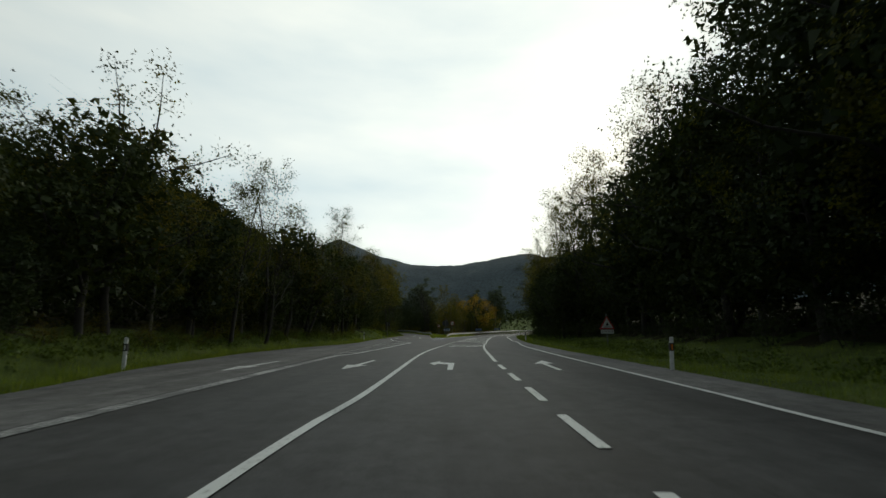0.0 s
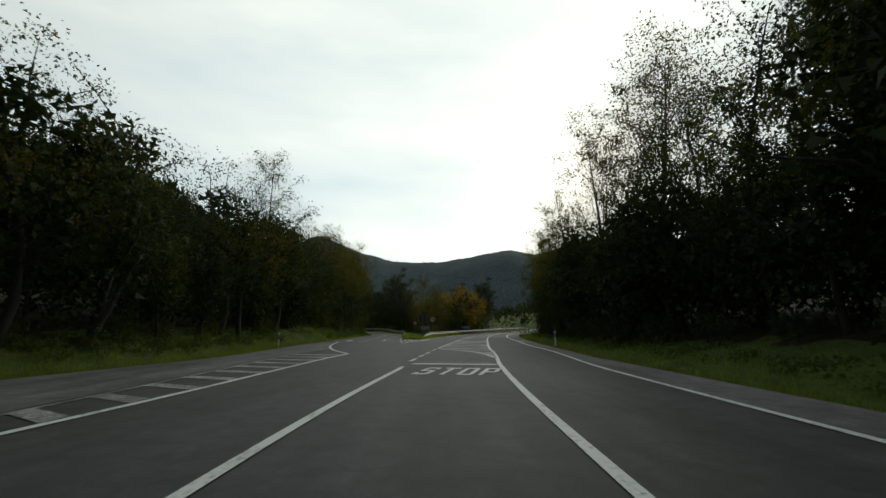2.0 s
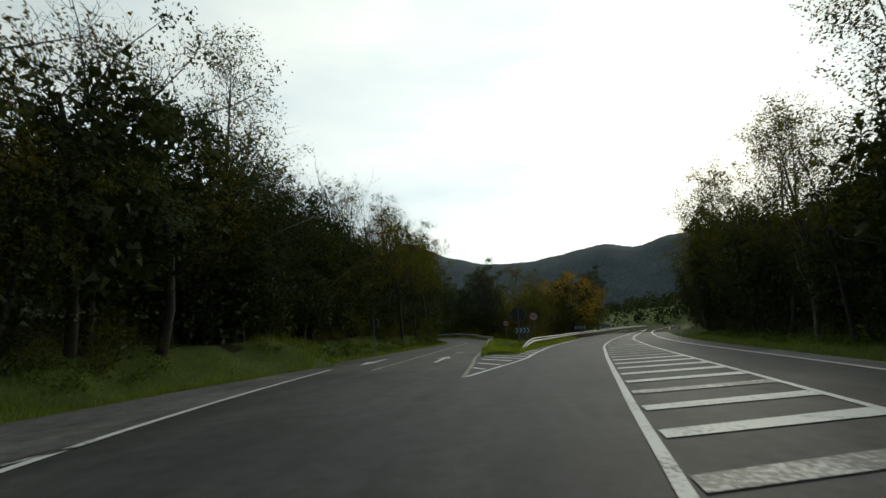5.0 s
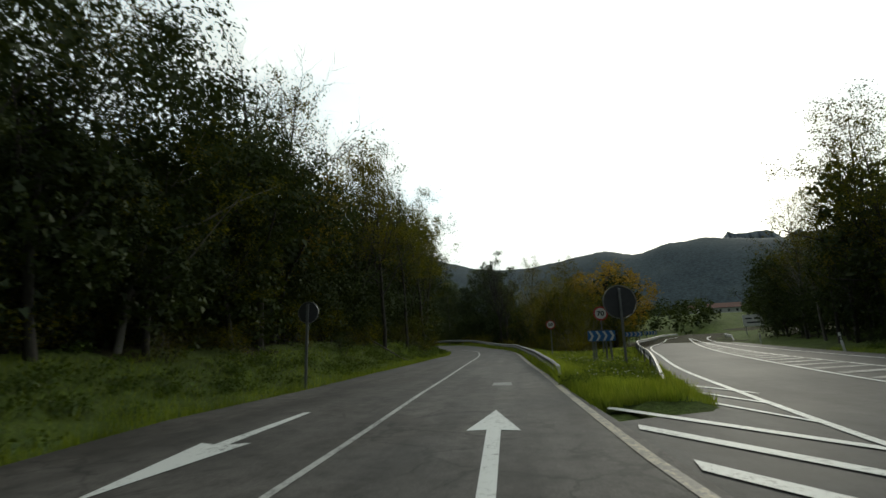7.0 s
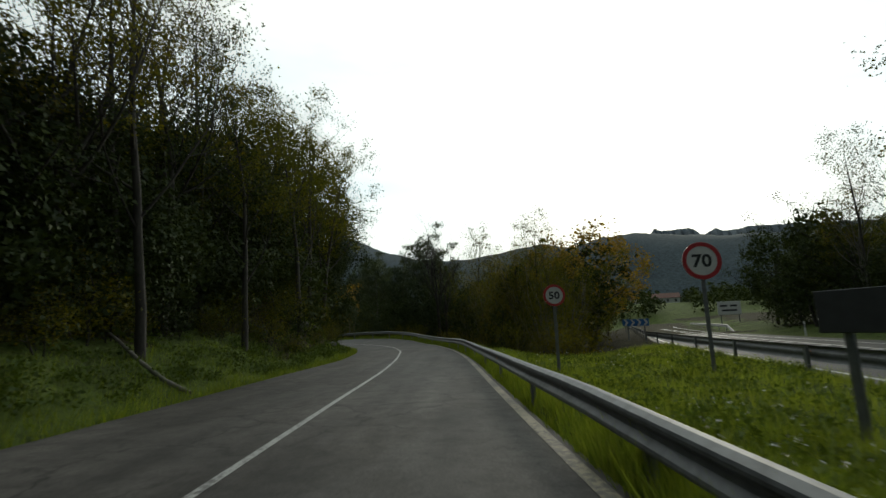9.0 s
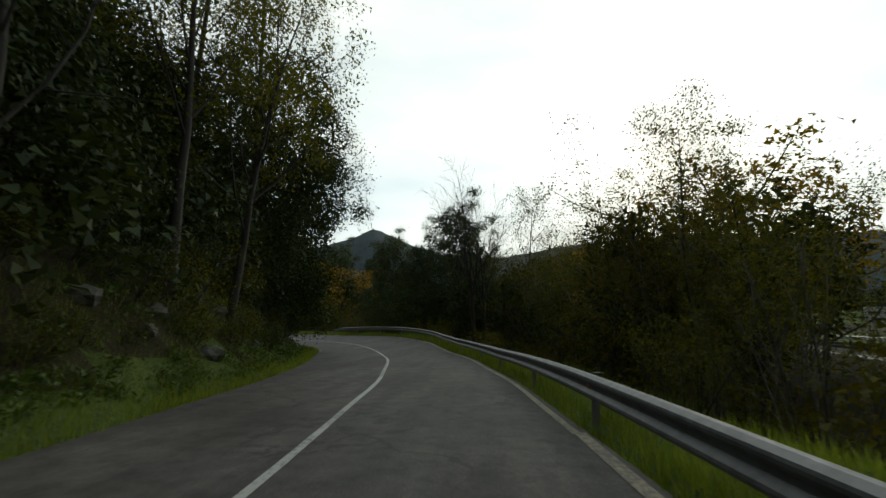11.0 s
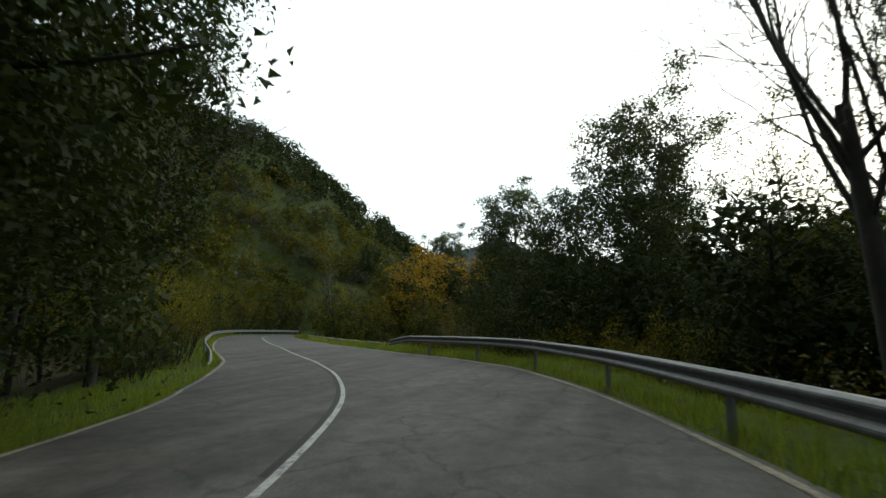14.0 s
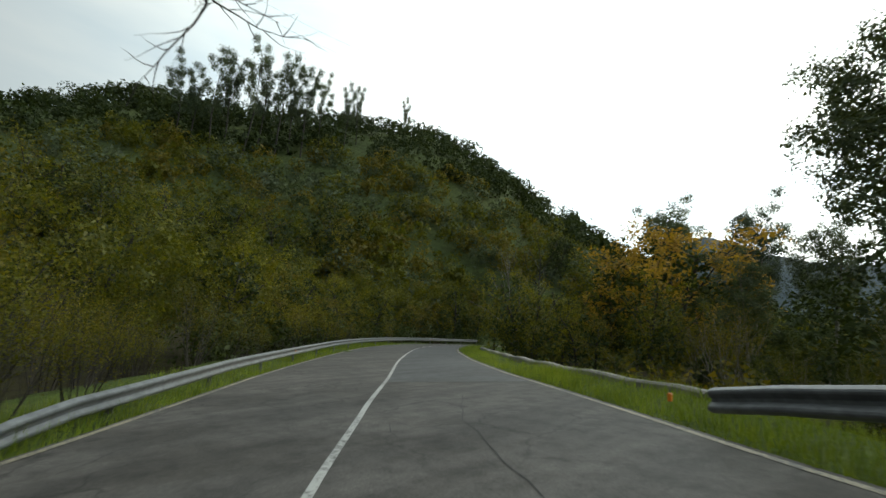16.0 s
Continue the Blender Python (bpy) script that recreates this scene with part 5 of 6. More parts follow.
for y in np.arange(0, 138, 2.0):
    e = float(main_r(y)) + float(np.interp(y, [42, 51], [8.2, 5.6]))
    UNDER += [(e + rng.normal(0, 0.4), y, 1.3 + 0.6 * rng.random()), (e + 3 + rng.normal(0, 0.5), y, 1.7 + 0.6 * rng.random()), (e + 7 + rng.normal(0, 0.5), y, 2.2 + 0.6 * rng.random())]
place("fan", -12.4, 62.7, 1.06, 40, 0)
place("bare", -12.6, 68.8, 1.0, 130, 0)
place("bare", -12.6, 41.5, 0.78, 100, 0)
place("bare", -12.8, 37.0, 0.72, 10, 0)
place("tall", -12.0, 35.5, 0.95, variant=1)
place("tall", -12.0, 30.5, 0.85, variant=0)
place("tall", -12.6, 100.0, 1.1, variant=1)
place("bare", -12.4, 83.9, 1.25, 0, 1)
for y in np.arange(22, 62, 1.8):
    place("bush", float(main_l(y)) - 2.0 - 0.5 * rng.random(), y, 0.4 + 0.22 * rng.random(), variant=int(rng.integers(1, 3)))

# wood on the right of the main road: solid at first, then lower with tall thin trees above
row(np.arange(0, 30, 3.2), lambda y: main_r(y) + 7.0, dict(dark=1), 1.45, 1.7)
row(np.arange(30, 47, 3.2), lambda y: main_r(y) + 7.0, dict(dark=1), 1.3, 1.55)
for x, y, sc in ((18.8, 31.0, 1.2), (18.0, 37.0, 0.95), (19.0, 25.5, 1.3), (19.0, 20.0, 1.3), (18.5, 14.0, 1.25)):
    place("high", x, y, sc, 120, 0)
row(np.arange(0, 48, 3.6), lambda y: main_r(y) + 11.5, dict(dim=6, dark=1), 1.6, 1.9)
row(np.arange(48, 76, 3.2), lambda y: main_r(y) + np.interp(y, [42, 51], [6.6, 4.2]), dict(dark=9, olive=1), 0.9, 1.1)
row(np.arange(43, 76, 3.8), lambda y: main_r(y) + np.interp(y, [42, 51], [10, 8.2]), dict(dark=2, dim=5), 0.95, 1.05)
for y in np.arange(-8, 40, 3.4):
    DEEP += [(float(main_r(y)) + 16 + rng.normal(0, 1), y, 6.0 + rng.random()), (float(main_r(y)) + 21 + rng.normal(0, 1), y + 1.5, 6.5 + rng.random())]
for y in np.arange(40, 140, 3.2):
    DEEP += [(float(main_r(y)) + 14 + rng.normal(0, 1), y, 4.2 + rng.random())]
for x, y, s, v in ((15.0, 48.5, 1.2, 0), (15.4, 52.0, 1.2, 2), (16.4, 56.5, 1.25, 1), (17.0, 45.5, 1.4, 1), (17.6, 50.5, 1.4, 0), (16.2, 60.5, 1.1, 2), (18.8, 60.0, 1.3, 0), (19.4, 54.5, 1.4, 1),
                   (17.4, 65.0, 1.0, 2), (17.9, 41.5, 1.3, 2), (16.8, 38.5, 1.1, 0), (18.4, 71.0, 0.95, 0), (20.5, 66, 1.15, 1), (15.6, 66.5, 0.8, 2), (15.8, 73.0, 0.72, 0), (16.0, 54.0, 1.25, 2), (16.4, 76.0, 0.75, 2)):
    place("tall", x, y, s, variant=v)
for y in np.arange(76, 138, 3.6):
    place(pick(dict(dark=7, olive=1)), float(main_r(y)) + 4.4 + 1.5 * rng.random(), y, 0.95 + 0.25 * rng.random())
    if rng.random() < 0.7:
        place("dim", float(main_r(y)) + 9.5 + 2 * rng.random(), y + 1.5, 0.85 + 0.2 * rng.random())
for x, y, k, s, v in ((19.2, 88, "tall", 1.05, 0), (20.0, 94, "tall", 1.2, 0), (21.2, 100, "tall", 1.25, 0), (20.8, 97, "olive", 1.45, 0), (22.4, 104, "olive", 1.45, 2), (21.5, 92, "olive", 1.3, 1), (22.8, 106, "tall", 1.1, 2), (24.4, 111, "tall", 1.1, 0), (21.4, 91, "tall", 1.0, 2),
                      (22.6, 103, "bare", 0.8, 1), (16.4, 80, "tall", 0.85, 2), (14.6, 72, "tall", 0.9, 0), (24.6, 117, "tall", 0.85, 2), (26.6, 120.5, "tall", 0.85, 0), (21.3, 105.0, "tall", 1.22, 0), (22.2, 108.5, "tall", 1.1, 0), (25.6, 118.5, "bare", 0.9, 0), (23.0, 111.5, "bare", 0.95, 0), (15.4, 76, "bare", 0.8, 0)):
    place(k, x, y, s, variant=v)
for y in np.arange(10, 106, 3.8):
    place("bush", float(main_r(y)) + np.interp(y, [42, 51], [5.4, 3.2]) + 0.7 * rng.random(), y, 0.55 + 0.45 * rng.random(), variant=0)


def beside(a, b, off, gap, side=1, jit=0.5):
    """Places along the side road, off metres past its margin."""
    pts, s_ = side_line(a, b, lambda s: side * (np.interp(s, *(W_LEFT if side > 0 else W_RIGHT)) + off), gap)
    return [(x + rng.normal(0, jit), y + rng.normal(0, jit)) for x, y in pts]


# wood on the left of the side road: a dark mass with tall thin and bare trees over it
for x, y in beside(67, 84, 3.8, 2.5):
    place(pick(dict(dark=5, olive=4)), x, y, 1.0 + 0.18 * rng.random())
for x, y in beside(70, 90, 7.5, 3.0):
    place(pick(dict(dark=3, olive=2, tall=1)), x, y, 1.0 + 0.2 * rng.random())
for x, y in beside(84, 108, 5.2, 3.0):
    place(pick(dict(dark=5, olive=3)), x, y, (0.64 + 0.18 * rng.random()) * (1.2 if y < 91 else 1), wide=1.15)
for x, y in beside(74, 110, 9.0, 3.8):
    place(pick(dict(dim=4, dark=2)), x, y, 0.68 + 0.16 * rng.random(), wide=1.15)
for x, y in beside(72, 126, 14, 3.4):
    DEEP += [(x, y, 3.2 + rng.random()), (x - 5, y, 3.8 + rng.random())]
for x, y, s, v in ((-12.8, 88, 0.8, 2), (-14.5, 91, 0.95, 1), (-12.9, 95.5, 0.95, 0), (-14.4, 99.0, 1.0, 0), (-12.9, 103, 0.98, 1), (-15.0, 106, 1.0, 2), (-12.8, 109, 0.95, 0), (-13.6, 112.5, 0.95, 0), (-12.4, 106.2, 0.85, 0), (-12.6, 98.0, 0.85, 2),
                   (-13.4, 76, 0.62, 2)):
    place("tall", x, y, s, variant=v)
for x, y, s in ((-13.0, 93.0, 0.95), (-14, 101.5, 1.02), (-13.0, 86, 0.9), (-13.8, 107.5, 0.95)):
    place("bare", x, y, s, variant=1)
for x, y in beside(70, 112, 5.0, 1.3):
    UNDER += [(x, y, 1.0 + 0.5 * rng.random())]
for x, y in beside(68, 110, 4.4, 1.3):
    place("bush", x, y, 0.8 + 0.45 * rng.random())
for x, y in beside(69, 80, 3.6, 2.3):
    place("dark", x, y, 0.95 + 0.2 * rng.random())
CANOPY = [(x, y, ground_z(x, y) + 5.0, 2.5 + 0.6 * rng.random()) for x, y in beside(68, 84, 5.2, 2.4)] + [(x, y, ground_z(x, y) + 4.2, 1.9 + 0.4 * rng.random()) for x, y in beside(69, 92, 3.6, 2.2)]
for x, y in beside(70, 112, 6.8, 1.9):
    UNDER += [(x, y, 1.3 + 0.6 * rng.random()), (x - 3, y, 1.7 + 0.6 * rng.random())]
for x, y, k, sc, v in ((-12.4, 114.5, "tall", 1.25, 0), (-12.7, 118.0, "tall", 1.2, 0), (-10.9, 108.5, "tall", 1.1, 0), (-11.0, 102.5, "tall", 0.98, 0), (-11.2, 97.0, "tall", 0.8, 2), (-13.2, 108.5, "olive", 0.9, 1)):
    place(k, x, y, sc, variant=v)
# leaning ivy-clad trunks at the foot of the wood
for x, y, tx, ty in ((-13.2, 96, 5, 9), (-11.2, 34, 4, 12), (-10.9, 42, -5, 14), (-10.8, 50, 6, 10)):
    place("fork", x, y, 0.85, tilt=(tx, ty))
for x, y in beside(74, 106, 3.6, 2.6):
    place("bush", x, y, 0.5 + 0.4 * rng.random())

# steep overgrown bank inside the bend, with a dark evergreen leaning over
for x, y in beside(106, 134, 2.0, 1.7, jit=0.3):
    place("bush", x, y, 0.5 + 0.35 * rng.random())
for x, y in beside(105, 135, 4.8, 2.0, jit=0.4):
    place("bush", x, y, 0.9 + 0.5 * rng.random(), variant=int(rng.integers(0, 3)))
for x, y in beside(105, 135, 3.2, 1.7, jit=0.4):
    place("bush", x, y, 0.75 + 0.45 * rng.random(), variant=int(rng.integers(0, 2)))
for x, y in beside(108, 136, 6.0, 3.6):
    place(pick(dict(dark=5, olive=1)), x, y, 0.85 + 0.2 * rng.random())
for x, y in beside(108, 136, 9.5, 4.2):
    place(pick(dict(dim=4, tall=1)), x, y, 1.0 + 0.2 * rng.random())
for x, y, s, v in ((-16.0, 129.4, 1.05, 0), (-18.2, 133.6, 0.95, 0), (-15.2, 123.8, 1.1, 1), (-16.6, 120.0, 0.95, 1), (-16.6, 112.5, 0.85, 1), (-20.8, 135.4, 0.85, 0)):
    place("high", x, y, s, variant=v)
    q_, o_ = near_side([x], [y])
    lx, ly = (float(np.interp(q_[0], SIDE_LEN, c)) for c in SIDE_LEFT.T)
    CANOPY += [(x - 1.5 * lx, y - 1.5 * ly, ground_z(x, y) + z, 1.5) for z in (0.6, 2.6)]
CANOPY += [(x, y, ground_z(x, y) + (2.5 if y < 120 else 4.0), 2.4 + 0.8 * rng.random()) for x, y in beside(107, 134, 5.2, 2.5)] + [(x, y, ground_z(x, y) + (1.5 if y < 120 else 4.2), 3.0 + 0.8 * rng.random()) for x, y in beside(106, 134, 9.0, 3.2)]
CANOPY += [(float(min(main_l(y), -7.8)) - 5.2 + rng.normal(0, 0.4), y, 3.0, 2.7 + 0.7 * rng.random()) for y in np.arange(6, 64, 2.9)]
CANOPY += [(x, y, ground_z(x, y) + 2.4, 2.3 + 0.4 * rng.random()) for x, y in beside(86, 112, 6.0, 2.0)]
CANOPY += [(x, y, ground_z(x, y) + 0.6, 1.8 + 0.4 * rng.random()) for x, y in beside(82, 112, 4.7, 1.7)]
CANOPY += [(x, y, ground_z(x, y) + 0.4, 1.9 + 0.4 * rng.random()) for x, y in beside(112, 134, 5.2, 1.9)]
CANOPY += [(-13.3, 130.4, 9.0, 2.2), (-13.5, 130.0, 6.6, 2.0), (-13.6, 126.4, 8.4, 2.2), (-15.6, 132.2, 8.2, 2.2), (-18.5, 136.5, 7.0, 2.6), (-22.2, 139.6, 7.2, 2.2), (-20, 137.2, 9.5, 2.2), (-16.4, 134.2, 6.6, 2.0)]
CANOPY += [(-16.8, 163.0, 1.6, 3.0), (-18.2, 165.0, 0.6, 2.6), (-12.0, 164.5, 4.4, 3.0), (-9.8, 163.0, 6.0, 3.0), (-12.4, 169.5, 3.2, 3.0)]
CANOPY += [(-12.2, 153.5, -0.5, 3.0), (-14.5, 156.5, 0.5, 3.2), (-11, 158.5, 2.0, 3.6), (-15.5, 160.5, 0.0, 3.2), (-9, 155, 2.5, 3.4)]
THICKET = [(x, y, ground_z(x, y) + 1.2, 3.6 + 0.8 * rng.random()) for x, y in beside(118, 136, 11.0, 2.8, -1) if clear(x, y, 5)] + [(x, y, ground_z(x, y) + 0.6, 2.2 + 0.6 * rng.random()) for x, y in beside(115, 134, 8.0, 2.4, -1)]
for x, y in beside(110, 134, 3.9, 2.0):
    UNDER += [(x, y, 1.5 + 0.5 * rng.random())]
CANOPY += [(x, y, ground_z(x, y) + 0.5, 3.0 + rng.random()) for x, y in beside(133, 150, 10.5, 3.0, -1)] + [(x, y, ground_z(x, y) + 1.0, 3.8 + rng.random()) for x, y in beside(130, 150, 15, 3.4, -1)]
for x, y in beside(104, 137, 11, 3.0):
    DEEP += [(x, y, 3.6 + rng.random()), (x - 4, y - 1, 4.4 + rng.random())]
for x, y, s in ((-22.6, 140.6, 0.5), (-24.6, 141.8, 0.75), (-26.4, 143.3, 0.85), (-23.6, 140.2, 0.6), (-28.2, 144.4, 0.85), (-25.6, 142.2, 0.8), (-27.4, 145.6, 0.85), (-25.9, 144.4, 0.75), (-26.8, 145.6, 0.85), (-27.9, 146.9, 0.8), (-29.0, 148.0, 0.8), (-28.2, 145.4, 0.95)):
    place("willow", x, y, s)
for x, y, s in ((-25.4, 142.9, 1.0), (-26.8, 144.2, 1.1), (-27.8, 142.9, 1.2), (-24.4, 141.2, 0.9)):
    place("bush", x, y, s, variant=0)
place("tall", -28.5, 140.5, 1.05)
for x, y in ((-25, 138), (-29.5, 139), (-32, 143.5), (-23.5, 135), (-31, 136)):
    place(pick(dict(dark=2, olive=2)), x, y, 1.0 + 0.2 * rng.random())

place("high", -23.2, 139.7, 0.62, variant=0)


# bare mossy trees at the end of the bank, their limbs over the verge
def bare_tree(x, y, line, radius, limbs, boughs, label, first=0.5):
    """A tree along a line of offsets from its foot; limbs: lists of offsets, boughs: how many more spring from the trunk."""
    t = new("tree")
    V, F, tips = [], [], []
    line = np.array([(0, 0, -0.5)] + line, float)
    n = 26
    u, w = np.linspace(0, 1, len(line)), np.linspace(0, 1, n)
    stem = np.c_[[np.interp(w, u, c) for c in line.T]].T
    stem[1:-1] = (stem[:-2] + 2 * stem[1:-1] + stem[2:]) / 4
    stem[2:-2] += prng.normal(0, 0.03, (n - 4, 3)) * np.array([1, 1, 0])
    size = radius * (1.25 * np.exp(-w * 30) * 0.4 + 1 - 0.72 * w) * (1 + prng.normal(0, 0.04, n))
    tube(stem, size, 10, V, F)
    mesh_object("trunk", V, F, M_BARK, t, flat=False)
    iv, if_ = leaves(stem[1:18], 3000, 0.06, 0.17)
    mesh_object("ivy", iv, if_, M_DARK, t, "dark moss and ivy on the trunk")
    for limb, r in limbs:
        limb = np.array(limb, float)
        k = np.linspace(0, len(limb) - 1, 14)
        p = np.c_[[np.interp(k, np.arange(len(limb)), c) for c in limb.T]].T
        p[1:-1] = (p[:-2] + 2 * p[1:-1] + p[2:]) / 4
        p[2:] += prng.normal(0, 0.035, (12, 3))
        V, F, tips = [], [], []
        tube(p, r * np.linspace(1, 0.2, 14), 6, V, F)
        for q in range(16):
            f = int(3 + 10.9 * prng.random())
            way = unit(p[min(f + 1, 13)] - p[f - 1]) + prng.normal(0, 0.55, 3)
            grow(V, F, tips, p[f], way, 0.7 + 1.1 * prng.random(), 0.02, 1, BARE)
        mesh_object("limb", V, F, M_BARK, t, "long bare twiggy limb", flat=False)
    V, F, tips = [], [], []
    for q in range(boughs):
        f = int(n * (first + (0.97 - first) * q / max(boughs - 1, 1)))
        a = q * 2.4 + prng.random()
        grow(V, F, tips, stem[f], (math.cos(a), math.sin(a), 0.35 + 0.4 * prng.random()), 2.6 + 1.6 * prng.random(), size[f] * 0.4, 1, BARE)
    mesh_object("crown", V, F, M_BARK, t, "bare twiggy crown", flat=False)
    t.matrix_basis = pose(x, y, ground_z(x, y))
    return tagged(t, label, "tree", W)


G = ground_z(-28.86, 144.7)
bare_tree(-28.86, 144.7, [(0, 0.03, 4.07 - G), (0.03, 0.13, 5.33 - G), (0.09, 0.28, 7.2 - G), (0.14, 0.4, 9.0 - G), (0.3, 0.8, 11.5 - G), (0.45, 1.2, 14.0 - G)], 0.3,
          [([(0.1, 0.3, 8.4 - G), (0.3, 0.7, 9.3 - G), (0.44, 1.08, 9.9 - G), (0.97, 2.1, 10.75 - G), (1.5, 3.0, 10.9 - G), (2.2, 4.0, 11.1 - G), (3.0, 4.9, 11.3 - G)], 0.1),
           ([(0.4, 1.0, 9.8 - G), (1.0, 2.0, 9.6 - G), (1.7, 2.7, 8.4 - G), (2.3, 3.1, 6.9 - G), (2.8, 3.4, 5.8 - G)], 0.055),
           ([(0.09, 0.25, 7.2 - G), (-0.02, 0.0, 8.6 - G), (-0.2, -0.45, 10.8 - G), (-0.3, -0.7, 13.0 - G)], 0.13)], 7, "bare mossy leaning tree with a limb drooping over the verge")
G = ground_z(-29.3, 144.4)
bare_tree(-29.3, 144.4, [(0, 0, 3.0 - G), (-0.05, -0.1, 4.4 - G), (-0.06, -0.15, 6.1 - G), (-0.09, -0.22, 7.5 - G), (-0.15, -0.35, 9.5 - G), (-0.2, -0.2, 12.5 - G)], 0.2, [], 7, "slender bare mossy tree beside a thicker one")
G = ground_z(-27.4, 142.8)
bare_tree(-27.4, 142.8, [(0, 0, 2.5 - G), (-0.03, -0.1, 4.0 - G), (-0.06, -0.2, 5.3 - G), (-0.1, -0.3, 6.6 - G), (-0.12, -0.4, 8.9 - G), (-0.1, -0.5, 13.0 - G)], 0.27,
          [([(-0.08, -0.25, 7.3 - G), (0.05, 0.2, 8.3 - G), (0.24, 0.8, 8.8 - G), (0.5, 1.6, 9.2 - G), (0.9, 2.4, 9.0 - G)], 0.07),
           ([(-0.06, -0.2, 5.9 - G), (0.1, 0.5, 6.4 - G), (0.5, 1.5, 6.8 - G), (1.0, 2.4, 6.6 - G)], 0.05)], 9, "bare mossy tree with thick dark trunk at the wood's end", 0.45)


# grey rocks showing in the bank inside the bend
def rock(x, y, size):
    bm = bmesh.new()
    bmesh.ops.create_icosphere(bm, subdivisions=2, radius=size)
    for v in bm.verts:
        n = noise.noise(v.co * (1.6 / size) + Vector((x, y, 0)))
        v.co *= 1 + 0.45 * n
        v.co.z *= 0.75
    ob = part("rock", bm, M_ROCK)
    ob.location = (x, y, ground_z(x, y) + size * 0.15)
    return tagged(ob, "rough grey mossy rock half buried in the bank", "rock", "rocks in the bank")


for x, y in beside(108, 132, 2.1, 1.5, jit=0.5):
    rock(x, y, 0.12 + 0.2 * rng.random())

# right of the side road, below the barrier
for off, gap, lo, hi, mix in ((4.4, 2.4, 0.62, 0.8, dict(willow=1)), (7.8, 3.0, 0.95, 1.25, dict(coppice=1)), (11.5, 3.4, 1.05, 1.3, dict(coppice=2, olive=1)), (15.5, 4.2, 0.9, 1.05, dict(dim=3, olive=1))):
    for x, y in beside(107, 134, off, gap, -1, 0.45):
        if clear(x, y, 2.4) and (y > 116 or off < 5):
            place(pick(mix), x, y, (lo + (hi - lo) * rng.random()) * (0.55 if 126.5 < y < 130.5 and off > 5 else 0.75 if y < 113 or y > 123 and off > 5 else 1))
for off, gap, lo, hi, mix in ((4.6, 2.5, 0.7, 0.95, dict(willow=2, bush=1)), (8.0, 3.2, 0.75, 0.95, dict(dark=3, coppice=2)), (12, 3.6, 0.85, 1.05, dict(dark=3, olive=1)), (16.5, 4.2, 1.0, 1.15, dict(dim=1))):
    for x, y in beside(134, 149, off, gap, -1, 0.45):
        if clear(x, y, 2.4):
            place(pick(mix), x, y, lo + (hi - lo) * rng.random())
for x, y in beside(108, 158, 6.0, 1.9, -1):
    if clear(x, y, 3):
        SCRUB += [(x, y, 1.1 + 0.5 * rng.random())]
for x, y in beside(112, 150, 20, 3.4, -1):
    if clear(x, y, 6):
        DEEP += [(x, y, 3.6 + rng.random())]
place("tall", 2.4, 124.0, 0.85, variant=0)
place("tall", 3.4, 121.0, 0.72, variant=2)
place("tall", 0.2, 130.5, 0.65, variant=0)
place("fan", -4.9, 140.4, 1.22, 30, 0)
place("fan", -4.2, 141.2, 1.1, 150, 0, tilt=(0, -4))
place("bare", -1.5, 136.0, 0.6, 100, 0)
for x, y, sc in ((0.4, 141.0, 1.2), (-1.2, 138.8, 1.05), (1.9, 139.0, 1.25), (1.4, 135.4, 1.15), (3.4, 138.0, 1.3), (2.6, 143.2, 1.35), (4.8, 141.5, 1.45), (6.2, 145.0, 1.6)):
    place("coppice", x, y, sc)
place("bare", 0.5, 141.3, 0.86, 60, 1)
for x, y, s in ((0.4, 128.5, 0.95), (1.8, 124.6, 1.1), (3.2, 122.4, 1.2), (4.4, 125.0, 1.3), (5.6, 121.5, 1.25)):
    place("coppice", x, y, s)
place("gum", -8.4, 160.8, 1.09, 200, 0, wide=1.08)
place("tall", -2.8, 152.5, 1.1, variant=0)
place("tall", -0.8, 149.5, 1.0, variant=2)
place("gum", -16.6, 168.6, 0.9, variant=0, wide=1.0)
place("gum", -13.0, 164.5, 0.85, variant=1)
place("gum", -13.5, 168.0, 0.7, variant=1)
place("gum", -26.5, 188.0, 0.72, variant=1)
place("dark", -23.8, 184.0, 1.0)
place("gum", -6.0, 167.0, 0.8, variant=0)
place("gum", -36.6, 203.0, 1.25, variant=1, wide=0.8)
place("gum", -29.5, 203.5, 1.05, variant=0, wide=0.8)
place("gum", -41.0, 217.0, 1.2, variant=0)
place("gum", -33, 221, 1.1, variant=1)
DEEP += [(-22, 186, 3.6), (-27, 192, 4.0), (-18, 182, 3.6), (-31, 200, 4.2), (-14, 180, 3.8), (-25, 200, 4.4), (-20, 195, 4.2), (-16, 190, 4.2), (-28, 208, 4.6), (-20, 206, 4.6)]
place("gum", -24, 214, 1.0, variant=0)
place("orange", -35.2, 195.0, 1.6, wide=1.3)
for x, y, s in ((-20, 176, 0.85), (-23, 179, 0.9), (-26.5, 181, 0.8), (-21, 184, 1.0), (-17, 174, 0.85), (-29, 186, 0.85), (-24.5, 188, 1.0)):
    place("coppice", x, y, s)
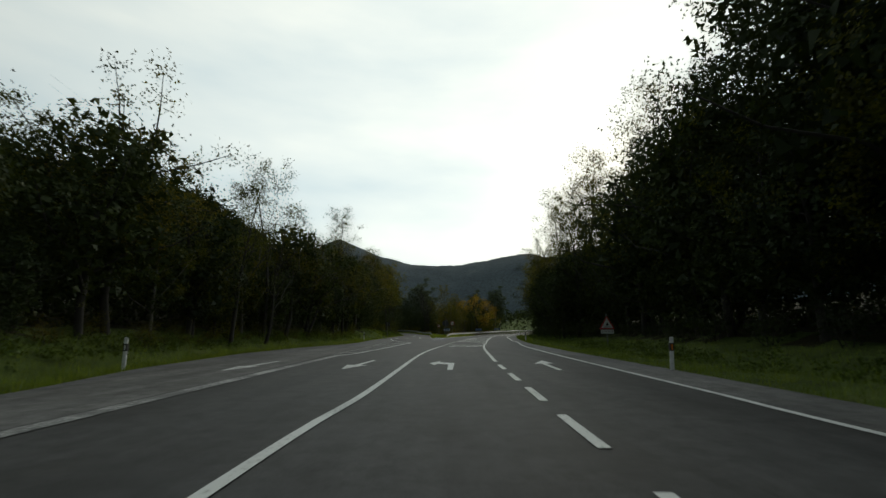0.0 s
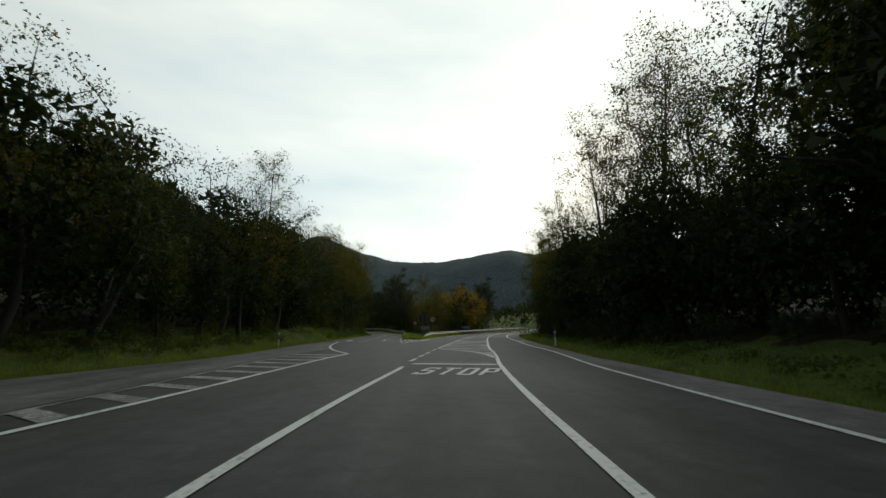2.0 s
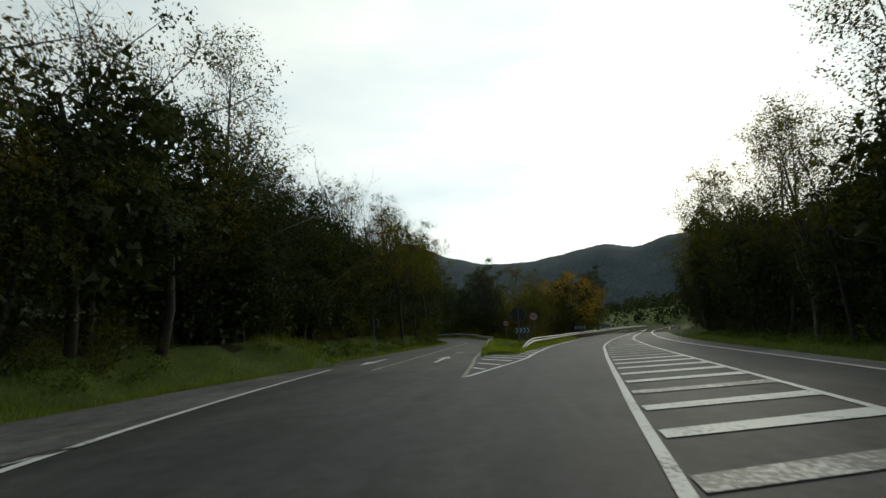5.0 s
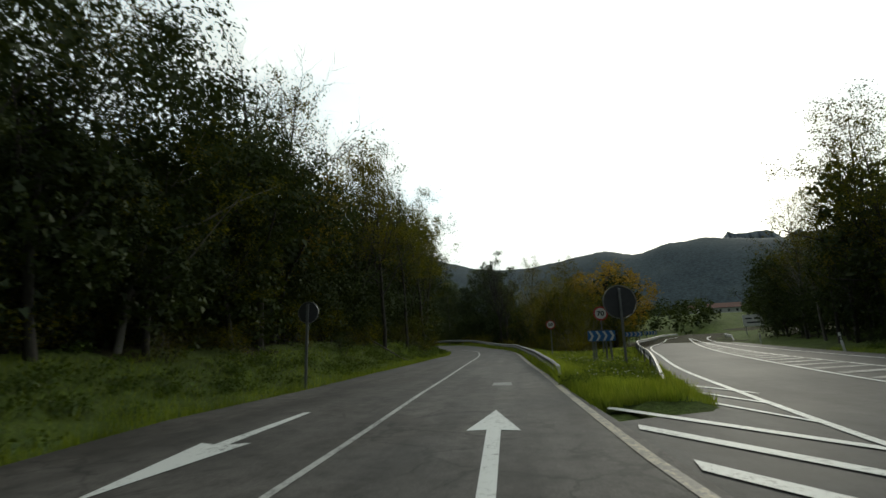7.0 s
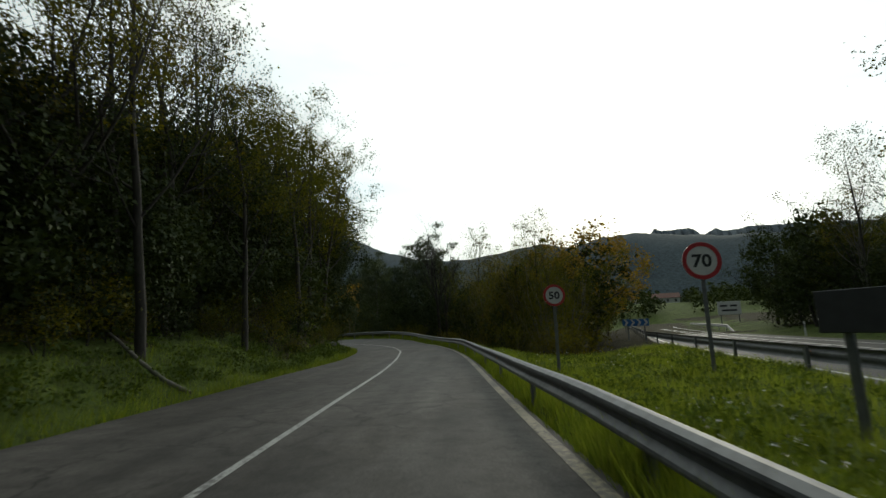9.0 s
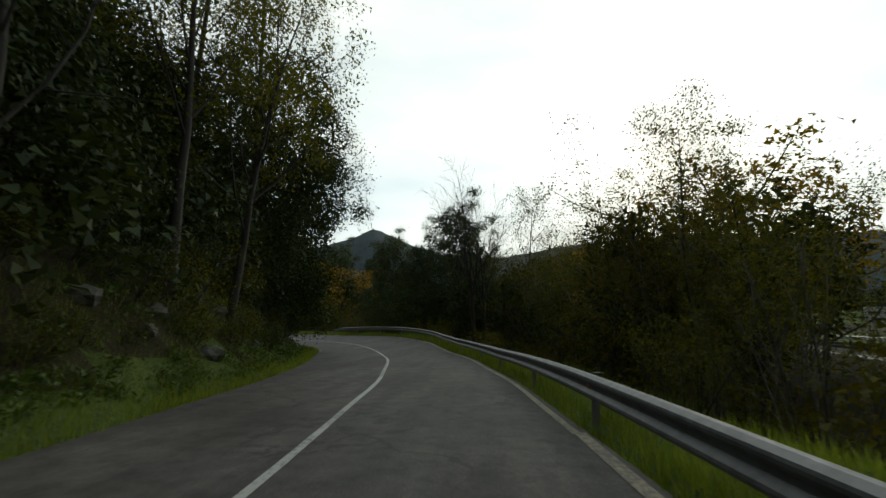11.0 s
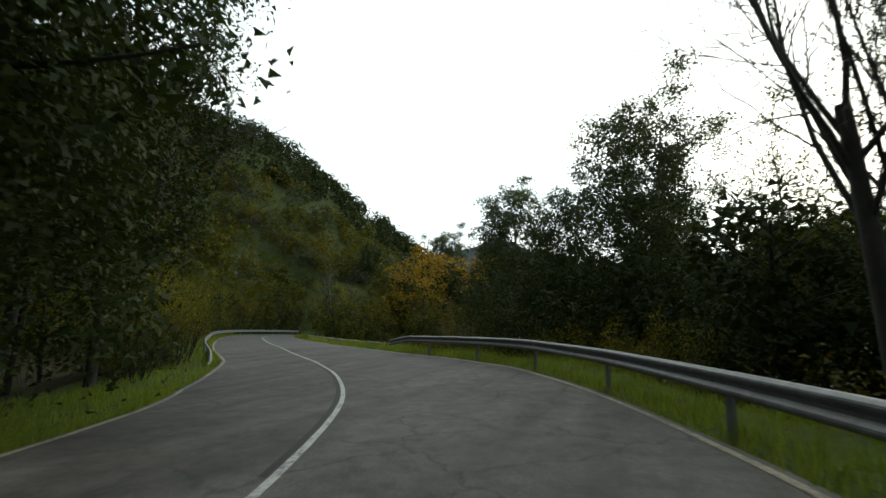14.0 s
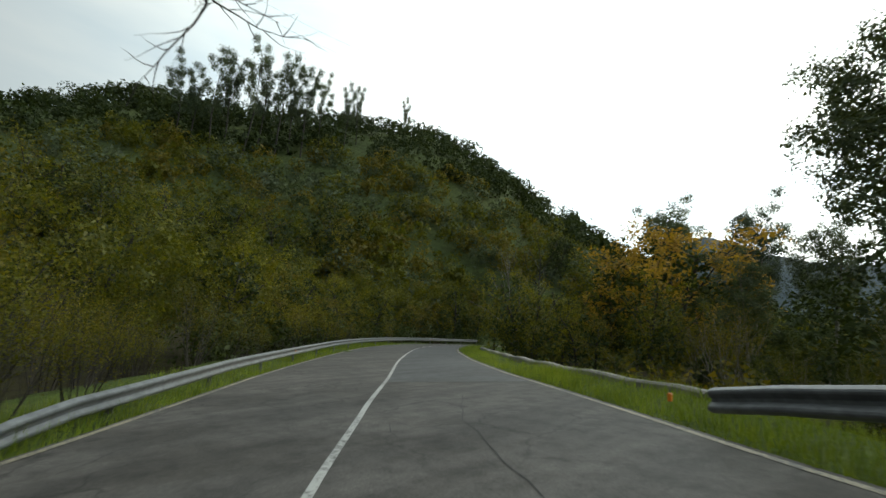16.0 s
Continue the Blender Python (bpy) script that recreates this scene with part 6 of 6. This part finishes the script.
for x, y, k, s in ((-11.5, 156.5, "dark", 0.95), (-15.5, 159.5, "dark", 1.0), (-19.5, 162, "dark", 0.5), (-22, 166.5, "olive", 0.5), (-27, 171, "willow", 1.0), (-31, 174.5, "olive", 0.5),
                   (-35, 180, "autumn", 0.55), (-39, 185, "autumn", 0.7), (-43.5, 190, "autumn", 1.0), (-32, 188, "olive", 0.7), (-28, 182, "dark", 0.65), (-42, 199, "autumn", 1.2),
                   (-24, 176, "dark", 0.6), (-43, 181.5, "bare", 1.0), (-42, 183.2, "bare", 0.95), (-47.5, 184, "olive", 0.9), (-50, 194, "olive", 1.1), (-51.5, 204, "autumn", 1.2), (-8, 154, "dark", 0.9),
                   (-53, 214, "autumn", 1.3), (-47, 222, "autumn", 1.4), (-43, 208, "olive", 1.2), (-60, 228, "dark", 1.1), (-55, 231, "dark", 1.2), (-64, 226, "dark", 1.15), (-50, 227, "dark", 1.0)):
    place(k, x, y, s)
# trees between the two roads, beyond the island of grass
for k in range(30):
    x, y = -2 + 21 * rng.random(), 116 + 46 * rng.random()
    if clear(x, y, 3.5):
        place(pick(dict(autumn=4, olive=3, dim=3)), x, y, (0.65 + 0.25 * rng.random()) * (0.6 if x < 3.5 and y > 124 else 1))
for x, y, s, v, k in ((2.8, 113.5, 0.75, 2, "coppice"), (1.0, 115.0, 0.7, 0, "coppice"), (6.0, 121.5, 0.85, 0, "autumn"), (9.4, 130, 0.8, 2, "autumn")):
    place(k, x, y, s, variant=v)
place("orange", 9.0, 128, 0.7)
place("tall", 3.8, 117, 0.75, variant=0)
for k in range(7):
    place("gum", -4 + 4.4 * k + rng.normal(0, 1.2), 176 + rng.normal(0, 5), 0.8 + 0.3 * rng.random())

# shrubs over the left barrier past the bend, and the lower hillside
for x, y in beside(149, 184, 3.8, 2.3):
    place("willow", x, y, 0.6 + 0.35 * rng.random())
for x, y in beside(149, 186, 8, 3.0, jit=0.8):
    place("willow", x, y, 0.8 + 0.35 * rng.random())
for x, y in beside(164, 206, 5.5, 3.2):
    place(pick(dict(autumn=4, dim=2)), x, y, 0.85 + 0.3 * rng.random())
for x, y in beside(166, 206, 5.0, 3.2, -1):
    place(pick(dict(dim=2, autumn=3)), x, y, 0.6 + 0.3 * rng.random())
for side in (1, -1):
    for x, y in beside(179, 214, 1.8, 2.8, side, 0.3):
        DEEP += [(x, y, 3.4 + 0.9 * rng.random())]
for x, y in ((-58, 224), (-55, 223), (-61, 223), (-58, 227)):
    DEEP += [(x, y, 4.5)]
for x, y in beside(160, 206, 9.5, 3.4):
    DEEP += [(x, y, 3.6 + rng.random())]
for x, y in beside(160, 206, 4.6, 1.8):
    UNDER += [(x, y, 1.1 + 0.5 * rng.random())]
count = 0
for k in range(900):
    az, r = radians(12 + 96 * rng.random()), 30 + 50 * rng.random() ** 0.7
    x, y = HILL_AT[0] - r * math.sin(az), HILL_AT[1] + r * math.cos(az)
    if count >= 52 or not clear(x, y, 12.5):
        continue
    count += 1
    place(pick(dict(autumn=8, olive=1, dim=1)), x, y, float(np.interp(r, [32, 55], [0.7, 1.25])) + 0.4 * rng.random())
for az, r, s in ((76, 125, 1.15), (74.5, 127, 1.0), (72.5, 124, 1.1), (71, 126, 1.2), (69, 124, 1.25), (67.5, 128, 1.1), (65.5, 125, 1.3), (64, 127, 1.15), (62.5, 126, 1.2), (60.5, 130, 0.9), (57.5, 134, 0.9), (56, 138, 0.85),
                 (50, 146, 0.7)):
    place("ridge_gum", HILL_AT[0] - r * math.sin(radians(az)), HILL_AT[1] + r * math.cos(radians(az)), s * 1.12, wide=0.8)


def crowns(name, spots, n, size, mat, label):
    """Far trees that nobody could count, as one piece of woodland."""
    V, F = [], []
    total = 0
    for x, y, z, r in spots:
        pts, way = shell(60 if r < 4.5 else 120, r, r * 1.05, r * 0.95, 9)
        v, f = leaves(pts, int(n * max(1.0, (r / 4.0) ** 2)), size * (0.8 + 0.4 * rng.random()), 0.3, facing=way)
        V.append(v + np.array([x, y, z]))
        F.append(f + total)
        total += len(v)
    ob = mesh_object(name, np.concatenate(V), np.concatenate(F), mat)
    return tagged(ob, label, "woodland", kind="stuff")


spots = {"a": [], "b": [], "c": [], "far": []}
tries = [(radians(-5 + 125 * rng.random()), 70 + 150 * rng.random()) for _ in range(2000)]
xs = np.array([HILL_AT[0] - r * math.sin(a) for a, r in tries])
yv = np.array([HILL_AT[1] + r * math.cos(a) for a, r in tries])
zs_ = height(xs, yv)
s_, off_ = near_side(xs, yv)
for (a, r), x, y, z, o in zip(tries, xs, yv, zs_, off_):
    if abs(o) < 11 and y < 222 or (x > main_l(y) - 5 and y < 210):
        continue
    spots["far" if r > 125 else pick(dict(a=3, b=2, c=2))].append((x, y, z - 0.4, 2.2 + 1.6 * rng.random()))
crowns("hill_wood", spots["a"], 270, 0.58, M_GREEN, "olive green woodland on the hillside")
crowns("hill_wood", spots["b"], 270, 0.58, M_BROWN, "yellow-brown autumn woodland on the hillside")
crowns("hill_wood", spots["c"], 270, 0.58, M_EUCA, "grey-green woodland on the hillside")
crowns("hill_wood", spots["far"], 140, 0.8, M_DARK, "dark evergreen woodland on the ridge")
by_road = [(x, y, ground_z(x, y) + 0.5, r) for x, y, r in DEEP if not clear(x, y, 19) and not (-5 < x < 7 and 104 < y < 128)]
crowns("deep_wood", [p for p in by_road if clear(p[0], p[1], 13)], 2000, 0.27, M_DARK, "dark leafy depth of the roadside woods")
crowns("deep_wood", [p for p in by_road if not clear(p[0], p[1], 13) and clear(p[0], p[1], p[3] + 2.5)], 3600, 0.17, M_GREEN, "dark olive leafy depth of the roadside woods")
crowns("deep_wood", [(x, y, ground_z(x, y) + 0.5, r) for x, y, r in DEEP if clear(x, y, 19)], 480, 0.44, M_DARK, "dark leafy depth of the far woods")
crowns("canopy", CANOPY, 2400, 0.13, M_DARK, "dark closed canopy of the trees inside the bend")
# thicket split into two leaf colours that paint it sunlit, then backlit
crowns("thicket", [p for p in THICKET if 121 < p[1] < 126], 3600, 0.085, M_BROWN, "olive brown thicket beyond the barrier")
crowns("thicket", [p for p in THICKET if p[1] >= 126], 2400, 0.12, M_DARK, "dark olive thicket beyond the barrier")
crowns("undergrowth", [(x, y, ground_z(x, y) - 0.2, r) for x, y, r in SCRUB], 420, 0.17, M_BROWN, "olive brown scrub below the barrier")
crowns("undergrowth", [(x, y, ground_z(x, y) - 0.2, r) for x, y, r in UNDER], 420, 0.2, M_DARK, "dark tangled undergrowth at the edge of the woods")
# far trees along the valley floor
spots = []
SIGHT = math.atan2(102, 248)
for k in range(420):
    x, y = -60 + 260 * rng.random(), 228 + 170 * rng.random()
    if 30 < x < 100 and y < 310 and rng.random() < 0.45:
        continue
    if abs(math.atan2(x + 2.5, y - 67) - SIGHT) < 0.03 and math.hypot(x, y - 67) < 320:
        continue
    spots.append((x, y, ground_z(x, y) - 0.5, 2.5 + 2.5 * rng.random()))
crowns("valley_wood", spots, 120, 1.0, M_DARK, "dark trees on the valley floor")

# ---- mountains ----
MOUNT = ([-180, -90, -60, -45, -38, -34.8, -31, -29, -28.2, -27, -25.4, -23.2, -22, -20.5, -17.1, -15.5, -14.0, -13, -11.3, -9.5, -7.1, -5, -2.9, 1, 4.2, 6, 8.3, 11.7, 14, 17, 22, 30, 60, 100, 180],
         [5, 6, 7.5, 8, 8.2, 8.4, 8.8, 8.9, 9.0, 9.2, 9.4, 9.8, 9.9, 10.1, 9.9, 9.4, 8.9, 9.2, 9.6, 9.6, 9.3, 8.8, 8.5, 8.2, 8.4, 8.8, 9.3, 10.7, 11.5, 9.9, 8.5, 8, 7, 6, 5])
azs = np.arange(-180, 180, 0.5)
elev = np.interp(azs, *MOUNT) + 0.06 * np.sin(azs * 1.1)
kernel = np.exp(-np.linspace(-2, 2, 7) ** 2)
elev = np.convolve(np.r_[elev[-3:], elev, elev[:3]], kernel / kernel.sum(), "valid") + 0.07 * np.sin(azs * 3.7) * np.sin(azs * 1.9)
V, F = [], []
RINGS = ((700, -0.02), (800, 0.30), (900, 0.58), (1000, 0.80), (1080, 0.93), (1150, 1.0), (1500, 0.6))
for i, a in enumerate(azs):
    for j, (r, f) in enumerate(RINGS):
        wob = 1 + 0.06 * math.sin(a * 0.35 + j * 2.0) * (1 - abs(2 * f - 1))
        h = math.tan(radians(elev[i])) * 1150 * (f if j in (0, 5) else f * wob)
        V.append((-r * math.sin(radians(a)), 60 + r * math.cos(radians(a)), h))
m = len(RINGS)
for i in range(len(azs)):
    n = (i + 1) % len(azs)
    for j in range(m - 1):
        F.append((i * m + j, n * m + j, n * m + j + 1, i * m + j + 1))
tagged(mesh_object("mountains", V, F, M_FAR_HAZED, flat=False), "far wooded mountain ridges round the valley, painted blue-green with haze", "mountain", kind="structure")

# a bare rocky crest far behind the wooded ridge
CREST = ([-60, -48, -42, -36, -32.2, -31, -29.7, -29.2, -28.6, -27.95, -27.3, -26.6, -24.4, -23.7, -23.3, -22.9, -22.3, -20, -16],
         [5, 7.6, 8.6, 9.2, 9.55, 9.35, 9.4, 9.75, 9.5, 9.05, 9.75, 10.1, 10.05, 10.15, 10.5, 10.0, 9.4, 8.6, 6])
V, F = [], []
cz = np.arange(-60, -15.9, 0.2)
for i, a in enumerate(cz):
    e = float(np.interp(a, *CREST)) + 0.05 * math.sin(a * 9.0) * math.sin(a * 4.1)
    for j, (r, f) in enumerate(((1700, 0.05), (1950, 0.45), (2100, 0.72), (2200, 0.9), (2250, 1.0), (2500, 0.6))):
        jag = 1 + (0.05 * math.sin(a * 7.3 + j * 2.2) + 0.03 * math.sin(a * 17.1 + j)) * (0 if j == 4 else 1)
        V.append((-r * math.sin(radians(a)), 60 + r * math.cos(radians(a)), math.tan(radians(e)) * 2250 * f * jag))
for i in range(len(cz) - 1):
    for j in range(5):
        F.append((i * 6 + j, i * 6 + 6 + j, i * 6 + 7 + j, i * 6 + 1 + j))
tagged(mesh_object("mountain_crest", V, F, M_CRAG_HAZED), "distant rocky mountain crest behind the ridge, painted pale blue with haze", "mountain", kind="structure")

# ---- grass on the verges ----


def blades(name, xs, ys, low, high_, mat, label):
    n = len(xs)
    z = height(xs, ys)
    a = rng.random(n) * 2 * math.pi
    hgt = low + (high_ - low) * rng.random(n) ** 2
    w = 0.004 + 0.009 * rng.random(n)
    lean = rng.normal(0, 0.35, (n, 2)) * hgt[:, None]
    dx, dy = np.cos(a) * w, np.sin(a) * w
    V = np.stack([np.c_[xs - dx, ys - dy, z - 0.09], np.c_[xs + dx, ys + dy, z - 0.09], np.c_[xs + lean[:, 0], ys + lean[:, 1], z + hgt]], 1).reshape(-1, 3)
    ob = mesh_object(name, V, np.arange(3 * n).reshape(-1, 3), mat)
    return tagged(ob, label, "grass", kind="stuff")


def verge(n, y0, y1, edge, sign, width):
    y = y0 + (y1 - y0) * rng.random(n)
    x = edge(y) + sign * (0.02 + width * rng.random(n) ** 1.4)
    return x, y


gxs, gys = [], []
for n, y0, y1, edge, sign, width in ((40000, 3, 67, main_l, -1, 3.0), (44000, 5, 100, main_r, 1, 5.5)):
    x, y = verge(n, y0, y1, edge, sign, width)
    gxs.append(x), gys.append(y)
blades("verge_grass", np.concatenate(gxs), np.concatenate(gys), 0.06, 0.3, M_BLADE, "green grass on the verges of the main road")
gxs, gys = [], []
for n, a, b, side, width in ((50000, 68.5, 142, 1, 3.2), (16000, 140, 180, 1, 2.4), (50000, 76, 156, -1, 2.2), (8000, 154, 184, -1, 1.8)):
    s = side_at(a) + (side_at(b) - side_at(a)) * rng.random(n)
    x, y = (np.interp(s, SIDE_LEN, c) for c in SIDE.T)
    lx, ly = (np.interp(s, SIDE_LEN, c) for c in SIDE_LEFT.T)
    o = (np.interp(s, *W_LEFT) if side > 0 else np.interp(s, *W_RIGHT) + 0.1) + 0.02 + width * rng.random(n) ** 1.3
    gxs.append(x + side * lx * o), gys.append(y + side * ly * o)
blades("verge_grass", np.concatenate(gxs), np.concatenate(gys), 0.06, 0.3, M_BLADE, "green grass on the verges of the side road")
y = 76.0 + 32 * rng.random(130000) ** 1.3
s_, _ = near_side(np.interp(y, SIDE[:, 1], SIDE[:, 0]), y)
x0, x1 = np.interp(y, SIDE[:, 1], SIDE[:, 0]) + np.interp(s_, *W_RIGHT) + 0.25, main_l(y) - 0.05
x = x0 + (x1 - x0) * rng.random(len(y))
ok = (x1 > x0) & (rng.random(len(y)) < (x1 - x0) / 8)
blades("island_grass", x[ok], y[ok], 0.05, 0.26, M_BLADE_LIT, "long grass on the island between the roads, sunlight in its colour")

s = side_at(80.2) + (side_at(90) - side_at(80.2)) * rng.random(9000) ** 1.2
x, y = (np.interp(s, SIDE_LEN, c) for c in SIDE.T)
lx, ly = (np.interp(s, SIDE_LEN, c) for c in SIDE_LEFT.T)
o = np.interp(s, *W_RIGHT) + 0.12 + 0.55 * rng.random(len(s))
# this grass takes the painted sunlit blade colour too
blades("tall_grass", x - lx * o, y - ly * o, 0.2, 0.52, M_BLADE_LIT, "tall grass grown up round the end of the barrier")

# broad weeds and small white flowers in the grass of the island, weeds on the banks
y = 79.0 + 26 * rng.random(420) ** 1.2
c = np.interp(y, SIDE[:, 1], SIDE[:, 0]) + 3.9
x = c + (main_l(y) - 0.9 - c) * rng.random(len(y))
ok = main_l(y) - 0.9 > c
x, y = x[ok], y[ok]
pts = np.c_[x, y, height(x, y) + 0.06]
v, f = leaves(pts, 20000, 0.075, 0.17, 0.35)
tagged(mesh_object("island_weeds", v, f, M_WEED), "broad-leaved green weeds in the island grass", "weeds", kind="stuff")
clump = pts[rng.integers(0, len(pts), 60)]
at = clump[rng.integers(0, len(clump), 420)] + rng.normal(0, 1, (420, 3)) * np.array([0.35, 0.35, 0.05]) + np.array([0, 0, 0.16])
v, f = leaves(at, 1100, 0.026, 0.012, 0.3)
tagged(mesh_object("white_flowers", v, f, M_WHITE), "small white flowers scattered over the grass", "flowers", kind="stuff")
spots = np.array(beside(70, 134, 2.0, 0.16, jit=0.75) + beside(100, 134, 1.2, 0.3, jit=0.4))
pts = np.c_[spots, height(spots[:, 0], spots[:, 1]) + 0.1]
s_, off_ = near_side(pts[:, 0], pts[:, 1])
pts = pts[off_ > np.interp(s_, *W_LEFT) + 0.5]
v, f = leaves(pts, 36000, 0.08, 0.17, 0.5)
tagged(mesh_object("bank_weeds", v, f, M_WEED), "rank green weeds and nettles on the bank", "weeds", kind="stuff")
yy = 8 + 56 * rng.random(300)
xx = main_l(yy) - 1.6 - 1.4 * rng.random(300)
y2 = 10 + 90 * rng.random(320)
x2 = main_r(y2) + 2.0 + 2.5 * rng.random(320)
xx, yy = np.r_[xx, x2], np.r_[yy, y2]
v, f = leaves(np.c_[xx, yy, height(xx, yy) + 0.1], 30000, 0.1, 0.2, 0.5)
tagged(mesh_object("bank_weeds", v, f, M_WEED), "rank green weeds along the foot of the woods", "weeds", kind="stuff")

# farm houses at the end of the valley


def house(x, y, turn, long_, deep, eaves, ridge, label):
    t = new("house")
    bm = bmesh.new()
    o = [(-deep / 2, -0.5), (deep / 2, -0.5), (deep / 2, eaves), (0, ridge - 0.1), (-deep / 2, eaves)]
    a = [bm.verts.new((-long_ / 2, u, v)) for u, v in o]
    b = [bm.verts.new((long_ / 2, u, v)) for u, v in o]
    bm.faces.new(a), bm.faces.new(b[::-1])
    for k in range(5):
        bm.faces.new((a[k], b[k], b[(k + 1) % 5], a[(k + 1) % 5]))
    bmesh.ops.recalc_face_normals(bm, faces=bm.faces[:])
    part("wall", bm, M_WHITE, t)
    for side in (-1, 1):
        bm = bmesh.new()
        rise, half = ridge - eaves, deep / 2
        c = [(0, ridge), (side * (half + 0.5), eaves - rise * 0.5 / half), (side * (half + 0.5), eaves - rise * 0.5 / half + 0.18), (0, ridge + 0.18)]
        a = [bm.verts.new((-long_ / 2 - 0.4, u, v)) for u, v in c]
        b = [bm.verts.new((long_ / 2 + 0.4, u, v)) for u, v in c]
        bm.faces.new(a), bm.faces.new(b[::-1])
        for k in range(4):
            bm.faces.new((a[k], b[k], b[(k + 1) % 4], a[(k + 1) % 4]))
        bmesh.ops.recalc_face_normals(bm, faces=bm.faces[:])
        part("roof", bm, M_TILE, t, "reddish tiled roof")
    n = max(2, int(long_ / 3))
    for k in range(n):
        part("window", box_bm(1.0, 0.06, 1.2, (-long_ / 2 + long_ * (k + 0.5) / n, -deep / 2 - 0.02, eaves * 0.55)), M_BLACK, t)
    t.matrix_basis = pose(x, y, ground_z(x, y), 0, 0, turn)
    return tagged(t, label, "house")


house(99, 318, -20, 14, 8, 3.2, 5.4, "long low white farmhouse with a reddish tiled roof")
house(85, 323, -35, 7, 6, 3.4, 5.2, "small white house with a reddish tiled roof")

# a fallen branch on the bank
V, F = [], []
line = [(-9.1, 95.7, 0.04), (-9.9, 96.0, 0.1), (-10.7, 96.3, 0.16), (-11.6, 96.8, 0.22), (-12.6, 97.4, 0.35)]
tube([(x, y, ground_z(x, y) + z) for x, y, z in line], [0.05, 0.055, 0.05, 0.045, 0.03], 6, V, F)
tagged(mesh_object("fallen_branch", V, F, M_PALE, flat=False), "grey fallen branch lying down the grassy bank", "branch")

# two power cables high over the bend
CABLE = [np.array([-137.3, 188.8, 83.2]), np.array([-118.0, 231.6, 74.9])]
for dz in (0.0, 4.0):
    V, F = [], []
    line = [(CABLE[0] + (CABLE[1] - CABLE[0]) * f) + np.array([0, 0, dz - 5 * f * (1 - f)]) for f in np.linspace(-0.6, 1.5, 22)]
    tube(line, [0.03] * 22, 4, V, F)
    tagged(mesh_object("power_cable", V, F, M_BLACK), "thin dark power cable high over the hillside", "cable")

# amber reflector on the end of the barrier past the bend
at = side_line(150.3, 150.5, lambda s: -(np.interp(s, *W_RIGHT) + 0.05), 1.0)[0][0]
ob = part("barrier_reflector", box_bm(0.05, 0.1, 0.12, (0, 0, 0), 0.01), M_AMBER)
ob.location = (*at, float(road_h([at[0]], [at[1]])[0]) + 0.38)
tagged(ob, "amber reflector at the end of the crash barrier", "reflector")
